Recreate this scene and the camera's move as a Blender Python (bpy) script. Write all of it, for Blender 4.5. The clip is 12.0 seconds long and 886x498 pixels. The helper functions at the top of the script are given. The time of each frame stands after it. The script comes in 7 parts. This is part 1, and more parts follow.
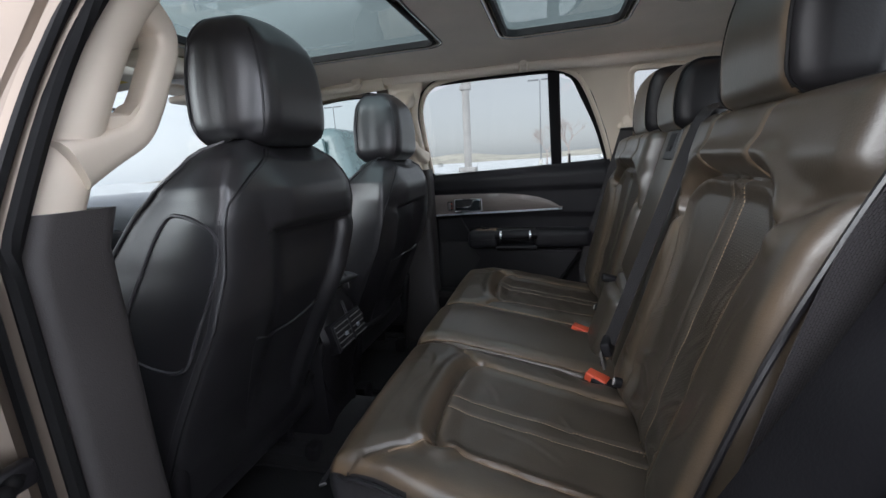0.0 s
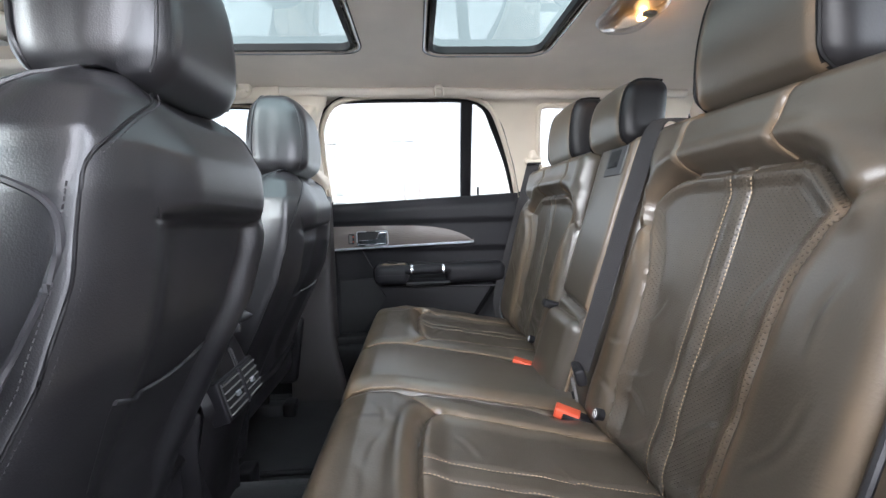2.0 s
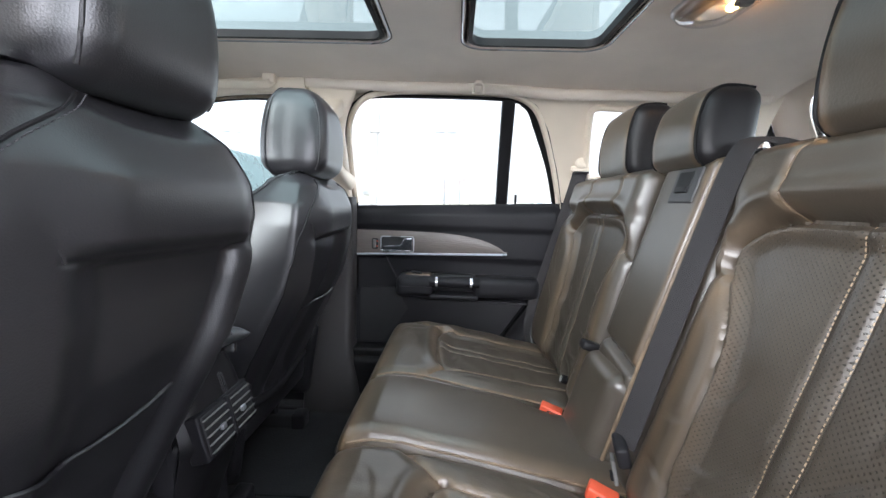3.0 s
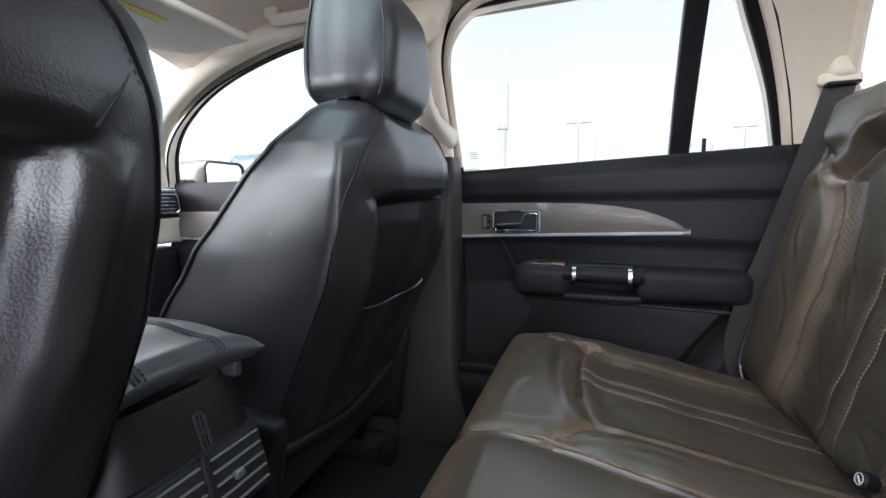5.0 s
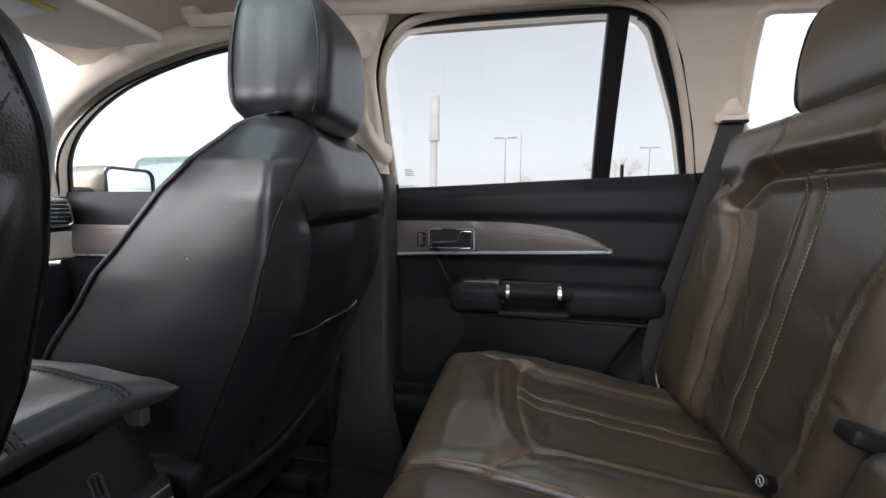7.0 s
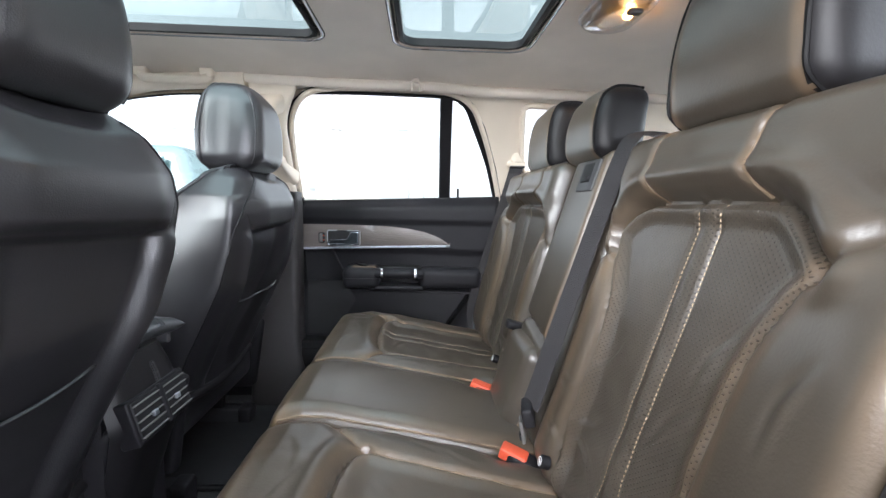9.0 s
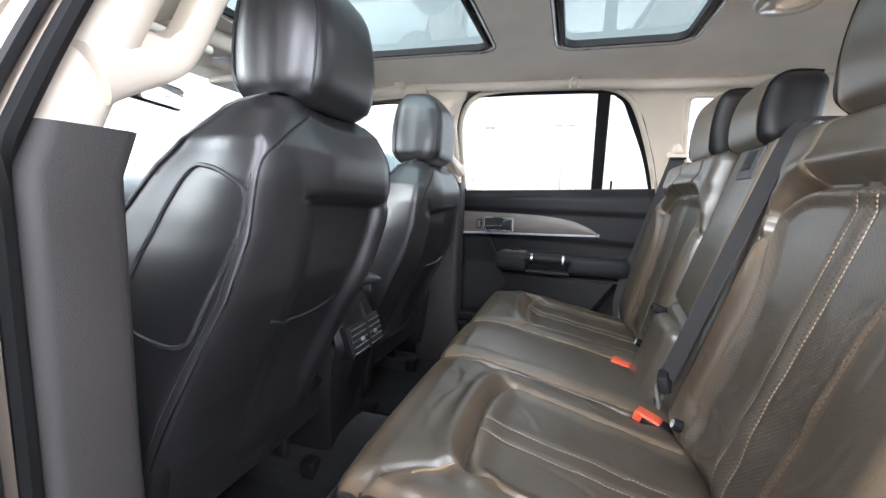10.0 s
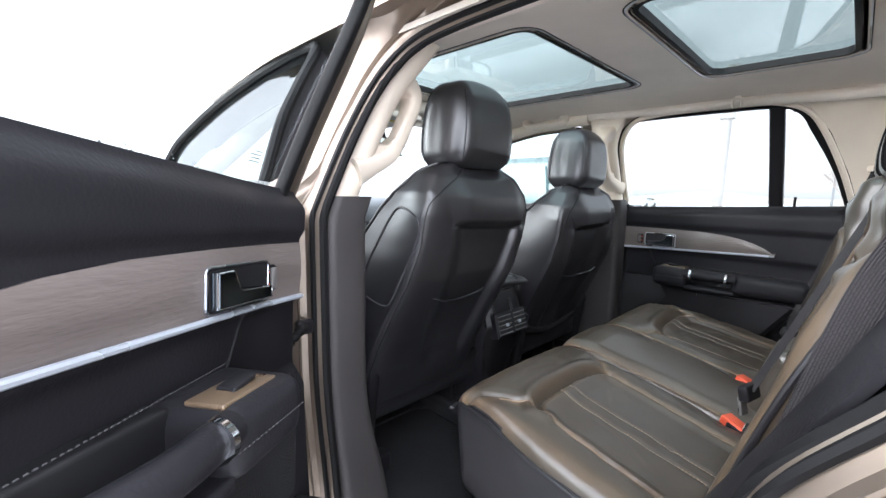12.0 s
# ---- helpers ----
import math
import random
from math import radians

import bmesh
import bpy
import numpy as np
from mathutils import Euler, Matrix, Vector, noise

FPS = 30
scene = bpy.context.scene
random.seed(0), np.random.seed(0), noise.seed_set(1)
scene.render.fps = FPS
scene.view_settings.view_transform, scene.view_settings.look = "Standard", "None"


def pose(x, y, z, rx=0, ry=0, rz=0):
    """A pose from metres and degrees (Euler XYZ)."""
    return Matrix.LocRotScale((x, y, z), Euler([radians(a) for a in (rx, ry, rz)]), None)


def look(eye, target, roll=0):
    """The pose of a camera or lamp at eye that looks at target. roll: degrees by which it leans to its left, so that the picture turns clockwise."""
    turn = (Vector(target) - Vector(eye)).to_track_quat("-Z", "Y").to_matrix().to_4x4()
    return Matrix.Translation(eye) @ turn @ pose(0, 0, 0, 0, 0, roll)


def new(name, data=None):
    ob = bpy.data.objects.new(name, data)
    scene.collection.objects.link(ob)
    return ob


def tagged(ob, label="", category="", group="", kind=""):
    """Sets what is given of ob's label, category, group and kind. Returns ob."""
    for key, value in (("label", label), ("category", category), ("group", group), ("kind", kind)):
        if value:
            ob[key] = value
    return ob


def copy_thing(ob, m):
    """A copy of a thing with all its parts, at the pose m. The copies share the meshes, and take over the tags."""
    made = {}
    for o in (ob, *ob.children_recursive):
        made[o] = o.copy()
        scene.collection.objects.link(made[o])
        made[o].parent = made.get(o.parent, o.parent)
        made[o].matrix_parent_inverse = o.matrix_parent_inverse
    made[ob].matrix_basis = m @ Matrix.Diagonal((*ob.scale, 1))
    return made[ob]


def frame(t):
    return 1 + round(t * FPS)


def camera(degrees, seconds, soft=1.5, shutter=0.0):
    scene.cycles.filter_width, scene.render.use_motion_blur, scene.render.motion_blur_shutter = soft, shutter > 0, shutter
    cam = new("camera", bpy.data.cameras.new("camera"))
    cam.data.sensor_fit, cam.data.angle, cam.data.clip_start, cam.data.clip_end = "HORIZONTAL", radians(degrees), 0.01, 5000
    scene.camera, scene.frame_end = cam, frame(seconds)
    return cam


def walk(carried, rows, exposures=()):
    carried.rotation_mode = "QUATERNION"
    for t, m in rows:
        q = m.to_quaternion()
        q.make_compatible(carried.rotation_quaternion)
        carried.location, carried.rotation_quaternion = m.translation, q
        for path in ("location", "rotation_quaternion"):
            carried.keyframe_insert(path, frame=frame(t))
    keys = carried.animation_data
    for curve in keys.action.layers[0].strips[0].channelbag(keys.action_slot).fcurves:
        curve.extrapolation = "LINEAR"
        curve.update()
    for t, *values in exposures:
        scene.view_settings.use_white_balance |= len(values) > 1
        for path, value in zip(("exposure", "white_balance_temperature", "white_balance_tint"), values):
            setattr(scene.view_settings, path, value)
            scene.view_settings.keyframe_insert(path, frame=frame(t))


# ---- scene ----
cam = camera(93.8, 12.0)
PATH = [
    (0, (0.432, -1.048, 1.258), (-0.093, 0.838, 0.847), -3.8),
    (0.5, (0.39, -0.972, 1.221), (0.067, 0.957, 0.805), -2.5),
    (1, (0.333, -0.915, 1.215), (0.07, 1.028, 0.822), -1.2),
    (1.5, (0.27, -0.898, 1.179), (0.289, 1.09, 0.958), -1.4),
    (2, (0.241, -0.909, 1.163), (0.36, 1.079, 0.981), -1.6),
    (2.5, (0.23, -0.875, 1.175), (0.398, 1.109, 0.983), -0.0),
    (3, (0.272, -0.77, 1.217), (0.217, 1.217, 0.998), 1.7),
    (3.2, (0.282, -0.73, 1.22), (0.158, 1.253, 0.986), 1.6),
    (4.8, (0.25, -0.383, 1.113), (-0.332, 1.517, 0.89), 0.2),
    (5, (0.244, -0.357, 1.121), (-0.418, 1.516, 0.888), -0.7),
    (5.5, (0.233, -0.288, 1.103), (-0.672, 1.48, 0.865), -0.3),
    (6, (0.21, -0.218, 1.105), (-0.761, 1.514, 0.862), -0.6),
    (6.5, (0.225, -0.242, 1.143), (-0.52, 1.601, 0.924), -0.3),
    (7, (0.23, -0.346, 1.142), (-0.114, 1.615, 0.953), 0.2),
    (7.5, (0.241, -0.491, 1.167), (0.264, 1.499, 0.974), 1.2),
    (7.7, (0.256, -0.554, 1.161), (0.367, 1.436, 1.002), 0.6),
    (9.3, (0.361, -0.871, 1.207), (0.461, 1.113, 0.977), 1.4),
    (9.5, (0.364, -0.901, 1.195), (0.356, 1.086, 0.969), 1.4),
    (10, (0.349, -0.988, 1.177), (-0.228, 0.909, 0.919), 2.1),
    (10.5, (0.406, -1.026, 1.211), (-0.808, 0.539, 0.93), 1.1),
    (11, (0.482, -1.077, 1.196), (-0.869, 0.372, 0.922), 1.4),
    (11.5, (0.552, -1.151, 1.211), (-0.845, 0.258, 0.952), 1.6),
    (12, (0.655, -1.186, 1.24), (-0.742, 0.221, 0.975), 1.3),
]
STOPS = [(0, 1.05), (0.5, 1.35), (1, 1.82), (1.5, 2.43), (2, 2.58), (2.5, 2.62), (3.2, 2.47), (5, 2.1), (5.5, 1.95), (6, 1.95), (6.5, 1.75), (7, 1.65), (7.5, 1.95), (9.5, 2.7), (10, 2.55), (10.5, 2.48), (11, 2.38), (12, 2.25)]
EXPOSURES = [(t, e, 6250 if abs(t - 6.2) > 0.9 else 6600, 15 if abs(t - 6.2) > 0.9 else 20) for t, e in STOPS]
walk(cam, [(t, look(eye, target, roll)) for t, eye, target, roll in PATH], EXPOSURES)

# ---- world, light ----
world = bpy.data.worlds.new("world")
scene.world = world
world.use_nodes = True
wn, wl = world.node_tree.nodes, world.node_tree.links
sky = wn.new("ShaderNodeTexSky")
sky.sky_type, sky.sun_disc = "NISHITA", False
sky.sun_elevation, sky.sun_rotation = radians(32), radians(180)
sky.air_density, sky.dust_density, sky.ozone_density = 1.0, 1.5, 1.0
pale = wn.new("ShaderNodeHueSaturation")
pale.inputs["Saturation"].default_value = 0.2
cloud = wn.new("ShaderNodeMixRGB")
cloud.inputs["Fac"].default_value = 0.8
# an even cloud layer, brighter round the hidden sun
way = wn.new("ShaderNodeTexCoord")
toward = wn.new("ShaderNodeVectorMath")
toward.operation = "DOT_PRODUCT"
toward.inputs[1].default_value = (0.56, -0.73, 0.40)
wl.new(way.outputs["Generated"], toward.inputs[0])
near_sun = wn.new("ShaderNodeMapRange")
near_sun.interpolation_type = "SMOOTHSTEP"
near_sun.inputs["From Min"].default_value, near_sun.inputs["From Max"].default_value = -0.5, 1.0
near_sun.inputs["To Min"].default_value, near_sun.inputs["To Max"].default_value = 0.74, 7.6
wl.new(toward.outputs["Value"], near_sun.inputs["Value"])
# thinner cloud ahead of the car
ahead_way = wn.new("ShaderNodeVectorMath")
ahead_way.operation = "DOT_PRODUCT"
ahead_way.inputs[1].default_value = (-0.97, 0.0, 0.24)
wl.new(way.outputs["Generated"], ahead_way.inputs[0])
thin = wn.new("ShaderNodeMapRange")
thin.interpolation_type = "SMOOTHSTEP"
thin.inputs["From Min"].default_value, thin.inputs["From Max"].default_value = 0.25, 1.0
thin.inputs["To Min"].default_value, thin.inputs["To Max"].default_value = 0.0, 1.7
wl.new(ahead_way.outputs["Value"], thin.inputs["Value"])
both_ways = wn.new("ShaderNodeMath")
wl.new(near_sun.outputs[0], both_ways.inputs[0])
wl.new(thin.outputs[0], both_ways.inputs[1])
veil = wn.new("ShaderNodeVectorMath")
veil.operation = "SCALE"
veil.inputs[0].default_value = (1.57, 1.66, 1.77)
wl.new(both_ways.outputs[0], veil.inputs["Scale"])
wl.new(veil.outputs[0], cloud.inputs["Color2"])
wl.new(sky.outputs["Color"], pale.inputs["Color"])
wl.new(pale.outputs["Color"], cloud.inputs["Color1"])
wl.new(cloud.outputs["Color"], wn["Background"].inputs["Color"])
wn["Background"].inputs["Strength"].default_value = 0.15
sun = new("overcast_sun", bpy.data.lights.new("overcast_sun", "SUN"))
sun.data.energy, sun.data.angle, sun.data.color = 1.25, radians(45), (1.0, 0.98, 0.95)
sun.matrix_world = look((-6, -8, 3.0), (0, 0, 0))

# ---- mesh helpers: a geometry is (points, faces) ----
ORIGIN = {}


def join(*geos):
    pts, faces, n = [], [], 0
    for v, f in geos:
        v = np.asarray(v, float)
        pts.append(v)
        faces += [tuple(i + n for i in face) for face in f]
        n += len(v)
    return np.concatenate(pts), faces


def moved(geo, d):
    return np.asarray(geo[0], float) + np.asarray(d, float), geo[1]


def turned(geo, m):
    m = np.array(m)
    return np.asarray(geo[0], float) @ m[:3, :3].T + m[:3, 3], geo[1]


def flipped(geo):
    return geo[0], [tuple(reversed(f)) for f in geo[1]]


def weld(v, f):
    key = np.round(v / 1e-6).astype(np.int64)
    _, first, inv = np.unique(key, axis=0, return_index=True, return_inverse=True)
    inv = inv.ravel()
    out = []
    for face in f:
        g = []
        for i in face:
            j = int(inv[i])
            if j not in g:
                g.append(j)
        if len(g) > 2:
            out.append(tuple(g))
    return v[first], out


def grid_faces(nu, nv, closed_u=False, closed_v=False):
    out = []
    for i in range(nu if closed_u else nu - 1):
        for j in range(nv if closed_v else nv - 1):
            a, b = i * nv + j, ((i + 1) % nu) * nv + j
            c, d = ((i + 1) % nu) * nv + (j + 1) % nv, i * nv + (j + 1) % nv
            out.append((a, b, c, d))
    return out


def ticks(a, b, r, n, k=4):
    """Places from a to b, close together in the rounded zones of radius r."""
    if r <= 0:
        return np.linspace(a, b, n + 1)
    s = 1 - np.cos(np.linspace(0, np.pi / 2, k + 1))
    return np.unique(np.round(np.r_[a + r * s, np.linspace(a + r, b - r, n + 1), b - r * s], 7))


def rbox(lo, hi, r, n=(1, 1, 1), k=3):
    """A box with round edges and corners, its faces cut into n cells."""
    lo, hi = np.asarray(lo, float), np.asarray(hi, float)
    r = min(r, *(0.499 * (hi - lo)))
    t = [ticks(lo[a], hi[a], r, n[a], k) for a in range(3)]
    pts, faces, base = [], [], 0
    for a in range(3):
        b, c = (a + 1) % 3, (a + 2) % 3
        for side in (0, 1):
            u, v = np.meshgrid(t[b], t[c], indexing="ij")
            p = np.zeros(u.shape + (3,))
            p[..., a], p[..., b], p[..., c] = (hi if side else lo)[a], u, v
            pts.append(p.reshape(-1, 3))
            for f in grid_faces(*u.shape):
                f = tuple(i + base for i in f)
                faces.append(f if side else f[::-1])
            base += u.size
    p = np.concatenate(pts)
    core = np.clip(p, lo + r, hi - r)
    d = p - core
    ln = np.linalg.norm(d, axis=1, keepdims=True)
    p = core + d / np.maximum(ln, 1e-9) * np.minimum(r, np.maximum(ln, 0)) * np.where(ln > 1e-9, r / np.maximum(np.minimum(r, ln), 1e-9), 0)
    return weld(p, faces)


def smooth_path(pts, n, closed=False):
    """A Catmull-Rom line through the points, as n even steps."""
    p = np.asarray(pts, float)
    m = len(p)
    if closed:
        q = np.concatenate([p[-1:], p, p[:2]])
    else:
        q = np.concatenate([2 * p[:1] - p[1:2], p, 2 * p[-1:] - p[-2:-1]])
    out = []
    for i in range(m if closed else m - 1):
        a, b, c, d = q[i : i + 4]
        for t in np.linspace(0, 1, 16, endpoint=False):
            out.append(0.5 * (2 * b + (c - a) * t + (2 * a - 5 * b + 4 * c - d) * t**2 + (3 * b - a - 3 * c + d) * t**3))
    out.append(p[0] if closed else p[-1])
    return even(out, n, closed)


def even(pts, n, closed=False):
    p = np.asarray(pts, float)
    s = np.r_[0, np.cumsum(np.linalg.norm(np.diff(p, axis=0), axis=1))]
    t = np.linspace(0, s[-1], n + 1 if closed else n)
    if closed:
        t = t[:-1]
    return np.stack([np.interp(t, s, p[:, a]) for a in range(p.shape[1])], 1)


def tangents(p, closed):
    d = np.roll(p, -1, 0) - np.roll(p, 1, 0) if closed else np.gradient(p, axis=0)
    return d / np.maximum(np.linalg.norm(d, axis=1, keepdims=True), 1e-9)


def sweep(path, prof, ref=(0, 0, 1), closed=False, caps=True, scale=None):
    """The closed outline prof (a, b) along a path: a towards ref, b across it. ref: one way, or one a point."""
    p = np.asarray(path, float)
    t = tangents(p, closed)
    ref = np.broadcast_to(np.asarray(ref, float), p.shape)
    a = ref - t * (ref * t).sum(1, keepdims=True)
    a /= np.maximum(np.linalg.norm(a, axis=1, keepdims=True), 1e-9)
    b = np.cross(t, a)
    prof = np.asarray(prof, float)
    k = np.ones(len(p)) if scale is None else np.asarray(scale, float)
    v = p[:, None] + (prof[None, :, :1] * a[:, None] + prof[None, :, 1:] * b[:, None]) * k[:, None, None]
    n, m = len(p), len(prof)
    faces = grid_faces(n, m, closed, True)
    if caps and not closed:
        faces += [tuple(range(m))[::-1], tuple((n - 1) * m + i for i in range(m))]
    return fixed((v.reshape(-1, 3), faces))


def fixed(geo):
    """Faces turned outwards, by the signed volume."""
    v, f = geo
    vol = 0.0
    for face in f:
        a = v[face[0]]
        for i in range(1, len(face) - 1):
            vol += np.dot(a, np.cross(v[face[i]], v[face[i + 1]]))
    return flipped(geo) if vol < 0 else geo


def circle(r, n=8, flat=1.0):
    return [(r * math.cos(2 * math.pi * i / n), r * flat * math.sin(2 * math.pi * i / n)) for i in range(n)]


def tube(path, r, n=8, closed=False, ref=(0.31, 0.17, 0.93)):
    r = np.asarray(r, float)
    return sweep(path, circle(1.0, n), ref, closed, True, np.full(len(path), r) if r.ndim == 0 else r)


def rrect(w, h, r, n=4):
    """A rectangle outline with round corners, centred."""
    r = min(r, 0.49 * w, 0.49 * h)
    out = []
    for cx, cy, a0 in ((w / 2 - r, h / 2 - r, 0), (-w / 2 + r, h / 2 - r, 90), (-w / 2 + r, -h / 2 + r, 180), (w / 2 - r, -h / 2 + r, 270)):
        for i in range(n + 1):
            a = radians(a0 + 90 * i / n)
            out.append((cx + r * math.cos(a), cy + r * math.sin(a)))
    return out


def loft(rings, caps=True):
    rings = [np.asarray(r, float) for r in rings]
    n, m = len(rings), len(rings[0])
    faces = grid_faces(n, m, False, True)
    if caps:
        faces += [tuple(range(m))[::-1], tuple((n - 1) * m + i for i in range(m))]
    return fixed((np.concatenate(rings), faces))


def sheet(g, th):
    """A grid of points (nu, nv, 3) as a plate of thickness th, laid on the back of its normals."""
    g = np.asarray(g, float)
    nu, nv = g.shape[:2]
    nrm = np.cross(np.gradient(g, axis=0), np.gradient(g, axis=1))
    nrm /= np.maximum(np.linalg.norm(nrm, axis=2, keepdims=True), 1e-9)
    v = np.concatenate([g.reshape(-1, 3), (g - th * nrm).reshape(-1, 3)])
    n = nu * nv
    top = grid_faces(nu, nv)
    faces = top + [tuple(i + n for i in f[::-1]) for f in top]
    rim = [i * nv for i in range(nu)] + [(nu - 1) * nv + j for j in range(1, nv)] + [i * nv + nv - 1 for i in range(nu - 2, -1, -1)] + list(range(nv - 2, 0, -1))
    for a, b in zip(rim, rim[1:] + rim[:1]):
        faces.append((b, a, a + n, b + n))
    return fixed((v, faces))


def plate(outline, lo, hi, axis=2, bevel=0.0):
    """A flat outline of two coordinates, drawn out from lo to hi along an axis, with a bevelled rim."""
    o = np.asarray(outline, float)
    c = o.mean(0)

    def ring(q, h):
        out = np.zeros((len(q), 3))
        a, b = [n for n in range(3) if n != axis]
        out[:, a], out[:, b], out[:, axis] = q[:, 0], q[:, 1], h
        return out

    if bevel <= 0:
        return loft([ring(o, lo), ring(o, hi)])
    d = np.maximum(np.linalg.norm(o - c, axis=1, keepdims=True), 1e-6)
    small = o - (o - c) / d * bevel
    s = 1 if hi > lo else -1
    return loft([ring(small, lo), ring(o, lo + s * bevel), ring(o, hi - s * bevel), ring(small, hi)])


def ring_plate(inner, outer, rings, height, th):
    """A plate between two outlines of as many points, its height a function of x, y."""
    i, o = np.asarray(inner, float), np.asarray(outer, float)
    g = np.stack([i + (o - i) * t for t in np.linspace(0, 1, rings)])
    z = height(g[..., 0], g[..., 1])
    top = np.concatenate([g, z[..., None]], 2).reshape(-1, 3)
    n, m = rings, len(i)
    low = top + (0, 0, th)
    f = grid_faces(n, m, False, True)
    k = n * m
    faces = f + [tuple(a + k for a in q[::-1]) for q in f]
    for r in (0, (n - 1) * m):
        for j in range(m):
            a, b = r + j, r + (j + 1) % m
            faces.append((a, b, b + k, a + k) if r else (b, a, a + k, b + k))
    return fixed((np.concatenate([top, low]), faces))


def line_gap(p, line):
    """The distance of points (n, 2) from a line of points."""
    best = np.full(len(p), 9.0)
    q = np.asarray(line, float)
    for a, b in zip(q[:-1], q[1:]):
        d = b - a
        t = np.clip(((p - a) @ d) / max(d @ d, 1e-12), 0, 1)
        best = np.minimum(best, np.linalg.norm(p - a - t[:, None] * d, axis=1))
    return best


def inside(p, poly):
    """Whether points lie in a closed outline."""
    q = np.asarray(poly, float)
    hit = np.zeros(len(p), bool)
    for a, b in zip(q, np.roll(q, -1, 0)):
        cut = (a[1] > p[:, 1]) != (b[1] > p[:, 1])
        x = (b[0] - a[0]) * (p[:, 1] - a[1]) / (b[1] - a[1] + 1e-12) + a[0]
        hit ^= cut & (p[:, 0] < x)
    return hit


def step(t, a, b):
    s = np.clip((np.asarray(t, float) - a) / (b - a), 0, 1)
    return s * s * (3 - 2 * s)


def stitches(path, up, gap=0.0062, length=0.0042, r=0.0007):
    """A row of thread stitches along a path, raised along up."""
    p = np.asarray(path, float)
    total = np.linalg.norm(np.diff(p, axis=0), axis=1).sum()
    q = even(p, max(3, int(total / gap)))
    t = tangents(q, False)
    out = []
    for a, d in zip(q, t):
        u = np.asarray(up, float) - d * np.dot(up, d)
        u /= np.linalg.norm(u)
        w = np.cross(d, u)
        e, s = d * length / 2, 0.45 * length
        pts = [a - e + w * r, a - e - w * r, a - e * 0.6 + u * r * 1.6, a + e * 0.6 + u * r * 1.6, a + e + w * r, a + e - w * r]
        out.append((np.array(pts), [(0, 1, 2), (5, 4, 3), (0, 2, 3, 4), (1, 5, 3, 2)]))
    return join(*out)


def obj(name, geo, mats, parent=None, label="", origin=None, sharp=38, face_mat=None, wear=None, weave=None):
    """One mesh object. mats: a material or several; face_mat: a material's number for each face."""
    o = np.asarray(ORIGIN[parent.name] if parent is not None else (origin if origin is not None else (0, 0, 0)), float)
    me = bpy.data.meshes.new(name)
    me.from_pydata((np.asarray(geo[0], float) - o).tolist(), [], geo[1])
    for m in mats if isinstance(mats, (list, tuple)) else [mats]:
        me.materials.append(m)
    me.polygons.foreach_set("use_smooth", [True] * len(me.polygons))
    if face_mat is not None:
        me.polygons.foreach_set("material_index", [int(i) for i in face_mat])
    if wear is not None:
        me.attributes.new("wear", "FLOAT", "POINT").data.foreach_set("value", np.clip(wear, 0, 1).astype(np.float32))
    if weave is not None:
        me.attributes.new("weave", "FLOAT_VECTOR", "POINT").data.foreach_set("vector", np.asarray(weave, np.float32).ravel())
    me.set_sharp_from_angle(angle=radians(sharp))
    me.update()
    ob = new(name, me)
    ORIGIN[ob.name] = o
    if parent is not None:
        ob.parent = parent
    else:
        ob.location = o
    if label:
        tagged(ob, label)
    return ob


part = obj


def thing(name, origin, label, category, group="", kind=""):
    ob = new(name)
    ob.empty_display_size = 0.05
    ob.location = origin
    ORIGIN[ob.name] = np.asarray(origin, float)
    return tagged(ob, label, category, group, kind)

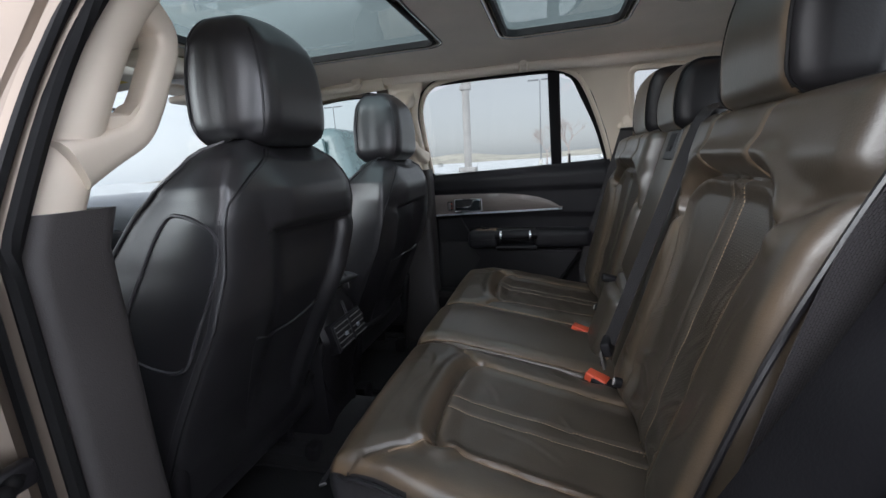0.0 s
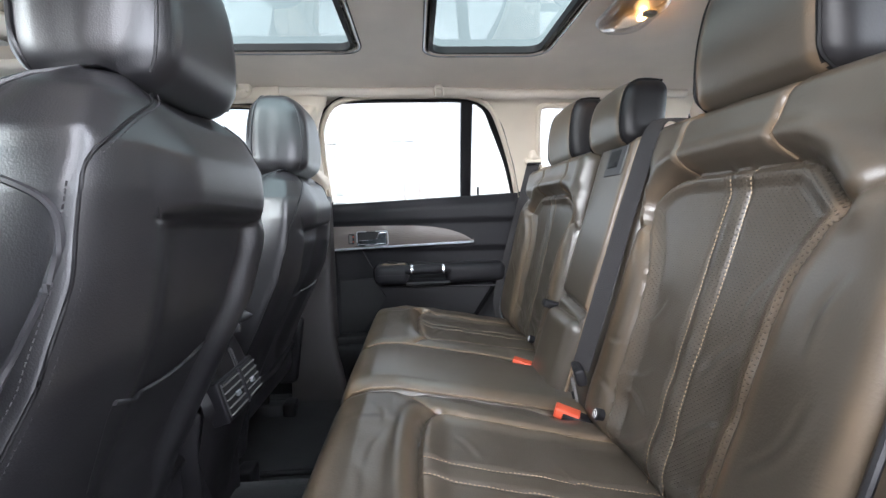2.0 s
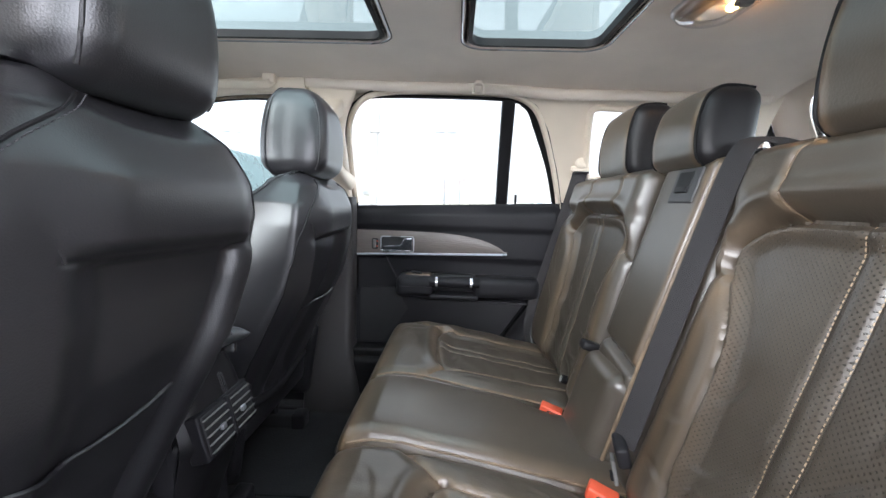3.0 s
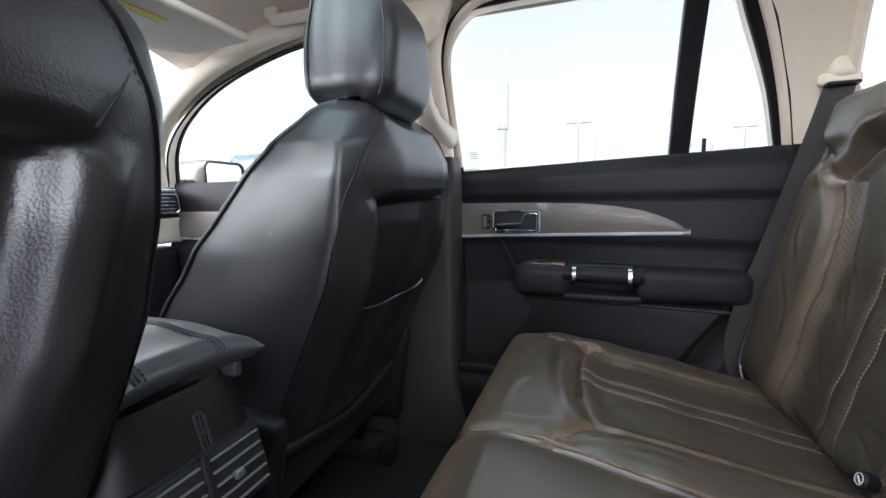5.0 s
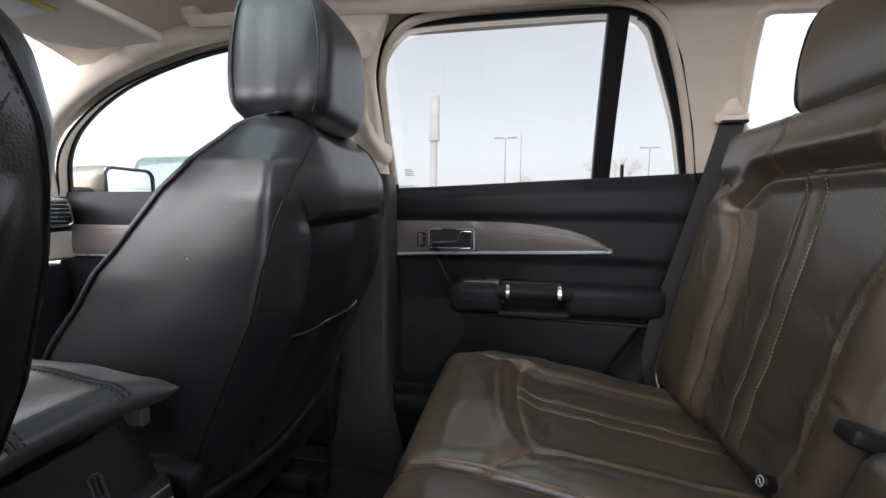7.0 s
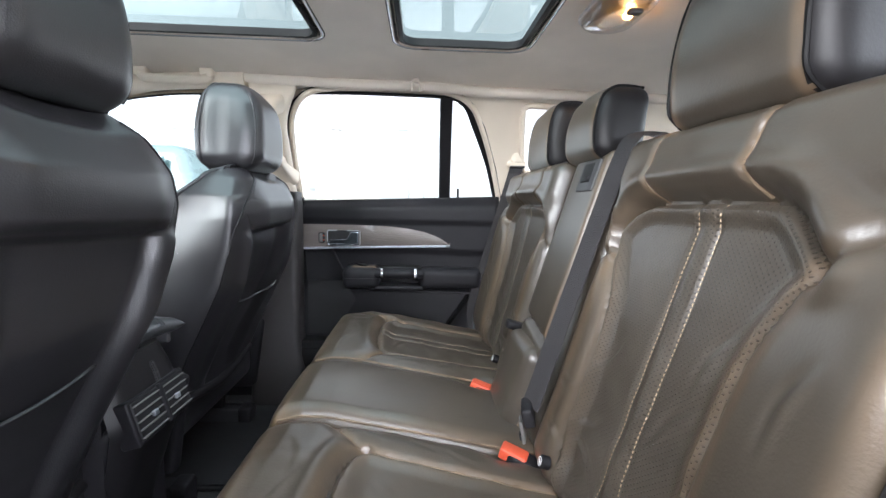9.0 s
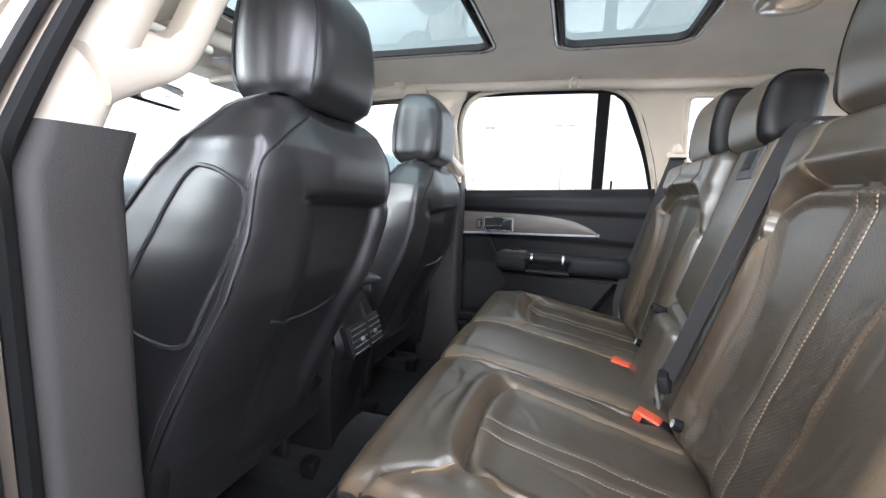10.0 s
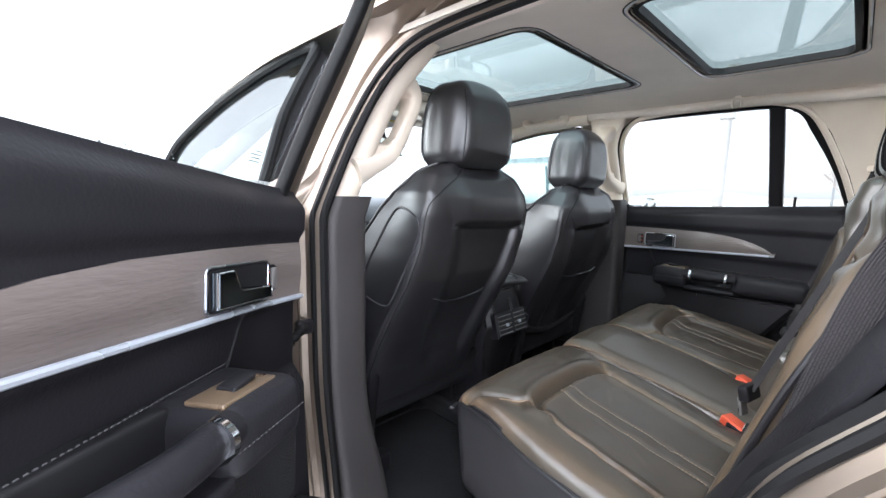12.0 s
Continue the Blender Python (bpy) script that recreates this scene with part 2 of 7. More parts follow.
# ---- materials ----
def material(name, color, rough=0.5, metal=0.0, grain=0.0, grain_size=0.002, vary=0.12, vary_size=0.15, coat=0.0, spec=0.5, rough_vary=0.08, stretch=(1, 1, 1), sheen=0.0, kind="NOISE", specks=0.0):
    """A surface with broad tone variation, and a fine relief of that size in metres."""
    m = bpy.data.materials.new(name)
    m.use_nodes = True
    n, l = m.node_tree.nodes, m.node_tree.links
    b = n["Principled BSDF"]
    co = n.new("ShaderNodeTexCoord")
    mp = n.new("ShaderNodeMapping")
    mp.inputs["Scale"].default_value = stretch
    l.new(co.outputs["Object"], mp.inputs["Vector"])
    big = n.new("ShaderNodeTexNoise")
    big.inputs["Scale"].default_value, big.inputs["Detail"].default_value = 1 / vary_size, 2
    l.new(mp.outputs[0], big.inputs["Vector"])
    ramp = n.new("ShaderNodeMapRange")
    ramp.inputs["From Min"].default_value, ramp.inputs["From Max"].default_value = 0.3, 0.7
    ramp.inputs["To Min"].default_value, ramp.inputs["To Max"].default_value = 1 - vary, 1 + vary
    ramp.clamp = False
    l.new(big.outputs["Fac"], ramp.inputs["Value"])
    tone = n.new("ShaderNodeVectorMath")
    tone.operation = "SCALE"
    tone.inputs[0].default_value = color
    l.new(ramp.outputs[0], tone.inputs["Scale"])
    l.new(tone.outputs[0], b.inputs["Base Color"])
    b.inputs["Metallic"].default_value = metal
    b.inputs["Coat Weight"].default_value = coat
    b.inputs["Specular IOR Level"].default_value = spec
    b.inputs["Sheen Weight"].default_value = sheen
    fine = n.new("ShaderNodeTexVoronoi" if kind == "LEATHER" else "ShaderNodeTexNoise")
    fine.inputs["Scale"].default_value = 1 / grain_size
    l.new(mp.outputs[0], fine.inputs["Vector"])
    out = fine.outputs["Distance"] if kind == "LEATHER" else fine.outputs["Fac"]
    rr = n.new("ShaderNodeMapRange")
    rr.inputs["From Min"].default_value, rr.inputs["From Max"].default_value = 0.3, 0.7
    rr.inputs["To Min"].default_value, rr.inputs["To Max"].default_value = rough - rough_vary, rough + rough_vary
    rr.clamp = False
    l.new(big.outputs["Fac"], rr.inputs["Value"])
    l.new(rr.outputs[0], b.inputs["Roughness"])
    if specks:
        cell = n.new("ShaderNodeTexVoronoi")
        cell.inputs["Scale"].default_value = 38
        l.new(co.outputs["Object"], cell.inputs["Vector"])
        near = n.new("ShaderNodeMath")
        near.operation = "LESS_THAN"
        near.inputs[1].default_value = 0.035
        l.new(cell.outputs["Distance"], near.inputs[0])
        pick = n.new("ShaderNodeMath")
        pick.operation = "GREATER_THAN"
        pick.inputs[1].default_value = 1 - specks
        l.new(cell.outputs["Color"], pick.inputs[0])
        both = n.new("ShaderNodeMath")
        both.operation = "MULTIPLY"
        l.new(near.outputs[0], both.inputs[0])
        l.new(pick.outputs[0], both.inputs[1])
        dust = n.new("ShaderNodeMixRGB")
        dust.inputs["Color2"].default_value = (0.4, 0.4, 0.4, 1)
        l.new(both.outputs[0], dust.inputs["Fac"])
        l.new(tone.outputs[0], dust.inputs["Color1"])
        l.new(dust.outputs[0], b.inputs["Base Color"])
    if grain > 0:
        bump = n.new("ShaderNodeBump")
        bump.inputs["Strength"].default_value, bump.inputs["Distance"].default_value = min(1.0, grain), grain_size
        l.new(out, bump.inputs["Height"])
        l.new(bump.outputs[0], b.inputs["Normal"])
    return m


def glass(name, tint, gloss=0.06, edge=0.6):
    """A thin pane: it lets light through with a tint, and mirrors a little by the angle."""
    m = bpy.data.materials.new(name)
    m.use_nodes = True
    n, l = m.node_tree.nodes, m.node_tree.links
    n.remove(n["Principled BSDF"])
    clear = n.new("ShaderNodeBsdfTransparent")
    clear.inputs["Color"].default_value = (*tint, 1)
    shine = n.new("ShaderNodeBsdfGlossy")
    shine.inputs["Roughness"].default_value = 0.02
    lw = n.new("ShaderNodeLayerWeight")
    lw.inputs["Blend"].default_value = 0.5
    power = n.new("ShaderNodeMath")
    power.operation = "POWER"
    power.inputs[1].default_value = 4.0
    l.new(lw.outputs["Facing"], power.inputs[0])
    fres = n.new("ShaderNodeMath")
    fres.operation = "MULTIPLY_ADD"
    fres.inputs[1].default_value, fres.inputs[2].default_value = edge, gloss * 0.5
    l.new(power.outputs[0], fres.inputs[0])
    mix = n.new("ShaderNodeMixShader")
    l.new(fres.outputs[0], mix.inputs["Fac"])
    l.new(clear.outputs[0], mix.inputs[1])
    l.new(shine.outputs[0], mix.inputs[2])
    l.new(mix.outputs[0], n["Material Output"].inputs["Surface"])
    return m


def glow(name, color, strength):
    m = bpy.data.materials.new(name)
    m.use_nodes = True
    b = m.node_tree.nodes["Principled BSDF"]
    b.inputs["Base Color"].default_value = (*color, 1)
    b.inputs["Emission Color"].default_value = (*color, 1)
    b.inputs["Emission Strength"].default_value = strength
    return m


def creased(m, worn, size=0.045, depth=0.0010):
    """Leather: worn through to a paler tone where the wear runs, on ridges too, with soft creases under the grain."""
    n, l = m.node_tree.nodes, m.node_tree.links
    b = n["Principled BSDF"]
    co = n.new("ShaderNodeTexCoord")
    wear = n.new("ShaderNodeAttribute")
    wear.attribute_name = "wear"
    geo = n.new("ShaderNodeNewGeometry")
    ridge = n.new("ShaderNodeMapRange")
    ridge.inputs["From Min"].default_value, ridge.inputs["From Max"].default_value = 0.57, 0.72
    l.new(geo.outputs["Pointiness"], ridge.inputs["Value"])
    patch = n.new("ShaderNodeTexNoise")
    patch.inputs["Scale"].default_value, patch.inputs["Detail"].default_value = 16, 3
    l.new(co.outputs["Object"], patch.inputs["Vector"])
    add = n.new("ShaderNodeMath")
    add.operation = "MULTIPLY_ADD"
    add.inputs[1].default_value = 0.35
    l.new(ridge.outputs[0], add.inputs[0])
    l.new(wear.outputs["Fac"], add.inputs[2])
    rub = n.new("ShaderNodeMath")
    rub.operation = "MULTIPLY"
    l.new(add.outputs[0], rub.inputs[0])
    spread = n.new("ShaderNodeMapRange")
    spread.inputs["From Min"].default_value, spread.inputs["From Max"].default_value = 0.20, 0.75
    spread.inputs["To Min"].default_value = 0.25
    l.new(patch.outputs["Fac"], spread.inputs["Value"])
    l.new(spread.outputs[0], rub.inputs[1])
    mix = n.new("ShaderNodeMixRGB")
    mix.inputs["Color2"].default_value = (*worn, 1)
    l.new(rub.outputs[0], mix.inputs["Fac"])
    l.new(b.inputs["Base Color"].links[0].from_socket, mix.inputs["Color1"])
    l.new(mix.outputs[0], b.inputs["Base Color"])
    fold = n.new("ShaderNodeTexNoise")
    fold.inputs["Scale"].default_value, fold.inputs["Detail"].default_value, fold.inputs["Roughness"].default_value = 1 / size, 2.0, 0.4
    l.new(co.outputs["Object"], fold.inputs["Vector"])
    bump = n.new("ShaderNodeBump")
    bump.inputs["Strength"].default_value, bump.inputs["Distance"].default_value = 0.55, depth
    l.new(fold.outputs["Fac"], bump.inputs["Height"])
    old = b.inputs["Normal"].links[0].from_node
    l.new(bump.outputs[0], old.inputs["Normal"])
    return m


REAR = (0.0636, 0.0516, 0.0383)
M_BLACK = creased(material("black_leather", (0.0165, 0.016, 0.0178), 0.33, rough_vary=0.04, grain=0.09, grain_size=0.0018, vary=0.18, spec=0.95, kind="LEATHER", specks=0.10), (0.03, 0.03, 0.03), 0.040, 0.0005)
M_REAR = creased(material("worn_brown_leather", REAR, 0.32, grain=0.10, grain_size=0.0030, vary=0.13, vary_size=0.09, spec=0.95, rough_vary=0.025), (0.21, 0.138, 0.080))
M_PERF = creased(material("perforated_leather", REAR, 0.35, grain=0.10, grain_size=0.0030, vary=0.13, vary_size=0.09, spec=0.85, rough_vary=0.025), (0.21, 0.138, 0.080), 0.035, 0.0018)
M_SIDE = material("black_vinyl", (0.022, 0.021, 0.023), 0.42, grain=0.25, grain_size=0.0018, kind="LEATHER")
M_LID = material("glossy_black_armrest_leather", (0.05, 0.052, 0.055), 0.29, rough_vary=0.015, grain=0.08, grain_size=0.005, vary=0.1, spec=1.0)
M_GUSSET = material("black_gusset_leather", (0.010, 0.0095, 0.0105), 0.42, grain=0.06, grain_size=0.003, vary=0.12, spec=0.30)
M_PILLAR = material("charcoal_pillar_plastic", (0.042, 0.038, 0.0375), 0.5, grain=0.3, grain_size=0.0015, vary=0.08)
M_PLASTIC = material("black_plastic", (0.0125, 0.012, 0.0138), 0.45, spec=0.24, grain=0.3, grain_size=0.0015, specks=0.22)
M_SOFT = material("soft_black_pad", (0.0165, 0.0160, 0.0185), 0.42, spec=0.18, grain=0.12, grain_size=0.004, specks=0.12)
# near black: shade inside slots, cups and vent mouths, put into the colour
M_RECESS_SHADE = material("recess_shade_black", (0.006, 0.006, 0.007), 0.6)
M_LINER = material("beige_headliner_cloth", (0.74, 0.66, 0.575), 0.95, grain=0.4, grain_size=0.0016, vary=0.06, sheen=0.2)
M_CREAM = material("cream_pillar_plastic", (0.72, 0.63, 0.52), 0.6, grain=0.15, grain_size=0.0012, vary=0.05)
M_PAINT = material("champagne_metallic_paint", (0.255, 0.21, 0.17), 0.40, metal=0.8, vary=0.06, coat=0.2, grain=0.05, grain_size=0.0008)
M_RUBBER = material("black_rubber_seal", (0.005, 0.005, 0.0055), 0.65, spec=0.25, grain=0.2, grain_size=0.001)
M_CHROME = material("chrome", (0.75, 0.77, 0.80), 0.14, metal=1.0, vary=0.04, rough_vary=0.04)
# chrome tinted dark: the dark reflections on the handle, put into the colour
M_DARKCHROME = material("chrome_with_dark_reflection_tint", (0.16, 0.19, 0.21), 0.14, metal=1.0, vary=0.04, rough_vary=0.03)
M_BEAD = material("pale_satin_bead", (0.62, 0.67, 0.74), 0.32, metal=0.5, vary=0.04)
M_SATIN = material("satin_metal", (0.55, 0.58, 0.62), 0.3, metal=1.0, vary=0.05)
M_CARPET = material("black_carpet", (0.007, 0.007, 0.008), 0.95, grain=0.9, grain_size=0.003, vary=0.3, sheen=0.1, specks=0.25)
M_MAT = material("black_rubber_mat", (0.008, 0.008, 0.009), 0.75, grain=0.5, grain_size=0.004)
M_BELT = material("black_belt_webbing", (0.034, 0.031, 0.033), 0.7, grain=0.3, grain_size=0.0008, vary=0.08)


def woven(m):
    """Short staggered stitches along the webbing, raised, with dark gaps."""
    n, l = m.node_tree.nodes, m.node_tree.links
    b = n["Principled BSDF"]
    at = n.new("ShaderNodeAttribute")
    at.attribute_name = "weave"
    br = n.new("ShaderNodeTexBrick")
    br.inputs["Scale"].default_value = 1.0
    br.inputs["Brick Width"].default_value, br.inputs["Row Height"].default_value = 0.0058, 0.0026
    br.inputs["Mortar Size"].default_value, br.inputs["Mortar Smooth"].default_value = 0.0007, 1.0
    l.new(at.outputs["Vector"], br.inputs["Vector"])
    gap = n.new("ShaderNodeMapRange")
    gap.inputs["To Min"].default_value, gap.inputs["To Max"].default_value = 1.15, 0.30
    l.new(br.outputs["Fac"], gap.inputs["Value"])
    mul = n.new("ShaderNodeMixRGB")
    mul.blend_type = "MULTIPLY"
    mul.inputs["Fac"].default_value = 1
    l.new(b.inputs["Base Color"].links[0].from_socket, mul.inputs["Color1"])
    l.new(gap.outputs[0], mul.inputs["Color2"])
    l.new(mul.outputs[0], b.inputs["Base Color"])
    bump = n.new("ShaderNodeBump")
    bump.invert = True
    bump.inputs["Strength"].default_value, bump.inputs["Distance"].default_value = 0.7, 0.0012
    l.new(br.outputs["Fac"], bump.inputs["Height"])
    l.new(bump.outputs[0], b.inputs["Normal"].links[0].from_node.inputs["Normal"])


woven(M_BELT)
M_ORANGE = material("orange_plastic", (0.75, 0.11, 0.05), 0.45, vary=0.06)
M_THREAD = material("tan_thread", (0.36, 0.27, 0.18), 0.7)
M_THREAD_D = material("grey_thread", (0.055, 0.052, 0.056), 0.7)
M_GREYPL = material("dark_grey_plastic", (0.05, 0.05, 0.052), 0.45, grain=0.2, grain_size=0.001)
M_GREY = material("grey_plastic", (0.14, 0.135, 0.13), 0.5)
M_LENS = glass("clear_lamp_lens", (0.82, 0.82, 0.82), 0.30, 0.9)
M_GLASS = glass("clear_window_glass", (0.92, 0.95, 0.94))
M_FRONTGLASS = glass("front_door_glass", (0.80, 0.90, 0.88), 0.12, 1.1)
M_TINT = glass("green_tinted_roof_glass", (0.60, 0.67, 0.655))
M_MIRROR = material("mirror_glass", (0.85, 0.87, 0.88), 0.03, metal=1.0, vary=0.0, rough_vary=0.0)
M_BULB = glow("warm_bulb", (1.0, 0.50, 0.14), 14.0)
M_WHITE = material("white_label", (0.75, 0.75, 0.72), 0.6)
M_YELLOW = material("yellow_label", (0.75, 0.55, 0.08), 0.6)
M_ETCH = material("grey_glass_print", (0.30, 0.32, 0.32), 0.6)
M_PRINT = material("dark_print", (0.03, 0.03, 0.03), 0.6)
M_CONCRETE = material("concrete", (0.45, 0.43, 0.40), 0.9, grain=0.5, grain_size=0.02, vary=0.15, vary_size=1.0)
M_ASPHALT = material("wet_asphalt_with_slush", (0.40, 0.40, 0.40), 0.6, grain=0.5, grain_size=0.02, vary=0.4, vary_size=3.0)
M_STEEL = material("grey_steel", (0.14, 0.145, 0.15), 0.5, metal=0.4)
M_DARKSTEEL = material("dark_steel", (0.03, 0.03, 0.032), 0.5, metal=0.4)
M_BARK = material("bare_bark", (0.26, 0.22, 0.20), 0.9, grain=0.5, grain_size=0.02)
M_TYRE = material("tyre_rubber", (0.02, 0.02, 0.02), 0.8, grain=0.3, grain_size=0.004)
M_CAR = material("dark_green_car_paint", (0.05, 0.08, 0.08), 0.3, coat=0.6)
M_CARW = material("silver_car_paint", (0.45, 0.46, 0.47), 0.3, metal=0.4, coat=0.5)
M_CARGLASS = material("dark_car_glass", (0.10, 0.14, 0.14), 0.08, spec=0.6)
M_SIGN = material("weathered_grey_sign", (0.21, 0.20, 0.19), 0.8, vary=0.15, vary_size=1.0)
# paler than the seat leather: the highlight along the panel edge, as colour
M_EDGE_HIGHLIGHT = material("leather_edge_highlight", (0.034, 0.033, 0.036), 0.42, spec=0.6)
M_HILL = material("winter_scrub", (0.25, 0.23, 0.19), 0.95, vary=0.3, vary_size=6.0, grain=0.6, grain_size=0.4)

M_SOFT2 = material("grey_black_soft_pad", (0.20, 0.21, 0.225), 0.40, grain=0.12, grain_size=0.0018, kind="LEATHER")
M_BULBOFF = material("grey_reflector", (0.6, 0.6, 0.6), 0.35, metal=0.3)


def wood_material():
    """Brushed grey-brown veneer, its grain along x."""
    m = material("grey_brown_wood_veneer", (0.155, 0.130, 0.118), 0.42, grain=0.25, grain_size=0.004, vary=0.22, vary_size=0.05, coat=0.25, stretch=(0.12, 1, 1))
    return m


M_WOOD = wood_material()
M_BRONZE = material("brown_metallic_plate", (0.20, 0.14, 0.09), 0.32, metal=0.4, vary=0.1, coat=0.4)
M_WOODL = material("pale_wood_veneer", (0.60, 0.54, 0.46), 0.42, grain=0.2, grain_size=0.004, vary=0.15, vary_size=0.05, coat=0.25, stretch=(1, 0.12, 1))


def perforate(m, pitch):
    """Rows of small holes, by the object's own y and z, as dents that are dark inside."""
    n, l = m.node_tree.nodes, m.node_tree.links
    b = n["Principled BSDF"]
    co = n.new("ShaderNodeTexCoord")
    sc = n.new("ShaderNodeMapping")
    sc.inputs["Scale"].default_value = (0, 1 / pitch, 1 / pitch)
    sc.inputs["Rotation"].default_value = (radians(45), 0, 0)
    l.new(co.outputs["Object"], sc.inputs["Vector"])
    fr = n.new("ShaderNodeVectorMath")
    fr.operation = "FRACTION"
    l.new(sc.outputs[0], fr.inputs[0])
    sub = n.new("ShaderNodeVectorMath")
    sub.operation = "SUBTRACT"
    sub.inputs[1].default_value = (0, 0.5, 0.5)
    l.new(fr.outputs[0], sub.inputs[0])
    ln = n.new("ShaderNodeVectorMath")
    ln.operation = "LENGTH"
    l.new(sub.outputs[0], ln.inputs[0])
    hole = n.new("ShaderNodeMapRange")
    hole.inputs["From Min"].default_value, hole.inputs["From Max"].default_value = 0.14, 0.22
    l.new(ln.outputs["Value"], hole.inputs["Value"])
    src = b.inputs["Base Color"].links[0].from_socket
    mx = n.new("ShaderNodeMixRGB")
    mx.blend_type = "MULTIPLY"
    mx.inputs["Fac"].default_value = 1
    l.new(src, mx.inputs["Color1"])
    lo = n.new("ShaderNodeMapRange")
    lo.inputs["To Min"].default_value = 0.35
    l.new(hole.outputs[0], lo.inputs["Value"])
    l.new(lo.outputs[0], mx.inputs["Color2"])
    l.new(mx.outputs[0], b.inputs["Base Color"])
    old = b.inputs["Normal"].links[0].from_node
    bump = n.new("ShaderNodeBump")
    bump.inputs["Strength"].default_value, bump.inputs["Distance"].default_value = 0.8, 0.0015
    l.new(hole.outputs[0], bump.inputs["Height"])
    l.new(old.outputs[0], bump.inputs["Normal"])
    l.new(bump.outputs[0], b.inputs["Normal"])


perforate(M_PERF, 0.0052)

# ---- the car's shell: x runs to the rear, y to the passenger's side, z up ----
def side_y(z):
    """Half width of the inner side at a height: upright below the sill, leaning in above it."""
    z = np.asarray(z, float)
    return 0.775 - 0.02 * step(z, 0.9, 0.5) - np.where(z > 1.19, (z - 1.19) * 0.42 + (z - 1.19) ** 2 * 0.30, 0)


def roof_z(x, y):
    """Height of the headliner."""
    a = np.maximum(np.abs(y + 0.01) - 0.33, 0)
    return 1.612 - 0.62 * a**2 - 0.10 * np.maximum(-0.45 - x, 0) ** 1.3 - 0.04 * np.maximum(x - 0.70, 0) ** 1.4


# ground
g = np.stack(np.meshgrid(np.r_[-900, -200, np.linspace(-60, 60, 25), 200, 900], np.r_[-900, -200, np.linspace(-60, 60, 25), 200, 900], indexing="ij") + [np.zeros((29, 29))], -1)
tagged(obj("ground", (g.reshape(-1, 3), grid_faces(29, 29)), M_ASPHALT), "wet grey asphalt car park with pale slush", "ground", kind="structure")

body = thing("car_body", (0, 0, 0.2), "champagne metallic body shell of a parked car", "car", kind="structure")

# cabin floor with a centre tunnel
gx, gy = np.linspace(-1.5, 1.9, 35), np.linspace(-0.80, 0.80, 41)
X, Y = np.meshgrid(gx, gy, indexing="ij")
Z = 0.42 + 0.10 * np.exp(-(((Y + 0.035) / 0.12) ** 4)) + 0.16 * step(X, 0.10, 0.22) + 0.14 * step(X, -0.9, -1.4)
tagged(obj("floor", flipped(sheet(np.stack([X, Y, Z], -1)[:, ::-1], 0.03)), M_CARPET, origin=(0, 0, 0)), "black carpeted cabin floor with a low centre tunnel", "floor", kind="structure")


def outline_round(x0, x1, y0, y1, r, n):
    p = np.asarray(rrect(x1 - x0, y1 - y0, r, 8)) + ((x0 + x1) / 2, (y0 + y1) / 2)
    return even(np.concatenate([p, p[:1]]), n, True)


def outer_match(inner, x0, x1, y0, y1):
    """For each point of an inner outline, the point of the rectangle round it."""
    c = inner.mean(0)
    out = []
    for p in inner:
        d = p - c
        k = 9.0
        for a, lo, hi in ((0, x0, x1), (1, y0, y1)):
            if abs(d[a]) > 1e-9:
                k = min(k, ((hi if d[a] > 0 else lo) - c[a]) / d[a])
        out.append(c + d * k)
    out = np.array(out)
    for cx in (x0, x1):
        for cy in (y0, y1):
            out[np.argmin(np.linalg.norm(out - (cx, cy), axis=1))] = (cx, cy)
    return out


SUN_FRONT, SUN_REAR = (-0.525, 0.088, -0.365, 0.302), (0.288, 0.618, -0.325, 0.328)
ceiling = None
geos = []
for (x0, x1, y0, y1), (a, b) in ((SUN_FRONT, (-0.93, 0.188)), (SUN_REAR, (0.188, 1.235))):
    inner = outline_round(x0, x1, y0, y1, 0.045, 160)
    outer = outer_match(inner, a, b, -0.615, 0.615)
    geos.append(ring_plate(inner, outer, 14, roof_z, 0.012))
    lip = np.concatenate([np.concatenate([inner, (roof_z(inner[:, 0], inner[:, 1]) + dz)[:, None]], 1)[None] for dz in (-0.001, 0.004, 0.016)])
    lip[0, :, :2] = inner + (inner - inner.mean(0)) * 0.012
    geos.append((lip.reshape(-1, 3), grid_faces(3, 160, False, True)))
tagged(obj("ceiling", join(*geos), M_LINER), "beige cloth headliner with two roof openings", "ceiling", kind="structure")

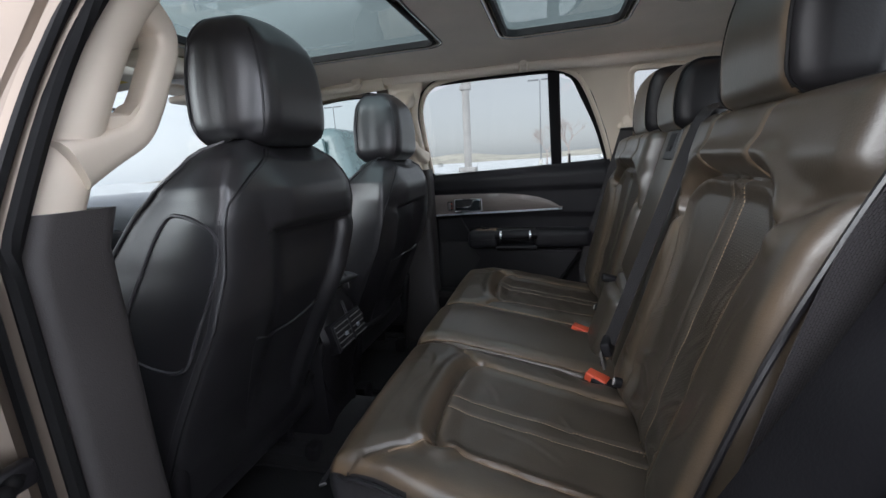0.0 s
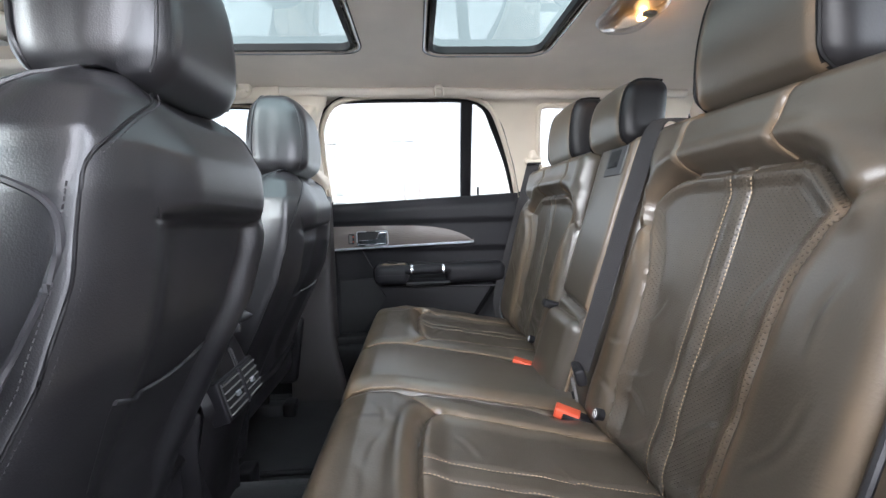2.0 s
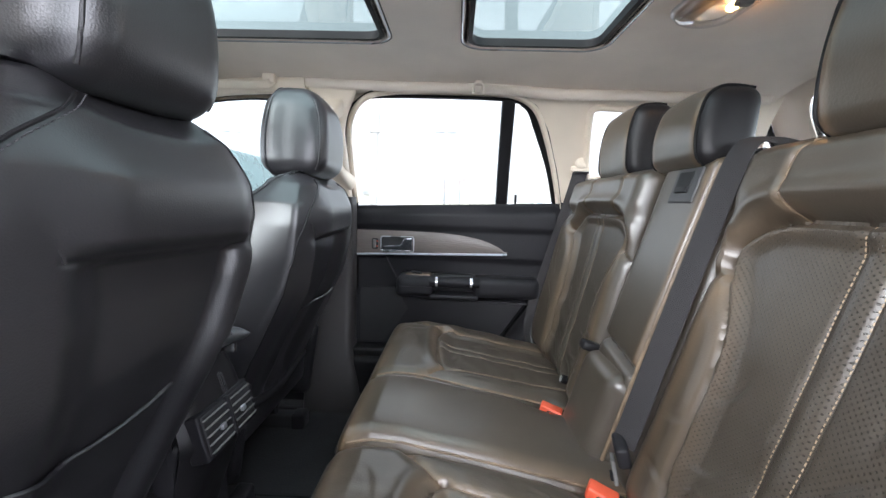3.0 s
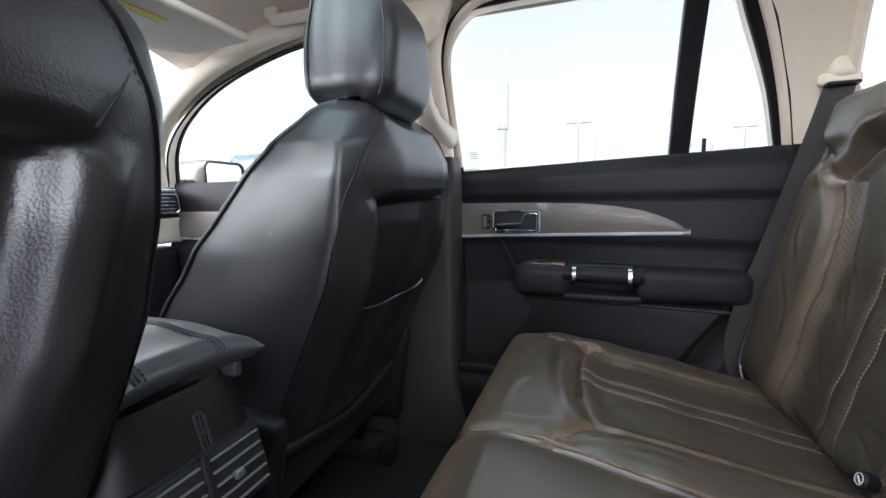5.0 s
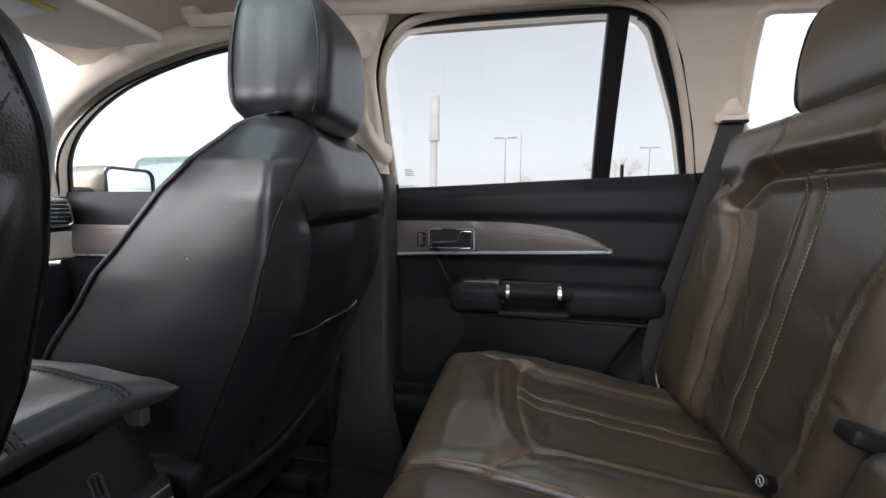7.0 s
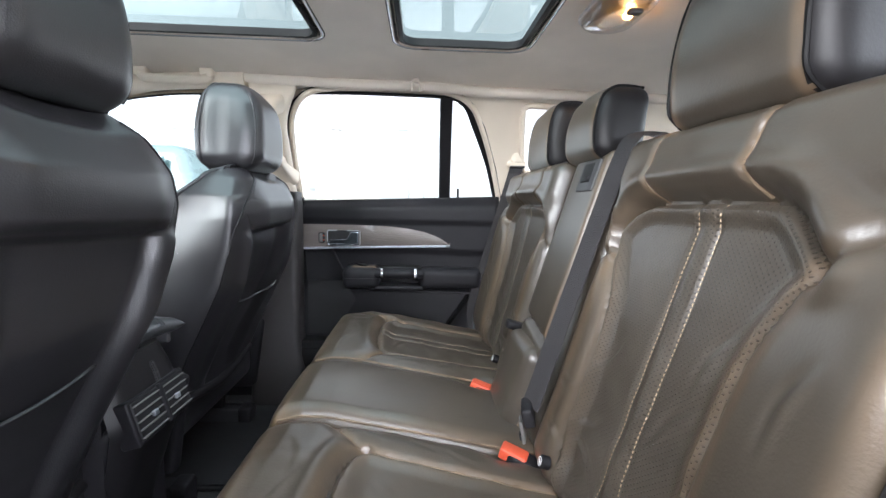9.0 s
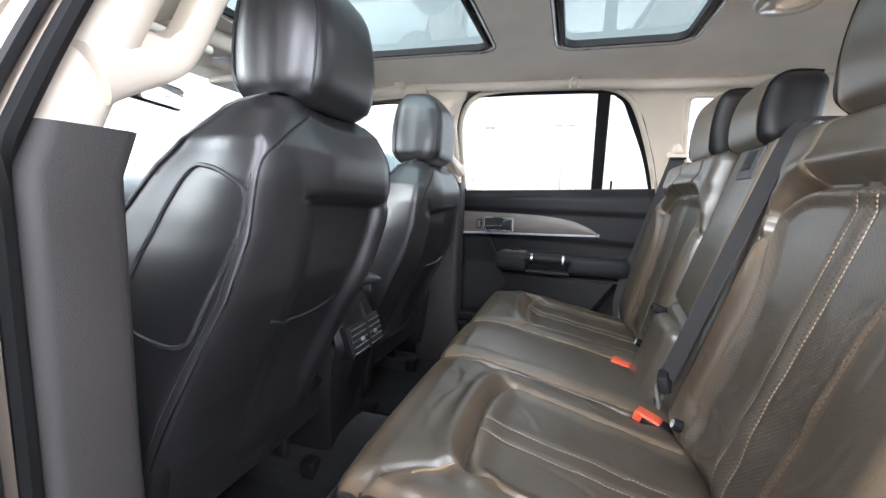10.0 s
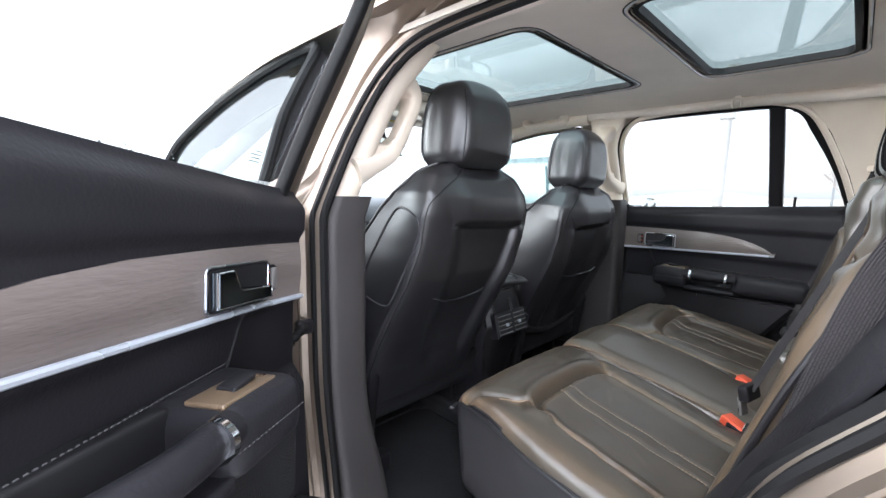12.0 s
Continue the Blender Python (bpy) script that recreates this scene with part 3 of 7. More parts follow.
for (x0, x1, y0, y1), word in ((SUN_FRONT, "front"), (SUN_REAR, "rear")):
    roof_pane = thing("sunroof", ((x0 + x1) / 2, (y0 + y1) / 2, 1.66), "green tinted fixed glass roof panel with black rubber frame", "sunroof", "roof glass", "structure")
    o = outline_round(x0 - 0.034, x1 + 0.034, y0 - 0.034, y1 + 0.034, 0.06, 80)
    part("pane", plate(o, 1.6305, 1.6335), M_TINT, roof_pane).visible_shadow = False
    e = outline_round(x0 + 0.001, x1 - 0.001, y0 + 0.001, y1 - 0.001, 0.045, 120)
    z = roof_z(e[:, 0], e[:, 1])
    part("rubber_frame", sweep(np.c_[e, z + 0.009], [(-0.009, -0.010), (0.009, -0.010), (0.009, 0.010), (-0.009, 0.010)], (0, 0, 1), True), M_RUBBER, roof_pane)
    eb = outline_round(x0 - 0.014, x1 + 0.014, y0 - 0.014, y1 + 0.014, 0.058, 120)
    zb = roof_z(eb[:, 0], eb[:, 1])
    part("bead", tube(np.c_[eb, zb - 0.001], 0.0016, 6, True), M_SATIN, roof_pane, "thin bright bead round the opening")
    part("frame_edge", tube(np.c_[eb + (eb - eb.mean(0)) * 0.012, zb], 0.0016, 6, True), M_RUBBER, roof_pane)

# roof skin above, open over the glass
geos = []
for (x0, x1, y0, y1), (a, b) in ((SUN_FRONT, (-0.98, 0.188)), (SUN_REAR, (0.188, 1.30))):
    inner = outline_round(x0 - 0.035, x1 + 0.035, y0 - 0.035, y1 + 0.035, 0.06, 120)
    geos.append(ring_plate(inner, outer_match(inner, a, b, -0.70, 0.70), 8, lambda x, y: roof_z(x, y * 0.9) + 0.020, 0.006))
part("roof_panel", join(*geos), M_PAINT, body)

# the rear doors' openings, one path for both sides
APERTURE = [(-0.078, 0.46), (-0.090, 0.70), (-0.096, 1.00), (-0.098, 1.22), (-0.098, 1.38), (-0.085, 1.475), (-0.035, 1.538), (0.06, 1.560), (0.28, 1.565), (0.42, 1.560), (0.505, 1.530), (0.555, 1.46), (0.61, 1.33), (0.648, 1.20),
            (0.655, 1.12), (0.62, 1.00), (0.56, 0.87), (0.47, 0.74), (0.40, 0.62), (0.37, 0.50), (0.33, 0.425), (0.25, 0.405), (0.05, 0.405), (-0.05, 0.42)]
ap = smooth_path(APERTURE, 220, True)
ap_c = np.array([0.26, 1.0])


def left_shift(z):
    """How much further back the driver's side opening reaches."""
    return 0.070 * step(z, 1.0, 1.2) + 0.05 * step(z, 1.2, 1.5)


def ap_line(grow, y_add, side, z_min=None):
    """The opening's line, widened by grow and set outwards by y_add."""
    t = tangents(ap, True)
    nrm = np.stack([t[:, 1], -t[:, 0]], 1)
    if ((ap - ap_c) * nrm).sum() < 0:
        nrm = -nrm
    q = ap + nrm * grow
    if side < 0:
        q = q + np.c_[step(ap[:, 0], 0.42, 0.56) * left_shift(ap[:, 1]), 0 * ap[:, 0]]
    if side < 0:
        y_add = y_add * (1 - 0.66 * step(ap[:, 1], 1.20, 1.30) * step(ap[:, 0], 0.10, -0.05)) if y_add > 0.03 else y_add
    stand = 0.14 * np.maximum(ap[:, 1] - 1.2, 0) * np.clip((y_add - 0.03) / 0.06, 0, 1)
    return np.stack([q[:, 0], side * (side_y(ap[:, 1]) + y_add + stand), q[:, 1]], 1)


for side in (-1, 1):
    a = ap_line(0.0, -0.005, side)
    ref = np.tile((0.0, side, 0.0), (220, 1))
    g = join(tube(a, 0.0095, 8, True), tube(ap_line(0.004, 0.016, side), 0.006, 6, True))
    pale_top = [int(side > 0 and np.mean([g[0][i][2] for i in q]) > 1.21) for q in g[1]]
    part("door_seal", g, [M_RUBBER, M_CREAM], body, "rubber seal round the rear door opening", face_mat=pale_top)
    part("seal_gap", tube(ap_line(0.011, -0.006, side), 0.0026, 6, True), M_RUBBER, body)
    flange = [ap_line(g, y, side) for g, y in ((-0.002, 0.004), (0.012, 0.018), (0.022, 0.022), (0.034, 0.045), (0.036, 0.075), (0.050, 0.098), (0.075, 0.112), (0.085, 0.135))]
    gr = np.stack(flange)
    part("door_jamb", (gr.reshape(-1, 3), grid_faces(8, 220, False, True)), M_PAINT, body)
    part("jamb_bead", tube(ap_line(0.029, 0.036, side), 0.0035, 6, True), M_PAINT, body)

# outer side panels round the openings
for side in (-1, 1):
    out = ap_line(0.085, 0.134, side)
    far = out.copy()
    c = np.array([0.26, 1.0])
    for i, p in enumerate(out):
        x, z = p[0], p[2]
        if z > 1.50:
            far[i] = (x, side * 0.66, 1.622)
        elif x > 0.3:
            far[i] = (1.75, side * (0.90 - 0.18 * max(0.0, z - 1.15) / 0.4), z if z < 1.5 else 1.6)
        elif z < 0.55:
            far[i] = (x, side * 0.90, 0.26)
        else:
            far[i] = (-0.200, side * (side_y(z) + 0.135 - (0.05 if side > 0 else 0.095) * step(z, 1.17, 1.24)), z)
    gr = np.stack([out + (far - out) * t for t in np.linspace(0, 1, 7)])
    flat = gr.reshape(-1, 3)
    keep = []
    for f in grid_faces(7, 220, False, True):
        c = flat[list(f)].mean(0)
        if not (c[0] > 0.60 and 1.27 < c[2] < 1.56):
            keep.append(f)
    part("side_panel", (flat, keep), M_PAINT, body)

# rear inner side lining, from the opening to the tailgate
for side in (-1, 1):
    x = 0.40 + 1.22 * np.linspace(0, 1, 70) ** 1.1
    z = np.linspace(0.42, 1.585, 90)
    gx, gz = np.meshgrid(x, z, indexing="ij")
    low = np.interp(gz[0], [0.42, 0.62, 0.74, 0.87, 1.0, 1.12, 1.2, 1.33, 1.46, 1.53, 1.60], [0.37, 0.41, 0.482, 0.572, 0.632, 0.668, 0.661, 0.622, 0.568, 0.52, 0.40])
    if side < 0:
        low = low + left_shift(gz[0])
    gx = low[None] + (gx - 0.40) / 1.22 * (1.26 + 0.30 * step(gz, 1.5, 0.9) - low[None])
    gy = side * (side_y(gz) - 0.010 - 0.045 * step(gx - low[None], 0.0, 0.06) * step(gz, 1.32, 1.22))
    gg = np.stack([gx, gy, gz], -1)
    wq = (0.735 + (0.10 if side < 0 else 0), 1.36, 1.335, 1.515)
    line = smooth_path([(0.70, 1.524), (0.690, 1.50), (0.715, 1.40), (0.748, 1.325), (0.83, 1.316), (1.02, 1.325), (1.12, 1.36), (1.12, 1.46), (1.08, 1.515), (0.78, 1.528)], 90, True)
    if side < 0:
        line = np.c_[1.12 - (1.12 - line[:, 0]) * 0.75, line[:, 1]]
    else:
        line = np.c_[0.69 + (line[:, 0] - 0.69) * 0.58, line[:, 1]]
    every = grid_faces(70, 90)
    mids = np.array([gg.reshape(-1, 3)[list(f)].mean(0) for f in every])
    cut = dict(zip(every, inside(mids[:, [0, 2]], line)))
    for name, sel, mat in (("c_pillar_trim", gz > 1.215, M_CREAM), ("rear_side_trim", gz <= 1.235, M_PLASTIC)):
        faces = []
        for f in grid_faces(70, 90):
            ctr = gg.reshape(-1, 3)[list(f)].mean(0)
            hole = cut.get(f, False)
            if all(sel.ravel()[list(f)]) and not hole:
                faces.append(f)
        part(name, (gg.reshape(-1, 3), faces), mat, body)
    zz = np.array([wq[2], wq[3]])
    quarter = thing("quarter_window", (1.04, side * 0.70, 1.42), "fixed rear quarter window with black edge", "window", "quarter windows", "structure")
    q3 = np.stack([line[:, 0], side * (side_y(line[:, 1]) - 0.012), line[:, 1]], 1)
    part("frame", tube(q3, 0.011, 8, True), M_CREAM, quarter)
    o3 = np.stack([line[:, 0], side * (side_y(line[:, 1]) + 0.03), line[:, 1]], 1)
    pane = part("pane", (np.r_[o3, o3.mean(0)[None]], [(i, (i + 1) % 90, 90) for i in range(90)]), M_GLASS, quarter)
    pane.visible_shadow = False

# padded lip of the lining behind the driver's side opening
zz = np.linspace(0.55, 1.20, 30)
inner_x = np.interp(zz, [0.55, 0.80, 0.90, 1.0, 1.06, 1.14, 1.20], [0.40, 0.512, 0.566, 0.615, 0.643, 0.681, 0.706])
outer_x = np.interp(zz, [0.55, 0.74, 0.87, 1.0, 1.06, 1.14, 1.20], [0.385, 0.475, 0.565, 0.622, 0.645, 0.690, 0.716])
G = np.stack([np.stack([inner_x + (outer_x - inner_x) * t + 0.05 * (t < 0) - 0.006 * math.sin(math.pi * min(1, max(0, t))), np.full(30, -0.658 - 0.102 * max(0, t)), zz], 1) for t in (-0.1, 0.0, 0.08, 0.3, 0.6, 0.85, 1.0)])
part("quarter_trim", sheet(G, 0.008), M_SOFT, body, "black padded side trim behind the door opening")


# B pillars with a fixed grab handle
def b_pillar(side):
    z_up = np.linspace(1.228, 1.565, 22)
    rings = []
    for z in z_up:
        yo, yi = side_y(z) - 0.020, side_y(z) - 0.085 + 0.050 * (step(z, 1.44, 1.56) if side > 0 else 0)
        xr = -0.098 + 0.050 * step(z, 1.42, 1.60)
        w = 0.125 + 0.04 * step(z, 1.50, 1.60)
        sec = np.asarray(rrect(w, yo - yi, 0.028, 4))
        rings.append(np.c_[sec[:, 0] + xr - 0.125 / 2 - (w - 0.125) * 0.15, side * (sec[:, 1] + (yo + yi) / 2), np.full(len(sec), z)])
    part("b_pillar_trim", loft(rings), M_CREAM, body, "cream upper trim of the centre pillar")
    rings = []
    for z in np.linspace(0.43, 1.230, 18):
        yo, yi = side_y(z) - 0.012, side_y(z) - 0.110 - 0.02 * step(z, 0.8, 0.5)
        w = 0.150 + 0.06 * step(z, 0.75, 0.45)
        sec = np.asarray(rrect(w, yo - yi, 0.022, 4))
        rings.append(np.c_[sec[:, 0] - 0.088 - 0.150 / 2 + 0.012 * step(z, 0.75, 0.45), side * (sec[:, 1] + (yo + yi) / 2), np.full(len(sec), z)])
    part("b_pillar_lower_trim", loft(rings), M_PILLAR, body, "black lower trim of the centre pillar")
    rings = []
    for z in np.linspace(0.30, 1.60, 20):
        yo, yi = side_y(z) + 0.135 - (0.085 if side > 0 else 0.11) * step(z, 1.17, 1.24), side_y(z) - 0.02
        sec = np.asarray(rrect(0.13, yo - yi, 0.02, 3))
        rings.append(np.c_[sec[:, 0] - 0.19, side * (sec[:, 1] + (yo + yi) / 2), np.full(len(sec), z)])
    part("pillar_shell", loft(rings), M_PAINT, body)
    handle = thing("pillar_grab_handle", (-0.12, side * 0.62, 1.37), "cream moulded grab handle on the centre pillar", "grab handle", "pillar grab handles")
    pts = [(0.030, 1.505), (0.000, 1.492), (-0.040, 1.470), (-0.058, 1.440), (-0.060, 1.40), (-0.060, 1.360), (-0.048, 1.322), (-0.004, 1.296), (0.030, 1.280)]
    line = smooth_path(pts, 40)
    p3 = np.stack([np.full(40, -0.128), side * (side_y(line[:, 1]) - 0.075 + line[:, 0]), line[:, 1]], 1)
    k = 1 + 0.9 * np.abs(np.linspace(-1, 1, 40)) ** 2.5
    part("grip", sweep(p3, rrect(0.032, 0.046, 0.010, 3), (0, side, 0), scale=k), M_CREAM, handle)
    foot = np.array([(-0.058, 1.365), (-0.040, 1.347), (0.045, 1.347), (0.045, 1.270), (0.020, 1.266), (-0.030, 1.300), (-0.062, 1.330)])
    foot = even(np.r_[foot, foot[:1]], 60, True)
    v, f = plate(np.c_[side * (side_y(1.33) - 0.075 + foot[:, 0]), foot[:, 1]], -0.148, -0.110, 0, 0.006)
    part("grip_foot", fixed((v, f)), M_CREAM, handle)


b_pillar(-1)
b_pillar(1)

# door check arm on the driver's side pillar
check = thing("door_check", (-0.10, -0.815, 0.955), "black rubber wiring boot between pillar and open door", "wiring boot")
part("boot", tube(smooth_path([(-0.108, -0.800, 0.972), (-0.092, -0.822, 0.970), (-0.080, -0.842, 0.962), (-0.072, -0.862, 0.952)], 24), 0.007 + 0.003 * np.abs(np.sin(np.linspace(0, 16, 24))), 10), M_RUBBER, check)
part("clip", rbox((-0.112, -0.828, 0.955), (-0.094, -0.794, 0.985), 0.006), M_PLASTIC, check)

# front: pillars, header, windscreen, side windows
def front_frame(side):
    """The front door seen from inside: window frame, glass, lining; and the windscreen pillar."""
    line = smooth_path([(-1.235, 1.18), (-1.172, 1.28), (-1.09, 1.348), (-0.98, 1.406), (-0.87, 1.449), (-0.76, 1.480), (-0.64, 1.505), (-0.54, 1.521), (-0.42, 1.532), (-0.31, 1.530), (-0.25, 1.505), (-0.236, 1.40), (-0.228, 1.20)], 80)
    p3 = np.stack([line[:, 0], side * (side_y(line[:, 1]) - 0.004), line[:, 1]], 1)
    door = thing("front_door", (-0.7, side * 0.85, 0.6), "closed front door with a black leather lining", "car door", "front doors")
    part("seal", tube(p3, 0.0035, 8), M_RUBBER, door)
    rise, out_by, thick = (0.020, 0.036, 0.008) if side > 0 else (0.050, 0.080, 0.012)
    up = rise * step(line[:, 1], 1.22, 1.36)
    edge = np.stack([line[:, 0] - 0.004, side * (side_y(line[:, 1]) + out_by), line[:, 1] + up], 1)
    part("window_frame", tube(edge, thick, 8), M_RUBBER, door, "black window frame")
    part("upper_frame", sheet(np.stack([p3 + (edge - p3) * t for t in np.linspace(0, 1, 4)])[:, ::side], 0.004), M_CREAM if side > 0 else M_PLASTIC, door)
    gl = np.stack([line[:, 0], side * (side_y(line[:, 1]) + out_by - 0.006), line[:, 1] + up * 0.9], 1)
    mid = np.array([[-0.70, side * (side_y(1.38) + out_by - 0.006), 1.38]])
    part("pane", (np.r_[gl, mid], [(i, (i + 1) % 80, 80) for i in range(80)]), M_FRONTGLASS, door).visible_shadow = False
    x, z = np.linspace(-1.20, -0.215, 14), np.linspace(0.45, 1.195, 16)
    X, Zz = np.meshgrid(x, z, indexing="ij")
    Yv = side * (side_y(Zz) - 0.02 - 0.035 * np.exp(-(((Zz - 0.93) / 0.05) ** 2)) + 0.02 * step(Zz, 1.12, 1.19))
    gg = np.stack([X, Yv, Zz], -1)
    part("lining", sheet(gg if side > 0 else gg[::-1], 0.02), M_SOFT, door)
    Yo = side * (side_y(Zz) + 0.135 - 0.01 * step(Zz, 1.1, 1.2))
    gg = np.stack([X, Yo, Zz], -1)
    part("outer_panel", sheet(gg if side < 0 else gg[::-1], 0.01), M_PAINT, door)
    # windscreen pillar
    at_glass = smooth_path([(-1.60, 0.60, 1.140), (-1.465, 0.642, 1.228), (-1.35, 0.668, 1.303), (-1.257, 0.676, 1.364), (-1.092, 0.672, 1.471), (-0.973, 0.648, 1.548), (-0.915, 0.610, 1.590), (-0.86, 0.575, 1.612), (-0.70, 0.548, 1.622), (-0.45, 0.540, 1.628)], 60)
    at_door = smooth_path([(-1.285, 0.800, 1.140), (-1.268, 0.786, 1.191), (-1.152, 0.722, 1.334), (-1.02, 0.684, 1.405), (-0.84, 0.651, 1.468), (-0.68, 0.627, 1.508), (-0.538, 0.608, 1.536), (-0.44, 0.600, 1.546), (-0.34, 0.596, 1.550), (-0.25, 0.594, 1.552)], 60)
    if side > 0:
        bow = [(t, 0.024 * math.sin(math.pi * t) ** 0.8) for t in np.linspace(0, 1, 13)]
        into = np.array([0.45, -0.75, -0.25])
        G = np.stack([at_glass + (at_door - at_glass) * t + into * b for t, b in bow])
        part("a_pillar_trim", sheet(G, 0.006), M_CREAM, body, "cream windscreen pillar trim")
        part("pillar_seam", tube(at_glass + (at_door - at_glass) * 0.74 + into * 0.0195, 0.0016, 6), M_GREY, body)
    else:
        a = smooth_path([(-1.52, 1.165), (-1.29, 1.275), (-1.09, 1.400), (-0.945, 1.505), (-0.83, 1.572), (-0.60, 1.640), (-0.40, 1.665)], 50)
        p3 = np.stack([a[:, 0] + 0.02, -(side_y(a[:, 1]) - 0.030 - 0.012 * step(a[:, 1], 1.3, 1.5)), a[:, 1] - 0.012], 1)
        part("a_pillar_trim", sweep(p3, rrect(0.095, 0.120, 0.035, 4), (0, side, 0.35)), M_CREAM, body, "cream windscreen pillar trim")
    a = smooth_path([(-1.262, 1.165), (-1.195, 1.295), (-1.105, 1.374), (-0.99, 1.434), (-0.87, 1.479), (-0.76, 1.510), (-0.64, 1.535), (-0.54, 1.551), (-0.42, 1.562), (-0.2, 1.572)], 40)
    part("roof_rail_trim", sweep(np.stack([a[:, 0], side * (side_y(a[:, 1]) - 0.022), a[:, 1]], 1), rrect(0.05, 0.05, 0.018, 3), (0, side, 0.3)), M_CREAM, body)


front_frame(-1)
front_frame(1)
for side in (-1, 1):
    a = smooth_path([(-0.20, 1.597), (0.10, 1.590), (0.45, 1.588), (0.75, 1.572), (1.05, 1.548), (1.40, 1.50)], 40)
    a[:, 0] = -0.20 + (a[:, 0] + 0.20) * 0.88
    a[:, 1] = np.maximum(a[:, 1], 1.578)
    part("roof_side_trim", sweep(np.stack([a[:, 0], side * (side_y(a[:, 1]) - 0.006), a[:, 1] - (0.016 if side > 0 else 0.010)], 1), rrect(0.045, 0.03, 0.012, 3), (0, side, 0.6)), M_LINER, body)

u = np.linspace(-1, 1, 15)
gl = np.stack([np.stack([np.interp(t, [0, 1], [-1.62, -0.90]) - 0.06 * (1 - u**2), u * np.interp(t, [0, 1], [0.74, 0.60]), np.interp(t, [0, 1], [1.13, 1.60]) + 0.0 * u], 1) for t in np.linspace(0, 1, 8)])
screen = thing("windscreen", (-1.25, 0, 1.35), "clear raked windscreen of the car", "window", kind="structure")
part("pane", sheet(gl, 0.005), M_GLASS, screen).visible_shadow = False
part("header_trim", rbox((-0.98, -0.60, 1.570), (-0.84, 0.60, 1.605), 0.014, (2, 8, 1)), M_LINER, screen)
# tailgate with its window
gate = thing("tailgate", (1.7, 0, 0.9), "closed tailgate with dark rear window frame and grey lining", "tailgate", kind="structure")
def gate_x(z):
    return np.interp(z, [0.42, 1.10, 1.36, 1.58, 1.62], [1.60, 1.54, 1.44, 1.31, 1.28])


yy = np.linspace(-0.60, 0.60, 9)
zz = np.linspace(1.12, 1.585, 6)
part("rear_pane", sheet(np.stack([np.stack([np.full(9, gate_x(z)) - 0.03 * (yy / 0.60) ** 2, yy * (1 - 0.18 * (z - 1.12)), np.full(9, z)], 1) for z in zz]), 0.004), M_GLASS, gate).visible_shadow = False
arch = smooth_path([(0.70, 0.95), (0.695, 1.15), (0.675, 1.36), (0.655, 1.50), (0.630, 1.565), (0.570, 1.597), (0.40, 1.606), (0.0, 1.608), (-0.40, 1.606), (-0.570, 1.597), (-0.630, 1.565), (-0.655, 1.50), (-0.675, 1.36), (-0.695, 1.15), (-0.70, 0.95)], 120)
ax = gate_x(arch[:, 1])
part("opening_seal", tube(np.c_[ax - 0.075, arch], 0.011, 8), M_RUBBER, gate, "black rubber seal round the tailgate opening")
inner = np.c_[arch[:, 0] * 0.84, 1.10 + (arch[:, 1] - 1.10) * 0.93]
G = np.stack([np.c_[gate_x(arch[:, 1]) - 0.060 + 0.050 * t, arch + (inner - arch) * t + 0.0 * t] for t in np.linspace(0, 1, 6)])
part("frame_lining", sheet(G, 0.006), M_LINER, gate, "beige lining round the rear window")
part("pane_edge", tube(np.c_[gate_x(inner[:, 1]) - 0.012, inner], 0.007, 6), M_RUBBER, gate)
part("lower_panel", rbox((1.50, -0.70, 0.42), (1.64, 0.70, 1.12), 0.03, (1, 6, 4)), M_PLASTIC, gate)
part("heater_line", join(*[tube([(float(gate_x(z)) - 0.006, -0.54, z), (float(gate_x(z)) - 0.006, 0.54, z)], 0.0008, 4) for z in np.linspace(1.17, 1.54, 12)]), M_PRINT, gate)
# dealer lettering seen from behind: plain bars on a pale strip
part("banner", sheet(np.stack([np.stack([np.full(9, gate_x(z)) - 0.008 - 0.03 * (yy / 0.60) ** 2, yy * 0.75, np.full(9, z)], 1) for z in (1.485, 1.530, 1.570)]), 0.001), M_WHITE, gate, "pale sticker band across the rear window")
part("banner_bars", join(*[rbox((1.325, y, 1.505), (1.331, y + 0.052, 1.550), 0.002) for y in np.linspace(-0.40, 0.36, 11)]), M_PRINT, gate)

# front bulkhead, lower shell and wheels
part("bulkhead", rbox((-1.72, -0.80, 0.30), (-1.62, 0.80, 1.12), 0.03, (1, 4, 3)), M_PLASTIC, body)
part("underbody", rbox((-1.70, -0.84, 0.24), (1.78, 0.84, 0.40), 0.05, (6, 3, 1)), M_PLASTIC, body)
for side in (-1, 1):
    part("sill_panel", rbox((-1.35, side * 0.86 - 0.06, 0.24), (0.42, side * 0.86 + 0.06, 0.40), 0.03, (6, 1, 1)), M_PAINT, body)
    part("scuff_plate", rbox((-0.12, side * 0.80 - 0.04, 0.402), (0.34, side * 0.80 + 0.04, 0.412), 0.004), M_SATIN, body)
    for x in (-1.55, 1.27):
        ang = np.linspace(0, 2 * np.pi, 41)[:-1]
        rings = [np.stack([x + r * np.cos(ang), np.full(40, side * y), 0.36 + r * np.sin(ang)], 1) for r, y in ((0.23, 0.92), (0.34, 0.93), (0.36, 0.90), (0.36, 0.74), (0.34, 0.72), (0.23, 0.72))]
        wheel = part("wheel", loft(rings), M_TYRE, body)
        part("rim", loft([np.stack([x + r * np.cos(ang), np.full(40, side * y), 0.36 + r * np.sin(ang)], 1) for r, y in ((0.05, 0.90), (0.20, 0.88), (0.232, 0.915), (0.232, 0.74))]), M_SATIN, wheel)

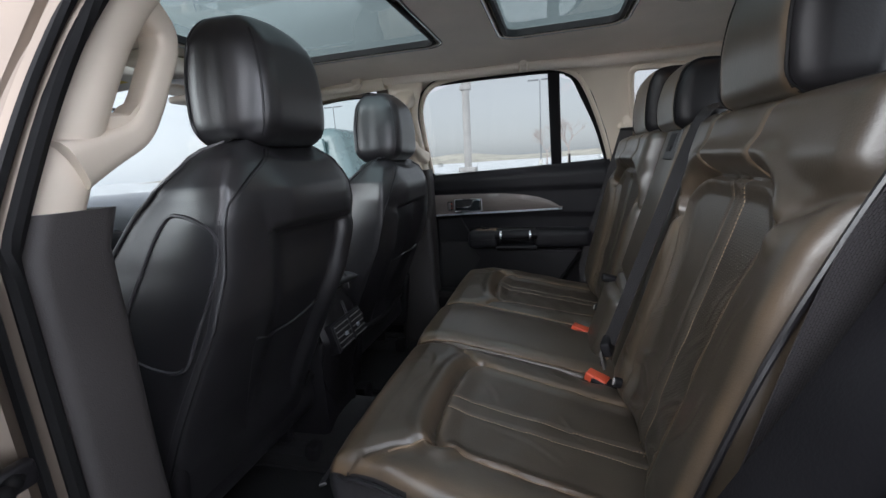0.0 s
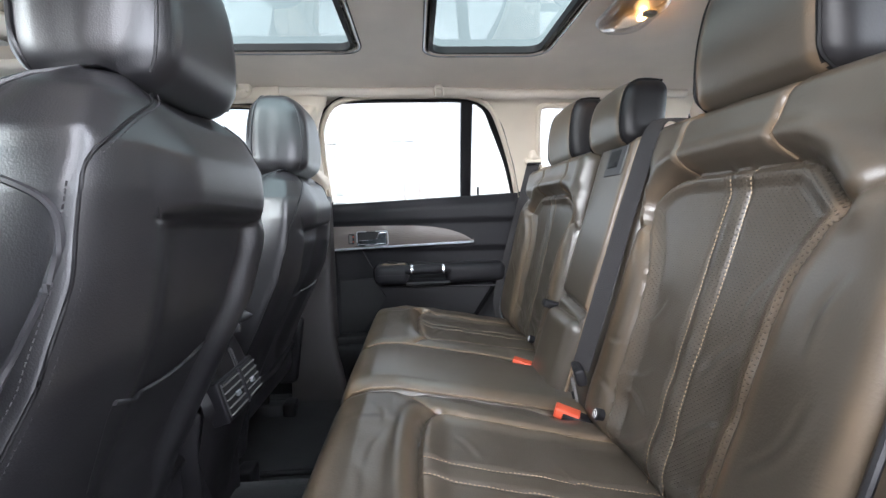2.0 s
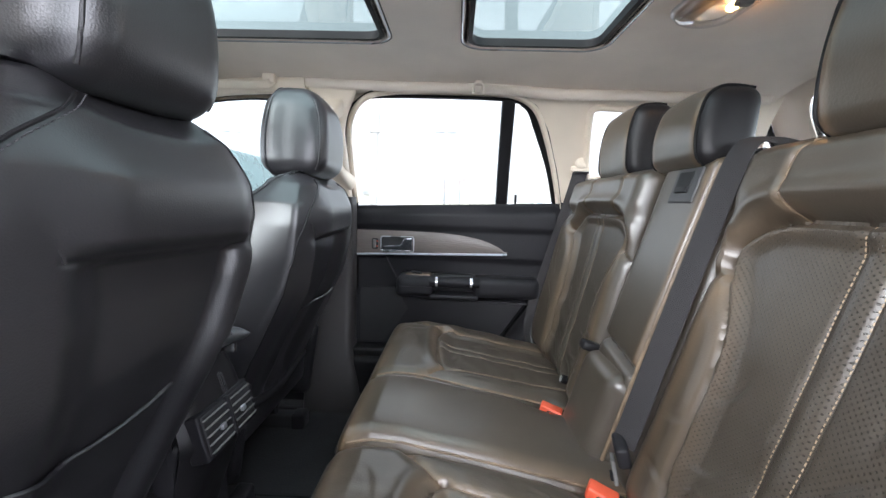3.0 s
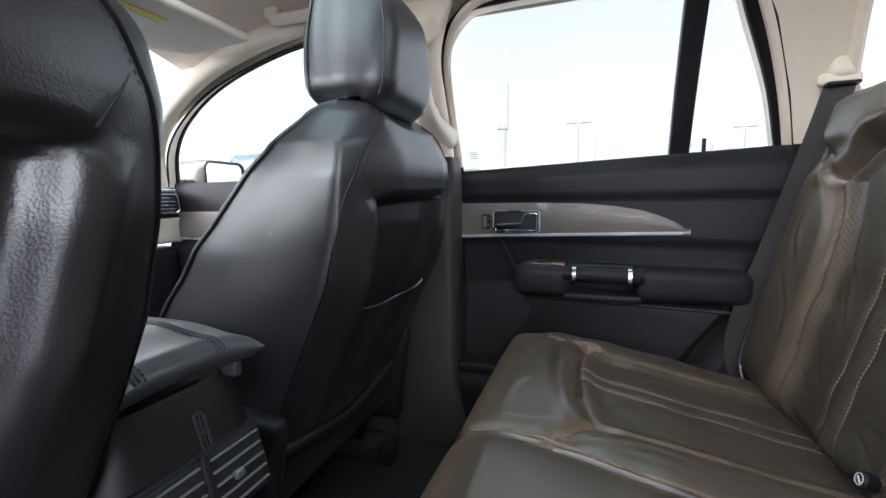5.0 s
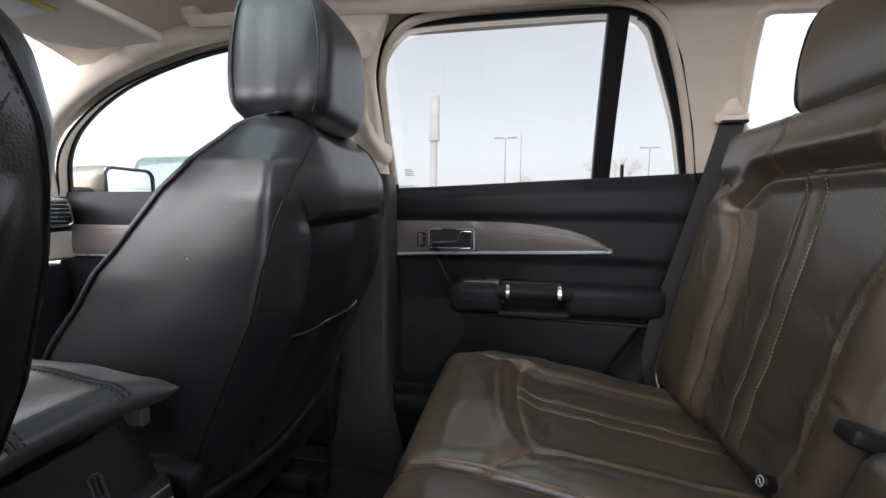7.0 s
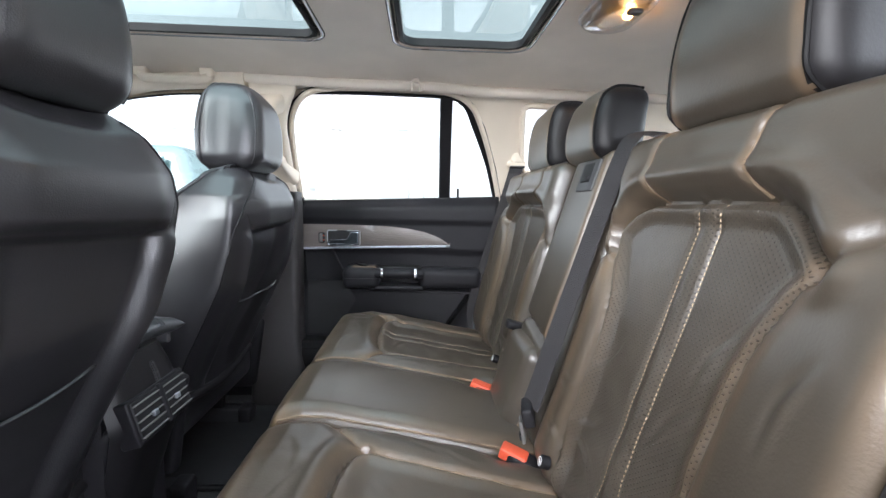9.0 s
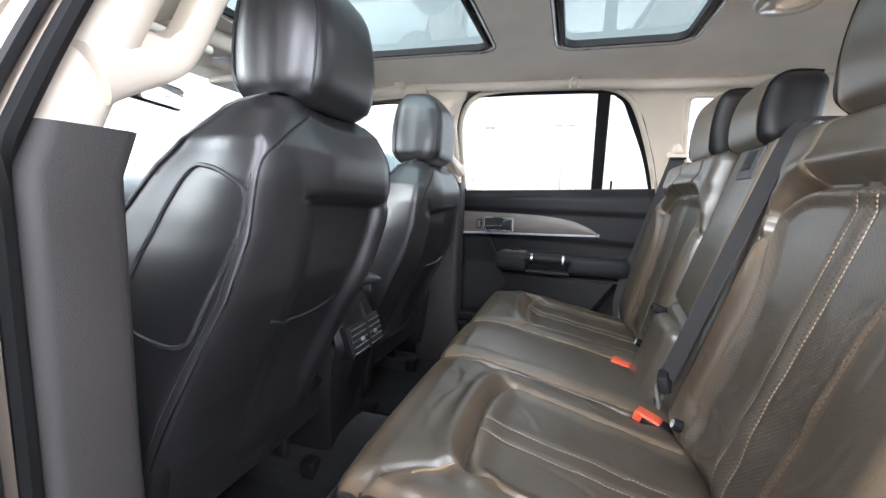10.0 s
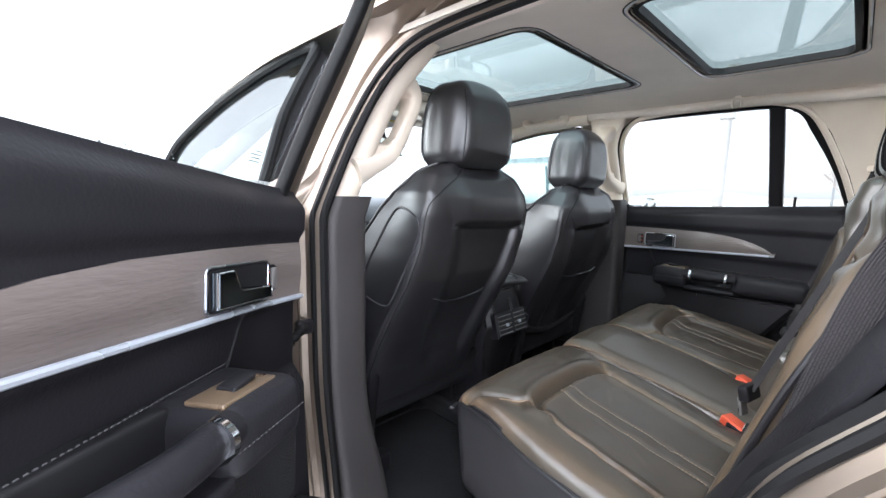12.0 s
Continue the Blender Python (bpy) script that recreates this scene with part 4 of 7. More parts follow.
# ---- rear bench ----
def cushion_z(x):
    return np.interp(x, [0.06, 0.10, 0.14, 0.19, 0.26, 0.36, 0.48, 0.62], [0.795, 0.818, 0.828, 0.826, 0.812, 0.793, 0.768, 0.742])


def dent(d, depth, width):
    return -depth * np.exp(-((d / width) ** 2))


def fold(p, pts, depth, width):
    """One soft crease: a furrow with a raised lip beside it, dying out at its ends."""
    q = smooth_path(pts, 14)
    best = np.full(len(p), 9.0)
    side = np.zeros(len(p))
    fade = np.zeros(len(p))
    for i, (a, b) in enumerate(zip(q[:-1], q[1:])):
        dv = b - a
        t = np.clip(((p - a) @ dv) / max(dv @ dv, 1e-12), 0, 1)
        off = p - a - t[:, None] * dv
        g = np.linalg.norm(off, axis=1)
        hit = g < best
        best = np.where(hit, g, best)
        side = np.where(hit, np.sign(dv[0] * off[:, 1] - dv[1] * off[:, 0]), side)
        fade = np.where(hit, np.sin(np.pi * np.clip((i + t) / 13, 0, 1)), fade)
    return fade * depth * (0.8 * np.exp(-(((best * side - 1.5 * width) / (1.3 * width)) ** 2)) - np.exp(-((best / width) ** 2)))


def ripple(p, seed, size, amount):
    """Soft creases, from a few crossed waves."""
    rng = np.random.RandomState(seed)
    out = np.zeros(len(p))
    for _ in range(7):
        a = rng.uniform(0, 2 * np.pi)
        k = 2 * np.pi / (size * rng.uniform(0.6, 1.6))
        out += np.sin(p @ (k * np.array([math.cos(a), math.sin(a)])) + rng.uniform(0, 6))
    return amount * out / 7


bench = thing("rear_bench_seat", (0.35, 0, 0.45), "worn dark brown leather rear bench seat with tan stitching", "car seat")


def cushion(name, y0, y1, s, label):
    """A seat cushion. s: the side on which its outer bolster lies, 0 for the plain middle one."""
    yc = (y0 + y1) / 2
    v, f = rbox((0.075, y0, 0.60), (0.625, y1, 0.80), 0.035, (116, int((y1 - y0) * 220), 3), 4)
    top = step(v[:, 2], 0.74, 0.80)
    x, y = v[:, 0], v[:, 1]
    xy = v[:, :2]
    z = cushion_z(x) - 0.80
    half = (y1 - y0) / 2
    crown = 0.006 * (1 - ((y - yc) / half) ** 2)
    panel = None
    if s:
        inn, out = (y1, y0) if s < 0 else (y0, y1)
        d = 1 if inn > out else -1
        m = lambda q: (q[0], inn - d * q[1])
        w = abs(y1 - y0)
        seam_in = [m(q) for q in ((0.186, 0.0), (0.202, 0.014), (0.235, 0.045), (0.270, 0.074), (0.36, 0.086), (0.56, 0.103), (0.62, 0.106))]
        seam_out = [m(q) for q in ((0.118, w), (0.155, w - 0.045), (0.20, w - 0.085), (0.245, w - 0.105), (0.36, w - 0.10), (0.62, w - 0.085))]
        front = [m(q) for q in ((0.270, 0.074), (0.249, 0.092), (0.237, 0.130), (0.231, 0.185), (0.229, 0.25), (0.229, w - 0.19), (0.231, w - 0.155), (0.237, w - 0.125), (0.250, w - 0.106))]
        seam_in, seam_out, front = (smooth_path(q, 30) for q in (seam_in, seam_out, front))
        panel = np.concatenate([front, seam_out[seam_out[:, 0] > 0.252], seam_in[seam_in[:, 0] > 0.272][::-1]])
        inp = inside(xy, panel)
        edge = line_gap(xy, np.concatenate([seam_in[::-1], front, seam_out]))
        near_front = line_gap(xy, front)
        z += np.where(inp, -0.010 * step(edge, 0.0, 0.030), 0.005 * step(edge, 0.0, 0.03))
        away = step(np.linalg.norm(xy - m((0.270, 0.074)), axis=1), 0.015, 0.075)
        z += away * np.where(inp, 0.006, 0.010) * np.exp(-(((near_front - 0.024) / 0.014) ** 2))
        z += dent(near_front, 0.014, 0.0065) + dent(line_gap(xy, seam_in), 0.0065, 0.0045) + dent(line_gap(xy, seam_out), 0.006, 0.0045)
        st = [smooth_path([m((0.240, c)), m((0.30, c)), m((0.45, c + 0.006)), m((0.615, c + 0.012))], 40) for c in (w / 2 - 0.018, w / 2 + 0.020)]
        for q in st:
            z += dent(line_gap(xy, q), 0.0035, 0.0035)
        z += np.where(inp, ripple(xy, 3 + s, 0.10, 0.0026), ripple(xy, 5 + s, 0.09, 0.0022))
        for k, (cx, cy, turn_, ln) in enumerate(((0.16, 0.12, 1.35, 0.05), (0.17, 0.22, 1.75, 0.06), (0.15, 0.30, 1.45, 0.045), (0.24, 0.035, 0.75, 0.03), (0.33, 0.045, 0.15, 0.05), (0.42, 0.06, 0.5, 0.035), (0.38, 0.30, 0.35, 0.07), (0.46, 0.22, 0.9, 0.05), (0.30, 0.17, 1.1, 0.04))):
            c0, dv = np.array(m((cx, cy))), np.array([math.cos(turn_), -d * math.sin(turn_)]) * ln
            bow = np.array([-dv[1], dv[0]]) * 0.18 * (-1) ** k
            z += fold(xy, [c0 - dv, c0 + bow, c0 + dv], 0.0014, 0.0050)
        # creases across the front roll
        z += 0.0009 * np.sin(y * 70 + 4 * np.sin(y * 23 + s) + 2 * np.sin(x * 30)) * np.exp(-(((x - 0.165) / 0.035) ** 2)) * step(np.sin(y * 17 + 1), -0.6, 0.6)
        # hollow for the buckle
        z += dent(np.linalg.norm((xy - m((0.50, 0.015))) / (1.6, 1), axis=1), 0.016, 0.026)
    else:
        z += 0.010 * (1 - ((y - yc) / half) ** 6)
        st = []
        z += dent(np.linalg.norm((xy - (0.50, y1 - 0.02)) / (1.6, 1), axis=1), 0.016, 0.026)
        z += ripple(xy, 9, 0.2, 0.002)
    v[:, 2] += top * (z + crown)
    # the front leans back to its foot
    v[:, 0] += (0.80 - np.minimum(v[:, 2], 0.80)) * 0.12 * step(v[:, 0], 0.30, 0.08)
    if s:
        v[:, 1] += s * -0.035 * step(v[:, 0], 0.34, 0.08) * step(np.abs(v[:, 1]), 0.42, 0.60)
    fm = None
    ctr = np.array([v[list(q)].mean(0) for q in f])
    rimmed = (ctr[:, 0] < 0.088) | (np.abs(ctr[:, 1] - (y0 if s < 0 else y1)) < 0.012 + 0.036 * step(ctr[:, 0], 0.34, 0.08)) if s else ctr[:, 0] < 0.088
    fm = np.where((ctr[:, 2] < 0.735) | (rimmed & (ctr[:, 2] < cushion_z(ctr[:, 0]) - 0.019)), 1, 0)
    if s:
        fm = np.where(inside(ctr[:, :2], panel) & (ctr[:, 2] > 0.7), 2, fm)
    worn = 0.55 * np.exp(-(((v[:, 0] - 0.100) / 0.022) ** 2)) * step(v[:, 2], 0.76, 0.80)
    if s:
        for q in (seam_in, seam_out):
            worn += 0.75 * np.exp(-((line_gap(v[:, :2], q) / 0.009) ** 2))
        worn += 0.30 * np.exp(-(((line_gap(v[:, :2], front) - 0.012) / 0.008) ** 2)) + 0.5 * np.exp(-(((np.abs(v[:, 1] - out) - 0.030) / 0.018) ** 2))
    else:
        worn += 0.45 * np.exp(-(((half - np.abs(v[:, 1] - yc)) - 0.012) / 0.012) ** 2)
    ob = part(name, (v, f), [M_REAR, M_SIDE, M_PERFC], bench, label, face_mat=fm, wear=worn)
    # look-up of the finished height, for seams and piping
    tz = v[v[:, 2] > 0.72]

    def height(q):
        i = np.argmin(((tz[:, None, :2] - q[None]) ** 2).sum(2), 0)
        return tz[i, 2]

    for q in st:
        for dy in (-0.0022,):
            pq = q[:-2] + (0, dy)
            part("stitching", stitches(np.c_[pq, height(pq) + 0.0012], (0, 0, 1)), M_THREAD, ob, "tan stitching")
    if s:
        for q in (seam_in, seam_out[4:]):
            part("seam_welt", tube(np.c_[q[1:-2], height(q[1:-2]) + 0.0002], 0.0021, 6), M_REARLT, ob, "worn tan seam")
    return ob


M_PERFC = creased(material("perforated_cushion_leather", REAR, 0.34, grain=0.10, grain_size=0.0030, vary=0.13, vary_size=0.09, spec=0.85, rough_vary=0.025), (0.21, 0.138, 0.080), 0.035, 0.0018)
M_REARLT = material("worn_tan_seam_leather", (0.20, 0.145, 0.095), 0.45, vary=0.3, vary_size=0.03)
cushion("cushion", -0.605, -0.132, -1, "dark brown leather seat cushion with stitched centre panel")
cushion("cushion", -0.130, 0.136, 0, "plain raised middle seat cushion of brown leather")
cushion("cushion", 0.138, 0.605, 1, "dark brown leather seat cushion with stitched centre panel")
# piping along the cushions' front edge and outer sides
for y0, y1 in ((-0.585, -0.136), (-0.126, 0.132), (0.142, 0.585)):
    line = smooth_path([(0.084, y0 + 0.02, 0.783), (0.0765, y0 + 0.05, 0.782), (0.0765, y1 - 0.03, 0.782), (0.080, y1, 0.784)], 40)
    part("piping", tube(line, 0.0035, 8), M_BLACK, bench)
for s in (-1, 1):
    xs = np.linspace(0.098, 0.60, 40)
    line = np.c_[xs, s * (0.6065 - 0.035 * step(xs, 0.34, 0.08) - 0.014 * step(xs, 0.125, 0.098)), cushion_z(xs) - 0.021]
    part("piping", tube(line, 0.0035, 8), M_BLACK, bench)
for y, k in ((-0.131, -0.004), (0.137, -0.001)):
    xs = np.linspace(0.105, 0.605, 40)
    part("seam_welt", tube(np.c_[xs, np.full(40, y), cushion_z(xs) + 0.004 + k], 0.0026, 6), M_REARLT, bench, "worn tan seam between the cushions")
part("seat_base", rbox((0.14, -0.575, 0.44), (0.64, 0.575, 0.66), 0.03, (4, 8, 2)), M_SIDE, bench, "black vinyl seat base")

def on_back(p, lean=0.30):
    """From (depth behind the face, y, height along the back) to the world; the single seat stands a little steeper."""
    p = np.asarray(p, float)
    a = math.atan(lean)
    return np.stack([0.541 + p[:, 2] * math.sin(a) + p[:, 0] * math.cos(a), p[:, 1], 0.735 + p[:, 2] * math.cos(a) - p[:, 0] * math.sin(a)], 1)


def backrest(y0, y1, s, label, lean=0.30):
    """A seat back. s: the side of its outer bolster, 0 for the middle one."""
    top_h = 0.612 if lean > 0.27 else 0.592
    v, f = rbox((0.0, y0, 0.0), (0.13, y1, top_h), 0.030, (3, int((y1 - y0) * 230), 140), 4)
    face = step(v[:, 0], 0.05, 0.0)
    y, h = v[:, 1], v[:, 2]
    yh = v[:, 1:]
    out_d = np.zeros(len(v))
    panel, st = None, []
    if s:
        inn, out = (y1, y0) if s < 0 else (y0, y1)
        d = 1 if inn > out else -1
        w = abs(y1 - y0)
        kh = top_h / 0.612
        m = lambda q: (inn - d * (q[0] + (w - 0.485) * float(step(q[0], 0.05, 0.33))), q[1] * kh)
        left = [m(q) for q in ((0.095, 0.0), (0.092, 0.065), (0.084, 0.12), (0.085, 0.21), (0.078, 0.325), (0.050, 0.39), (0.031, 0.428), (0.033, 0.455), (0.062, 0.482), (0.095, 0.495), (0.124, 0.498))]
        cap = [m(q) for q in ((0.124, 0.498), (0.20, 0.498), (0.305, 0.498), (0.335, 0.488), (0.362, 0.462), (0.386, 0.436))]
        right = [m(q) for q in ((0.386, 0.436), (0.362, 0.398), (0.346, 0.345), (0.341, 0.28), (0.340, 0.22), (0.336, 0.12), (0.330, 0.0))]
        left, cap, right = smooth_path(left, 50), smooth_path(cap, 36), smooth_path(right, 40)
        wing = smooth_path([m((0.386, 0.436)), m((0.415, 0.462)), m((0.455, 0.490)), m((0.485, 0.500))], 16)
        wing_in = smooth_path([m((0.031, 0.428)), m((0.014, 0.405)), m((0.0, 0.392))], 10)
        panel = np.concatenate([left, cap, right])
        inp = inside(yh, panel)
        edge = line_gap(yh, panel)
        bol = step((y - (out + d * 0.15)) * -d, 0.0, 0.12) * step(h, 0.50 * kh, 0.43 * kh)
        out_d += np.where(inp, -0.014 * step(edge, 0.0, 0.035), 0.006 * step(edge, 0.0, 0.03))
        out_d += 0.016 * bol * step(h, 0.0, 0.10)
        out_d += 0.013 * step(h, 0.485 * kh, 0.53 * kh)
        capgap = line_gap(yh, np.concatenate([left[-14:], cap]))
        out_d += np.where(inp, 0.0, 0.009) * np.exp(-(((capgap - 0.026) / 0.017) ** 2)) * step(h, 0.40, 0.44)
        out_d += dent(capgap, 0.015, 0.0075) + dent(line_gap(yh, left), 0.007, 0.005) + dent(line_gap(yh, right), 0.006, 0.005) + dent(line_gap(yh, wing), 0.009, 0.010) + dent(line_gap(yh, wing_in), 0.007, 0.007)
        st = [smooth_path([m((c, 0.01)), m((c - 0.004, 0.2)), m((c - 0.002, 0.38)), m((c, 0.494))], 50) for c in (0.202, 0.239)]
        for q in st:
            out_d += dent(line_gap(yh, q), 0.0045, 0.0035)
        out_d += 0.0035 * np.exp(-((line_gap(yh, (st[0] + st[1]) / 2) / 0.011) ** 2))
        yokes = [smooth_path([m(q) for q in ln], 20) for ln in (((0.116, 0.500), (0.102, 0.522), (0.094, 0.547), (0.096, 0.575), (0.108, 0.600)), ((0.300, 0.502), (0.287, 0.522), (0.281, 0.547), (0.284, 0.575), (0.296, 0.600)))]
        for q in yokes:
            out_d += dent(line_gap(yh, q), 0.007, 0.0045)
        out_d += np.where(inp, ripple(yh, 21 + s, 0.10, 0.0045) * step(h, 0.44, 0.12), ripple(yh, 31 + s, 0.14, 0.0025))
        for k, (a, b, turn_, ln) in enumerate(((0.125, 0.17, 0.35, 0.035), (0.135, 0.12, -0.25, 0.045), (0.155, 0.07, 0.5, 0.05), (0.285, 0.15, 0.75, 0.045), (0.30, 0.09, 0.55, 0.05), (0.275, 0.24, 1.0, 0.045), (0.115, 0.27, 0.9, 0.04), (0.30, 0.33, 1.2, 0.05), (0.055, 0.20, 0.2, 0.028), (0.060, 0.11, -0.35, 0.028), (0.40, 0.20, 1.1, 0.06), (0.415, 0.33, 1.3, 0.05))):
            c0, dv = np.array(m((a, b))), np.array([-d * math.cos(turn_), math.sin(turn_)]) * ln
            bow = np.array([-dv[1], dv[0]]) * 0.2 * (-1) ** k
            out_d += fold(yh, [c0 - dv, c0 + bow, c0 + dv], 0.0026, 0.0050)
    else:
        edge_l = line_gap(yh, [(y0 + 0.060, 0.0), (y0 + 0.066, 0.60)])
        out_d += 0.014 * step(y, y0 + 0.060, y0 + 0.076) + dent(edge_l, 0.010, 0.007)
        out_d += dent(line_gap(yh, [(y0 + 0.06, 0.205), (y1, 0.225)]), 0.014, 0.008)
        out_d += 0.012 * step(h, 0.19, 0.12) * step(y, y0 + 0.065, y0 + 0.09) * step(h, 0.0, 0.06)
        out_d += ripple(yh, 44, 0.25, 0.002)
    # the foot tucks in, the top rolls back
    out_d -= 0.035 * step(h, 0.07, 0.0) ** 2 + 0.020 * step(h, top_h - 0.042, top_h) ** 2
    v[:, 0] -= face * out_d
    local = v.copy()
    ctr = np.array([local[list(q)].mean(0) for q in f])
    fm = np.zeros(len(f), int)
    if s:
        fm = np.where(inside(ctr[:, 1:], panel) & (ctr[:, 0] < 0.03), 1, 0)
    fm = np.where(ctr[:, 0] > 0.045, 2, fm)
    worn = np.zeros(len(v))
    if s:
        ol = np.abs(v[:, 1] - out)
        worn += 0.5 * np.exp(-(((ol - 0.016) / 0.012) ** 2)) * step(h, 0.50, 0.44)
        worn += 0.6 * np.exp(-(((np.abs(v[:, 1] - inn) - 0.035) / 0.016) ** 2)) * step(h, 0.44, 0.37)
        worn += 0.55 * np.exp(-(((line_gap(yh, right) - 0.012) / 0.012) ** 2)) + 0.30 * np.exp(-(((line_gap(yh, left) - 0.010) / 0.010) ** 2))
        for q in yokes:
            worn += 0.6 * np.exp(-((line_gap(yh, q) / 0.005) ** 2))
    else:
        worn += 0.8 * np.exp(-((line_gap(yh, [(y0 + 0.074, 0.22), (y0 + 0.080, 0.60)]) / 0.007) ** 2))
    ob = part("backrest", (on_back(local, lean), f), [M_REAR, M_PERF, M_SIDE], bench, label, face_mat=fm, wear=worn * step(v[:, 0], 0.05, 0.02))
    tf = local[local[:, 0] < 0.03]

    def depth(q):
        i = np.argmin(((tf[:, None, 1:] - q[None]) ** 2).sum(2), 0)
        return tf[i, 0]

    for q in st:
        part("stitching", stitches(on_back(np.c_[depth(q) - 0.0014, q], lean), (-1, 0, 0)), M_THREAD, ob, "tan double stitching")
    if s:
        for q in yokes:
            part("seam_welt", tube(on_back(np.c_[depth(q) - 0.0004, q], lean), 0.0024, 6), M_REARLT, ob, "worn tan seam")
    # piping over the top and down the outer edge
    ys = [y0 + 0.01, y1 - 0.01]
    line = [(0.016, yv, top_h - 0.006) for yv in np.linspace(ys[0], ys[1], 12)]
    part("piping", tube(on_back(np.array(line), lean), 0.004, 8), M_BLACK, ob)
    if s:
        e = y0 + 0.001 if s < 0 else y1 - 0.001
        ee = e + s * 0.0
        line = smooth_path([(0.002, ee - s * 0.03, 0.012), (-0.012, ee - s * 0.006, 0.06), (-0.012, ee, 0.16), (-0.010, ee, 0.32), (0.0, ee, 0.44), (0.012, ee, 0.54), (0.026, ee - s * 0.012, top_h - 0.012)], 60)
        part("piping", tube(on_back(line, lean), 0.0042, 8), M_BLACK, ob)
    else:
        line = smooth_path([(-0.004, y0 + 0.068, 0.02), (-0.006, y0 + 0.070, 0.30), (-0.004, y0 + 0.074, 0.585)], 40)
        part("piping", tube(on_back(line, lean), 0.0036, 8), M_REARLT, ob, "worn tan piping")
    return ob


backrest(-0.622, -0.137, -1, "brown leather seat back with perforated centre panel")
backrest(-0.135, 0.108, 0, "plain brown leather middle seat back")
backrest(0.110, 0.622, 1, "brown leather seat back with perforated centre panel", 0.24)

# folded centre armrest foot and its dark hinge gap
v, f = rbox((-0.034, -0.066, 0.005), (0.02, 0.104, 0.190), 0.030, (4, 14, 12), 5)
v[:, 0] -= 0.006 * np.sin(np.clip((v[:, 1] + 0.066) / 0.170, 0, 1) * np.pi) * step(v[:, 0], 0.0, -0.03)
part("armrest", (on_back(v), f), M_REAR, bench, "folded brown leather centre armrest")
part("armrest_hinge", (lambda g: (on_back(g[0]), g[1]))(rbox((-0.044, 0.094, 0.176), (0.0, 0.122, 0.196), 0.006)), M_PLASTIC, bench)
# belt guide flap on top of the middle seat back
v, f = rbox((-0.0175, -0.044, 0.512), (0.01, 0.036, 0.578), 0.004, (1, 4, 4))
latch = part("latch_plate", (on_back(v), f), M_GREYPL, bench, "grey plastic release plate")
v, f = rbox((-0.0185, -0.024, 0.530), (-0.012, 0.024, 0.570), 0.002)
part("latch_slot", (on_back(v), f), M_RECESS_SHADE, latch)
v, f = rbox((-0.0205, -0.018, 0.531), (-0.014, 0.014, 0.543), 0.002)
part("latch_lever", (on_back(v), f), M_PLASTIC, latch)
# child seat anchor badges
for y in (-0.222, 0.215, -0.56):
    ang = np.linspace(0, 2 * np.pi, 25)[:-1]
    disc = loft([np.stack([np.full(24, d), y + r * np.cos(ang), 0.062 + r * np.sin(ang)], 1) for r, d in ((0.0105, -0.002), (0.0105, -0.014), (0.0085, -0.0165))])
    b = part("anchor_badge", (on_back(disc[0]), disc[1]), M_PLASTIC, bench, "round black child seat anchor badge")
    ring = np.stack([np.full(24, -0.0165), y + 0.0065 * np.cos(ang), 0.062 + 0.0065 * np.sin(ang)], 1)
    part("badge_print", join(tube(on_back(ring), 0.0008, 5, True), tube(on_back(np.array([(-0.0165, y - 0.004, 0.059), (-0.0165, y + 0.003, 0.064)])), 0.0012, 5)), M_WHITE, b)


def rear_headrest(x, y, z, w, h):
    """A padded headrest: leather front, black side gussets, two posts."""
    v, f = rbox((-0.045, -w / 2, 0.0), (0.045, w / 2, h), 0.030, (10, 24, 16), 5)
    t = v[:, 2] / h
    v[:, 1] *= 1 - 0.10 * t**2
    v[:, 0] += -0.014 * np.sin(np.pi * t) * step(v[:, 0], 0.02, -0.04) + 0.016 * t
    v[:, 2] += -0.012 * (np.abs(v[:, 1]) / (w / 2)) ** 2 * t
    ctr = np.array([v[list(q)].mean(0) for q in f])
    fm = np.where((np.abs(ctr[:, 1]) > (w / 2 - 0.020) * (1 - 0.10 * (ctr[:, 2] / h) ** 2)) | (ctr[:, 0] > 0.055), 1, 0)
    loc = np.array([x, y, z])
    hr = part("headrest", (v + loc, f), [M_REAR, M_GUSSET], bench, "brown leather headrest with black side panels", face_mat=fm, wear=0.9 * np.exp(-(((w / 2 - np.abs(v[:, 1])) - 0.026) / 0.008) ** 2))
    for s in (-1, 1):
        near = v[np.abs(np.abs(v[:, 1]) - (w / 2 - 0.018) * (1 - 0.10 * (v[:, 2] / h) ** 2)) < 0.010]
        near = near[near[:, 1] * s > 0]
        way = smooth_path([(-0.02, -0.02), (-0.10, 0.02), (-0.12, h * 0.5), (-0.09, h * 1.0), (-0.02, h * 1.25), (0.05, h * 1.25)], 50)
        mid = np.array([0.0, h * 0.5])
        rim = []
        for p in way:
            d = (p - mid) / np.linalg.norm(p - mid)
            rel = near[:, [0, 2]] - mid
            best = np.argmax(rel @ d)
            rim.append((near[best, 0], near[best, 2]))
        rim = np.array(rim)
        for _ in range(4):
            rim[1:-1] = (rim[:-2] + rim[1:-1] * 2 + rim[2:]) / 4
        yy = s * (w / 2 - 0.018) * (1 - 0.10 * (rim[:, 1] / h) ** 2)
        part("piping", tube(smooth_path(even(np.c_[rim[:, 0], yy, rim[:, 1]], 9), 40) + loc, 0.0026, 6), M_RUBBER, hr)
        part("post", tube([(loc[0] + 0.012, y + s * w * 0.22, z - 0.04), (loc[0] + 0.012, y + s * w * 0.22, z + 0.015)], 0.006, 10), M_CHROME, hr)
    return hr


rear_headrest(0.734, -0.362, 1.303, 0.240, 0.200)
rear_headrest(0.726, 0.044, 1.288, 0.195, 0.150)
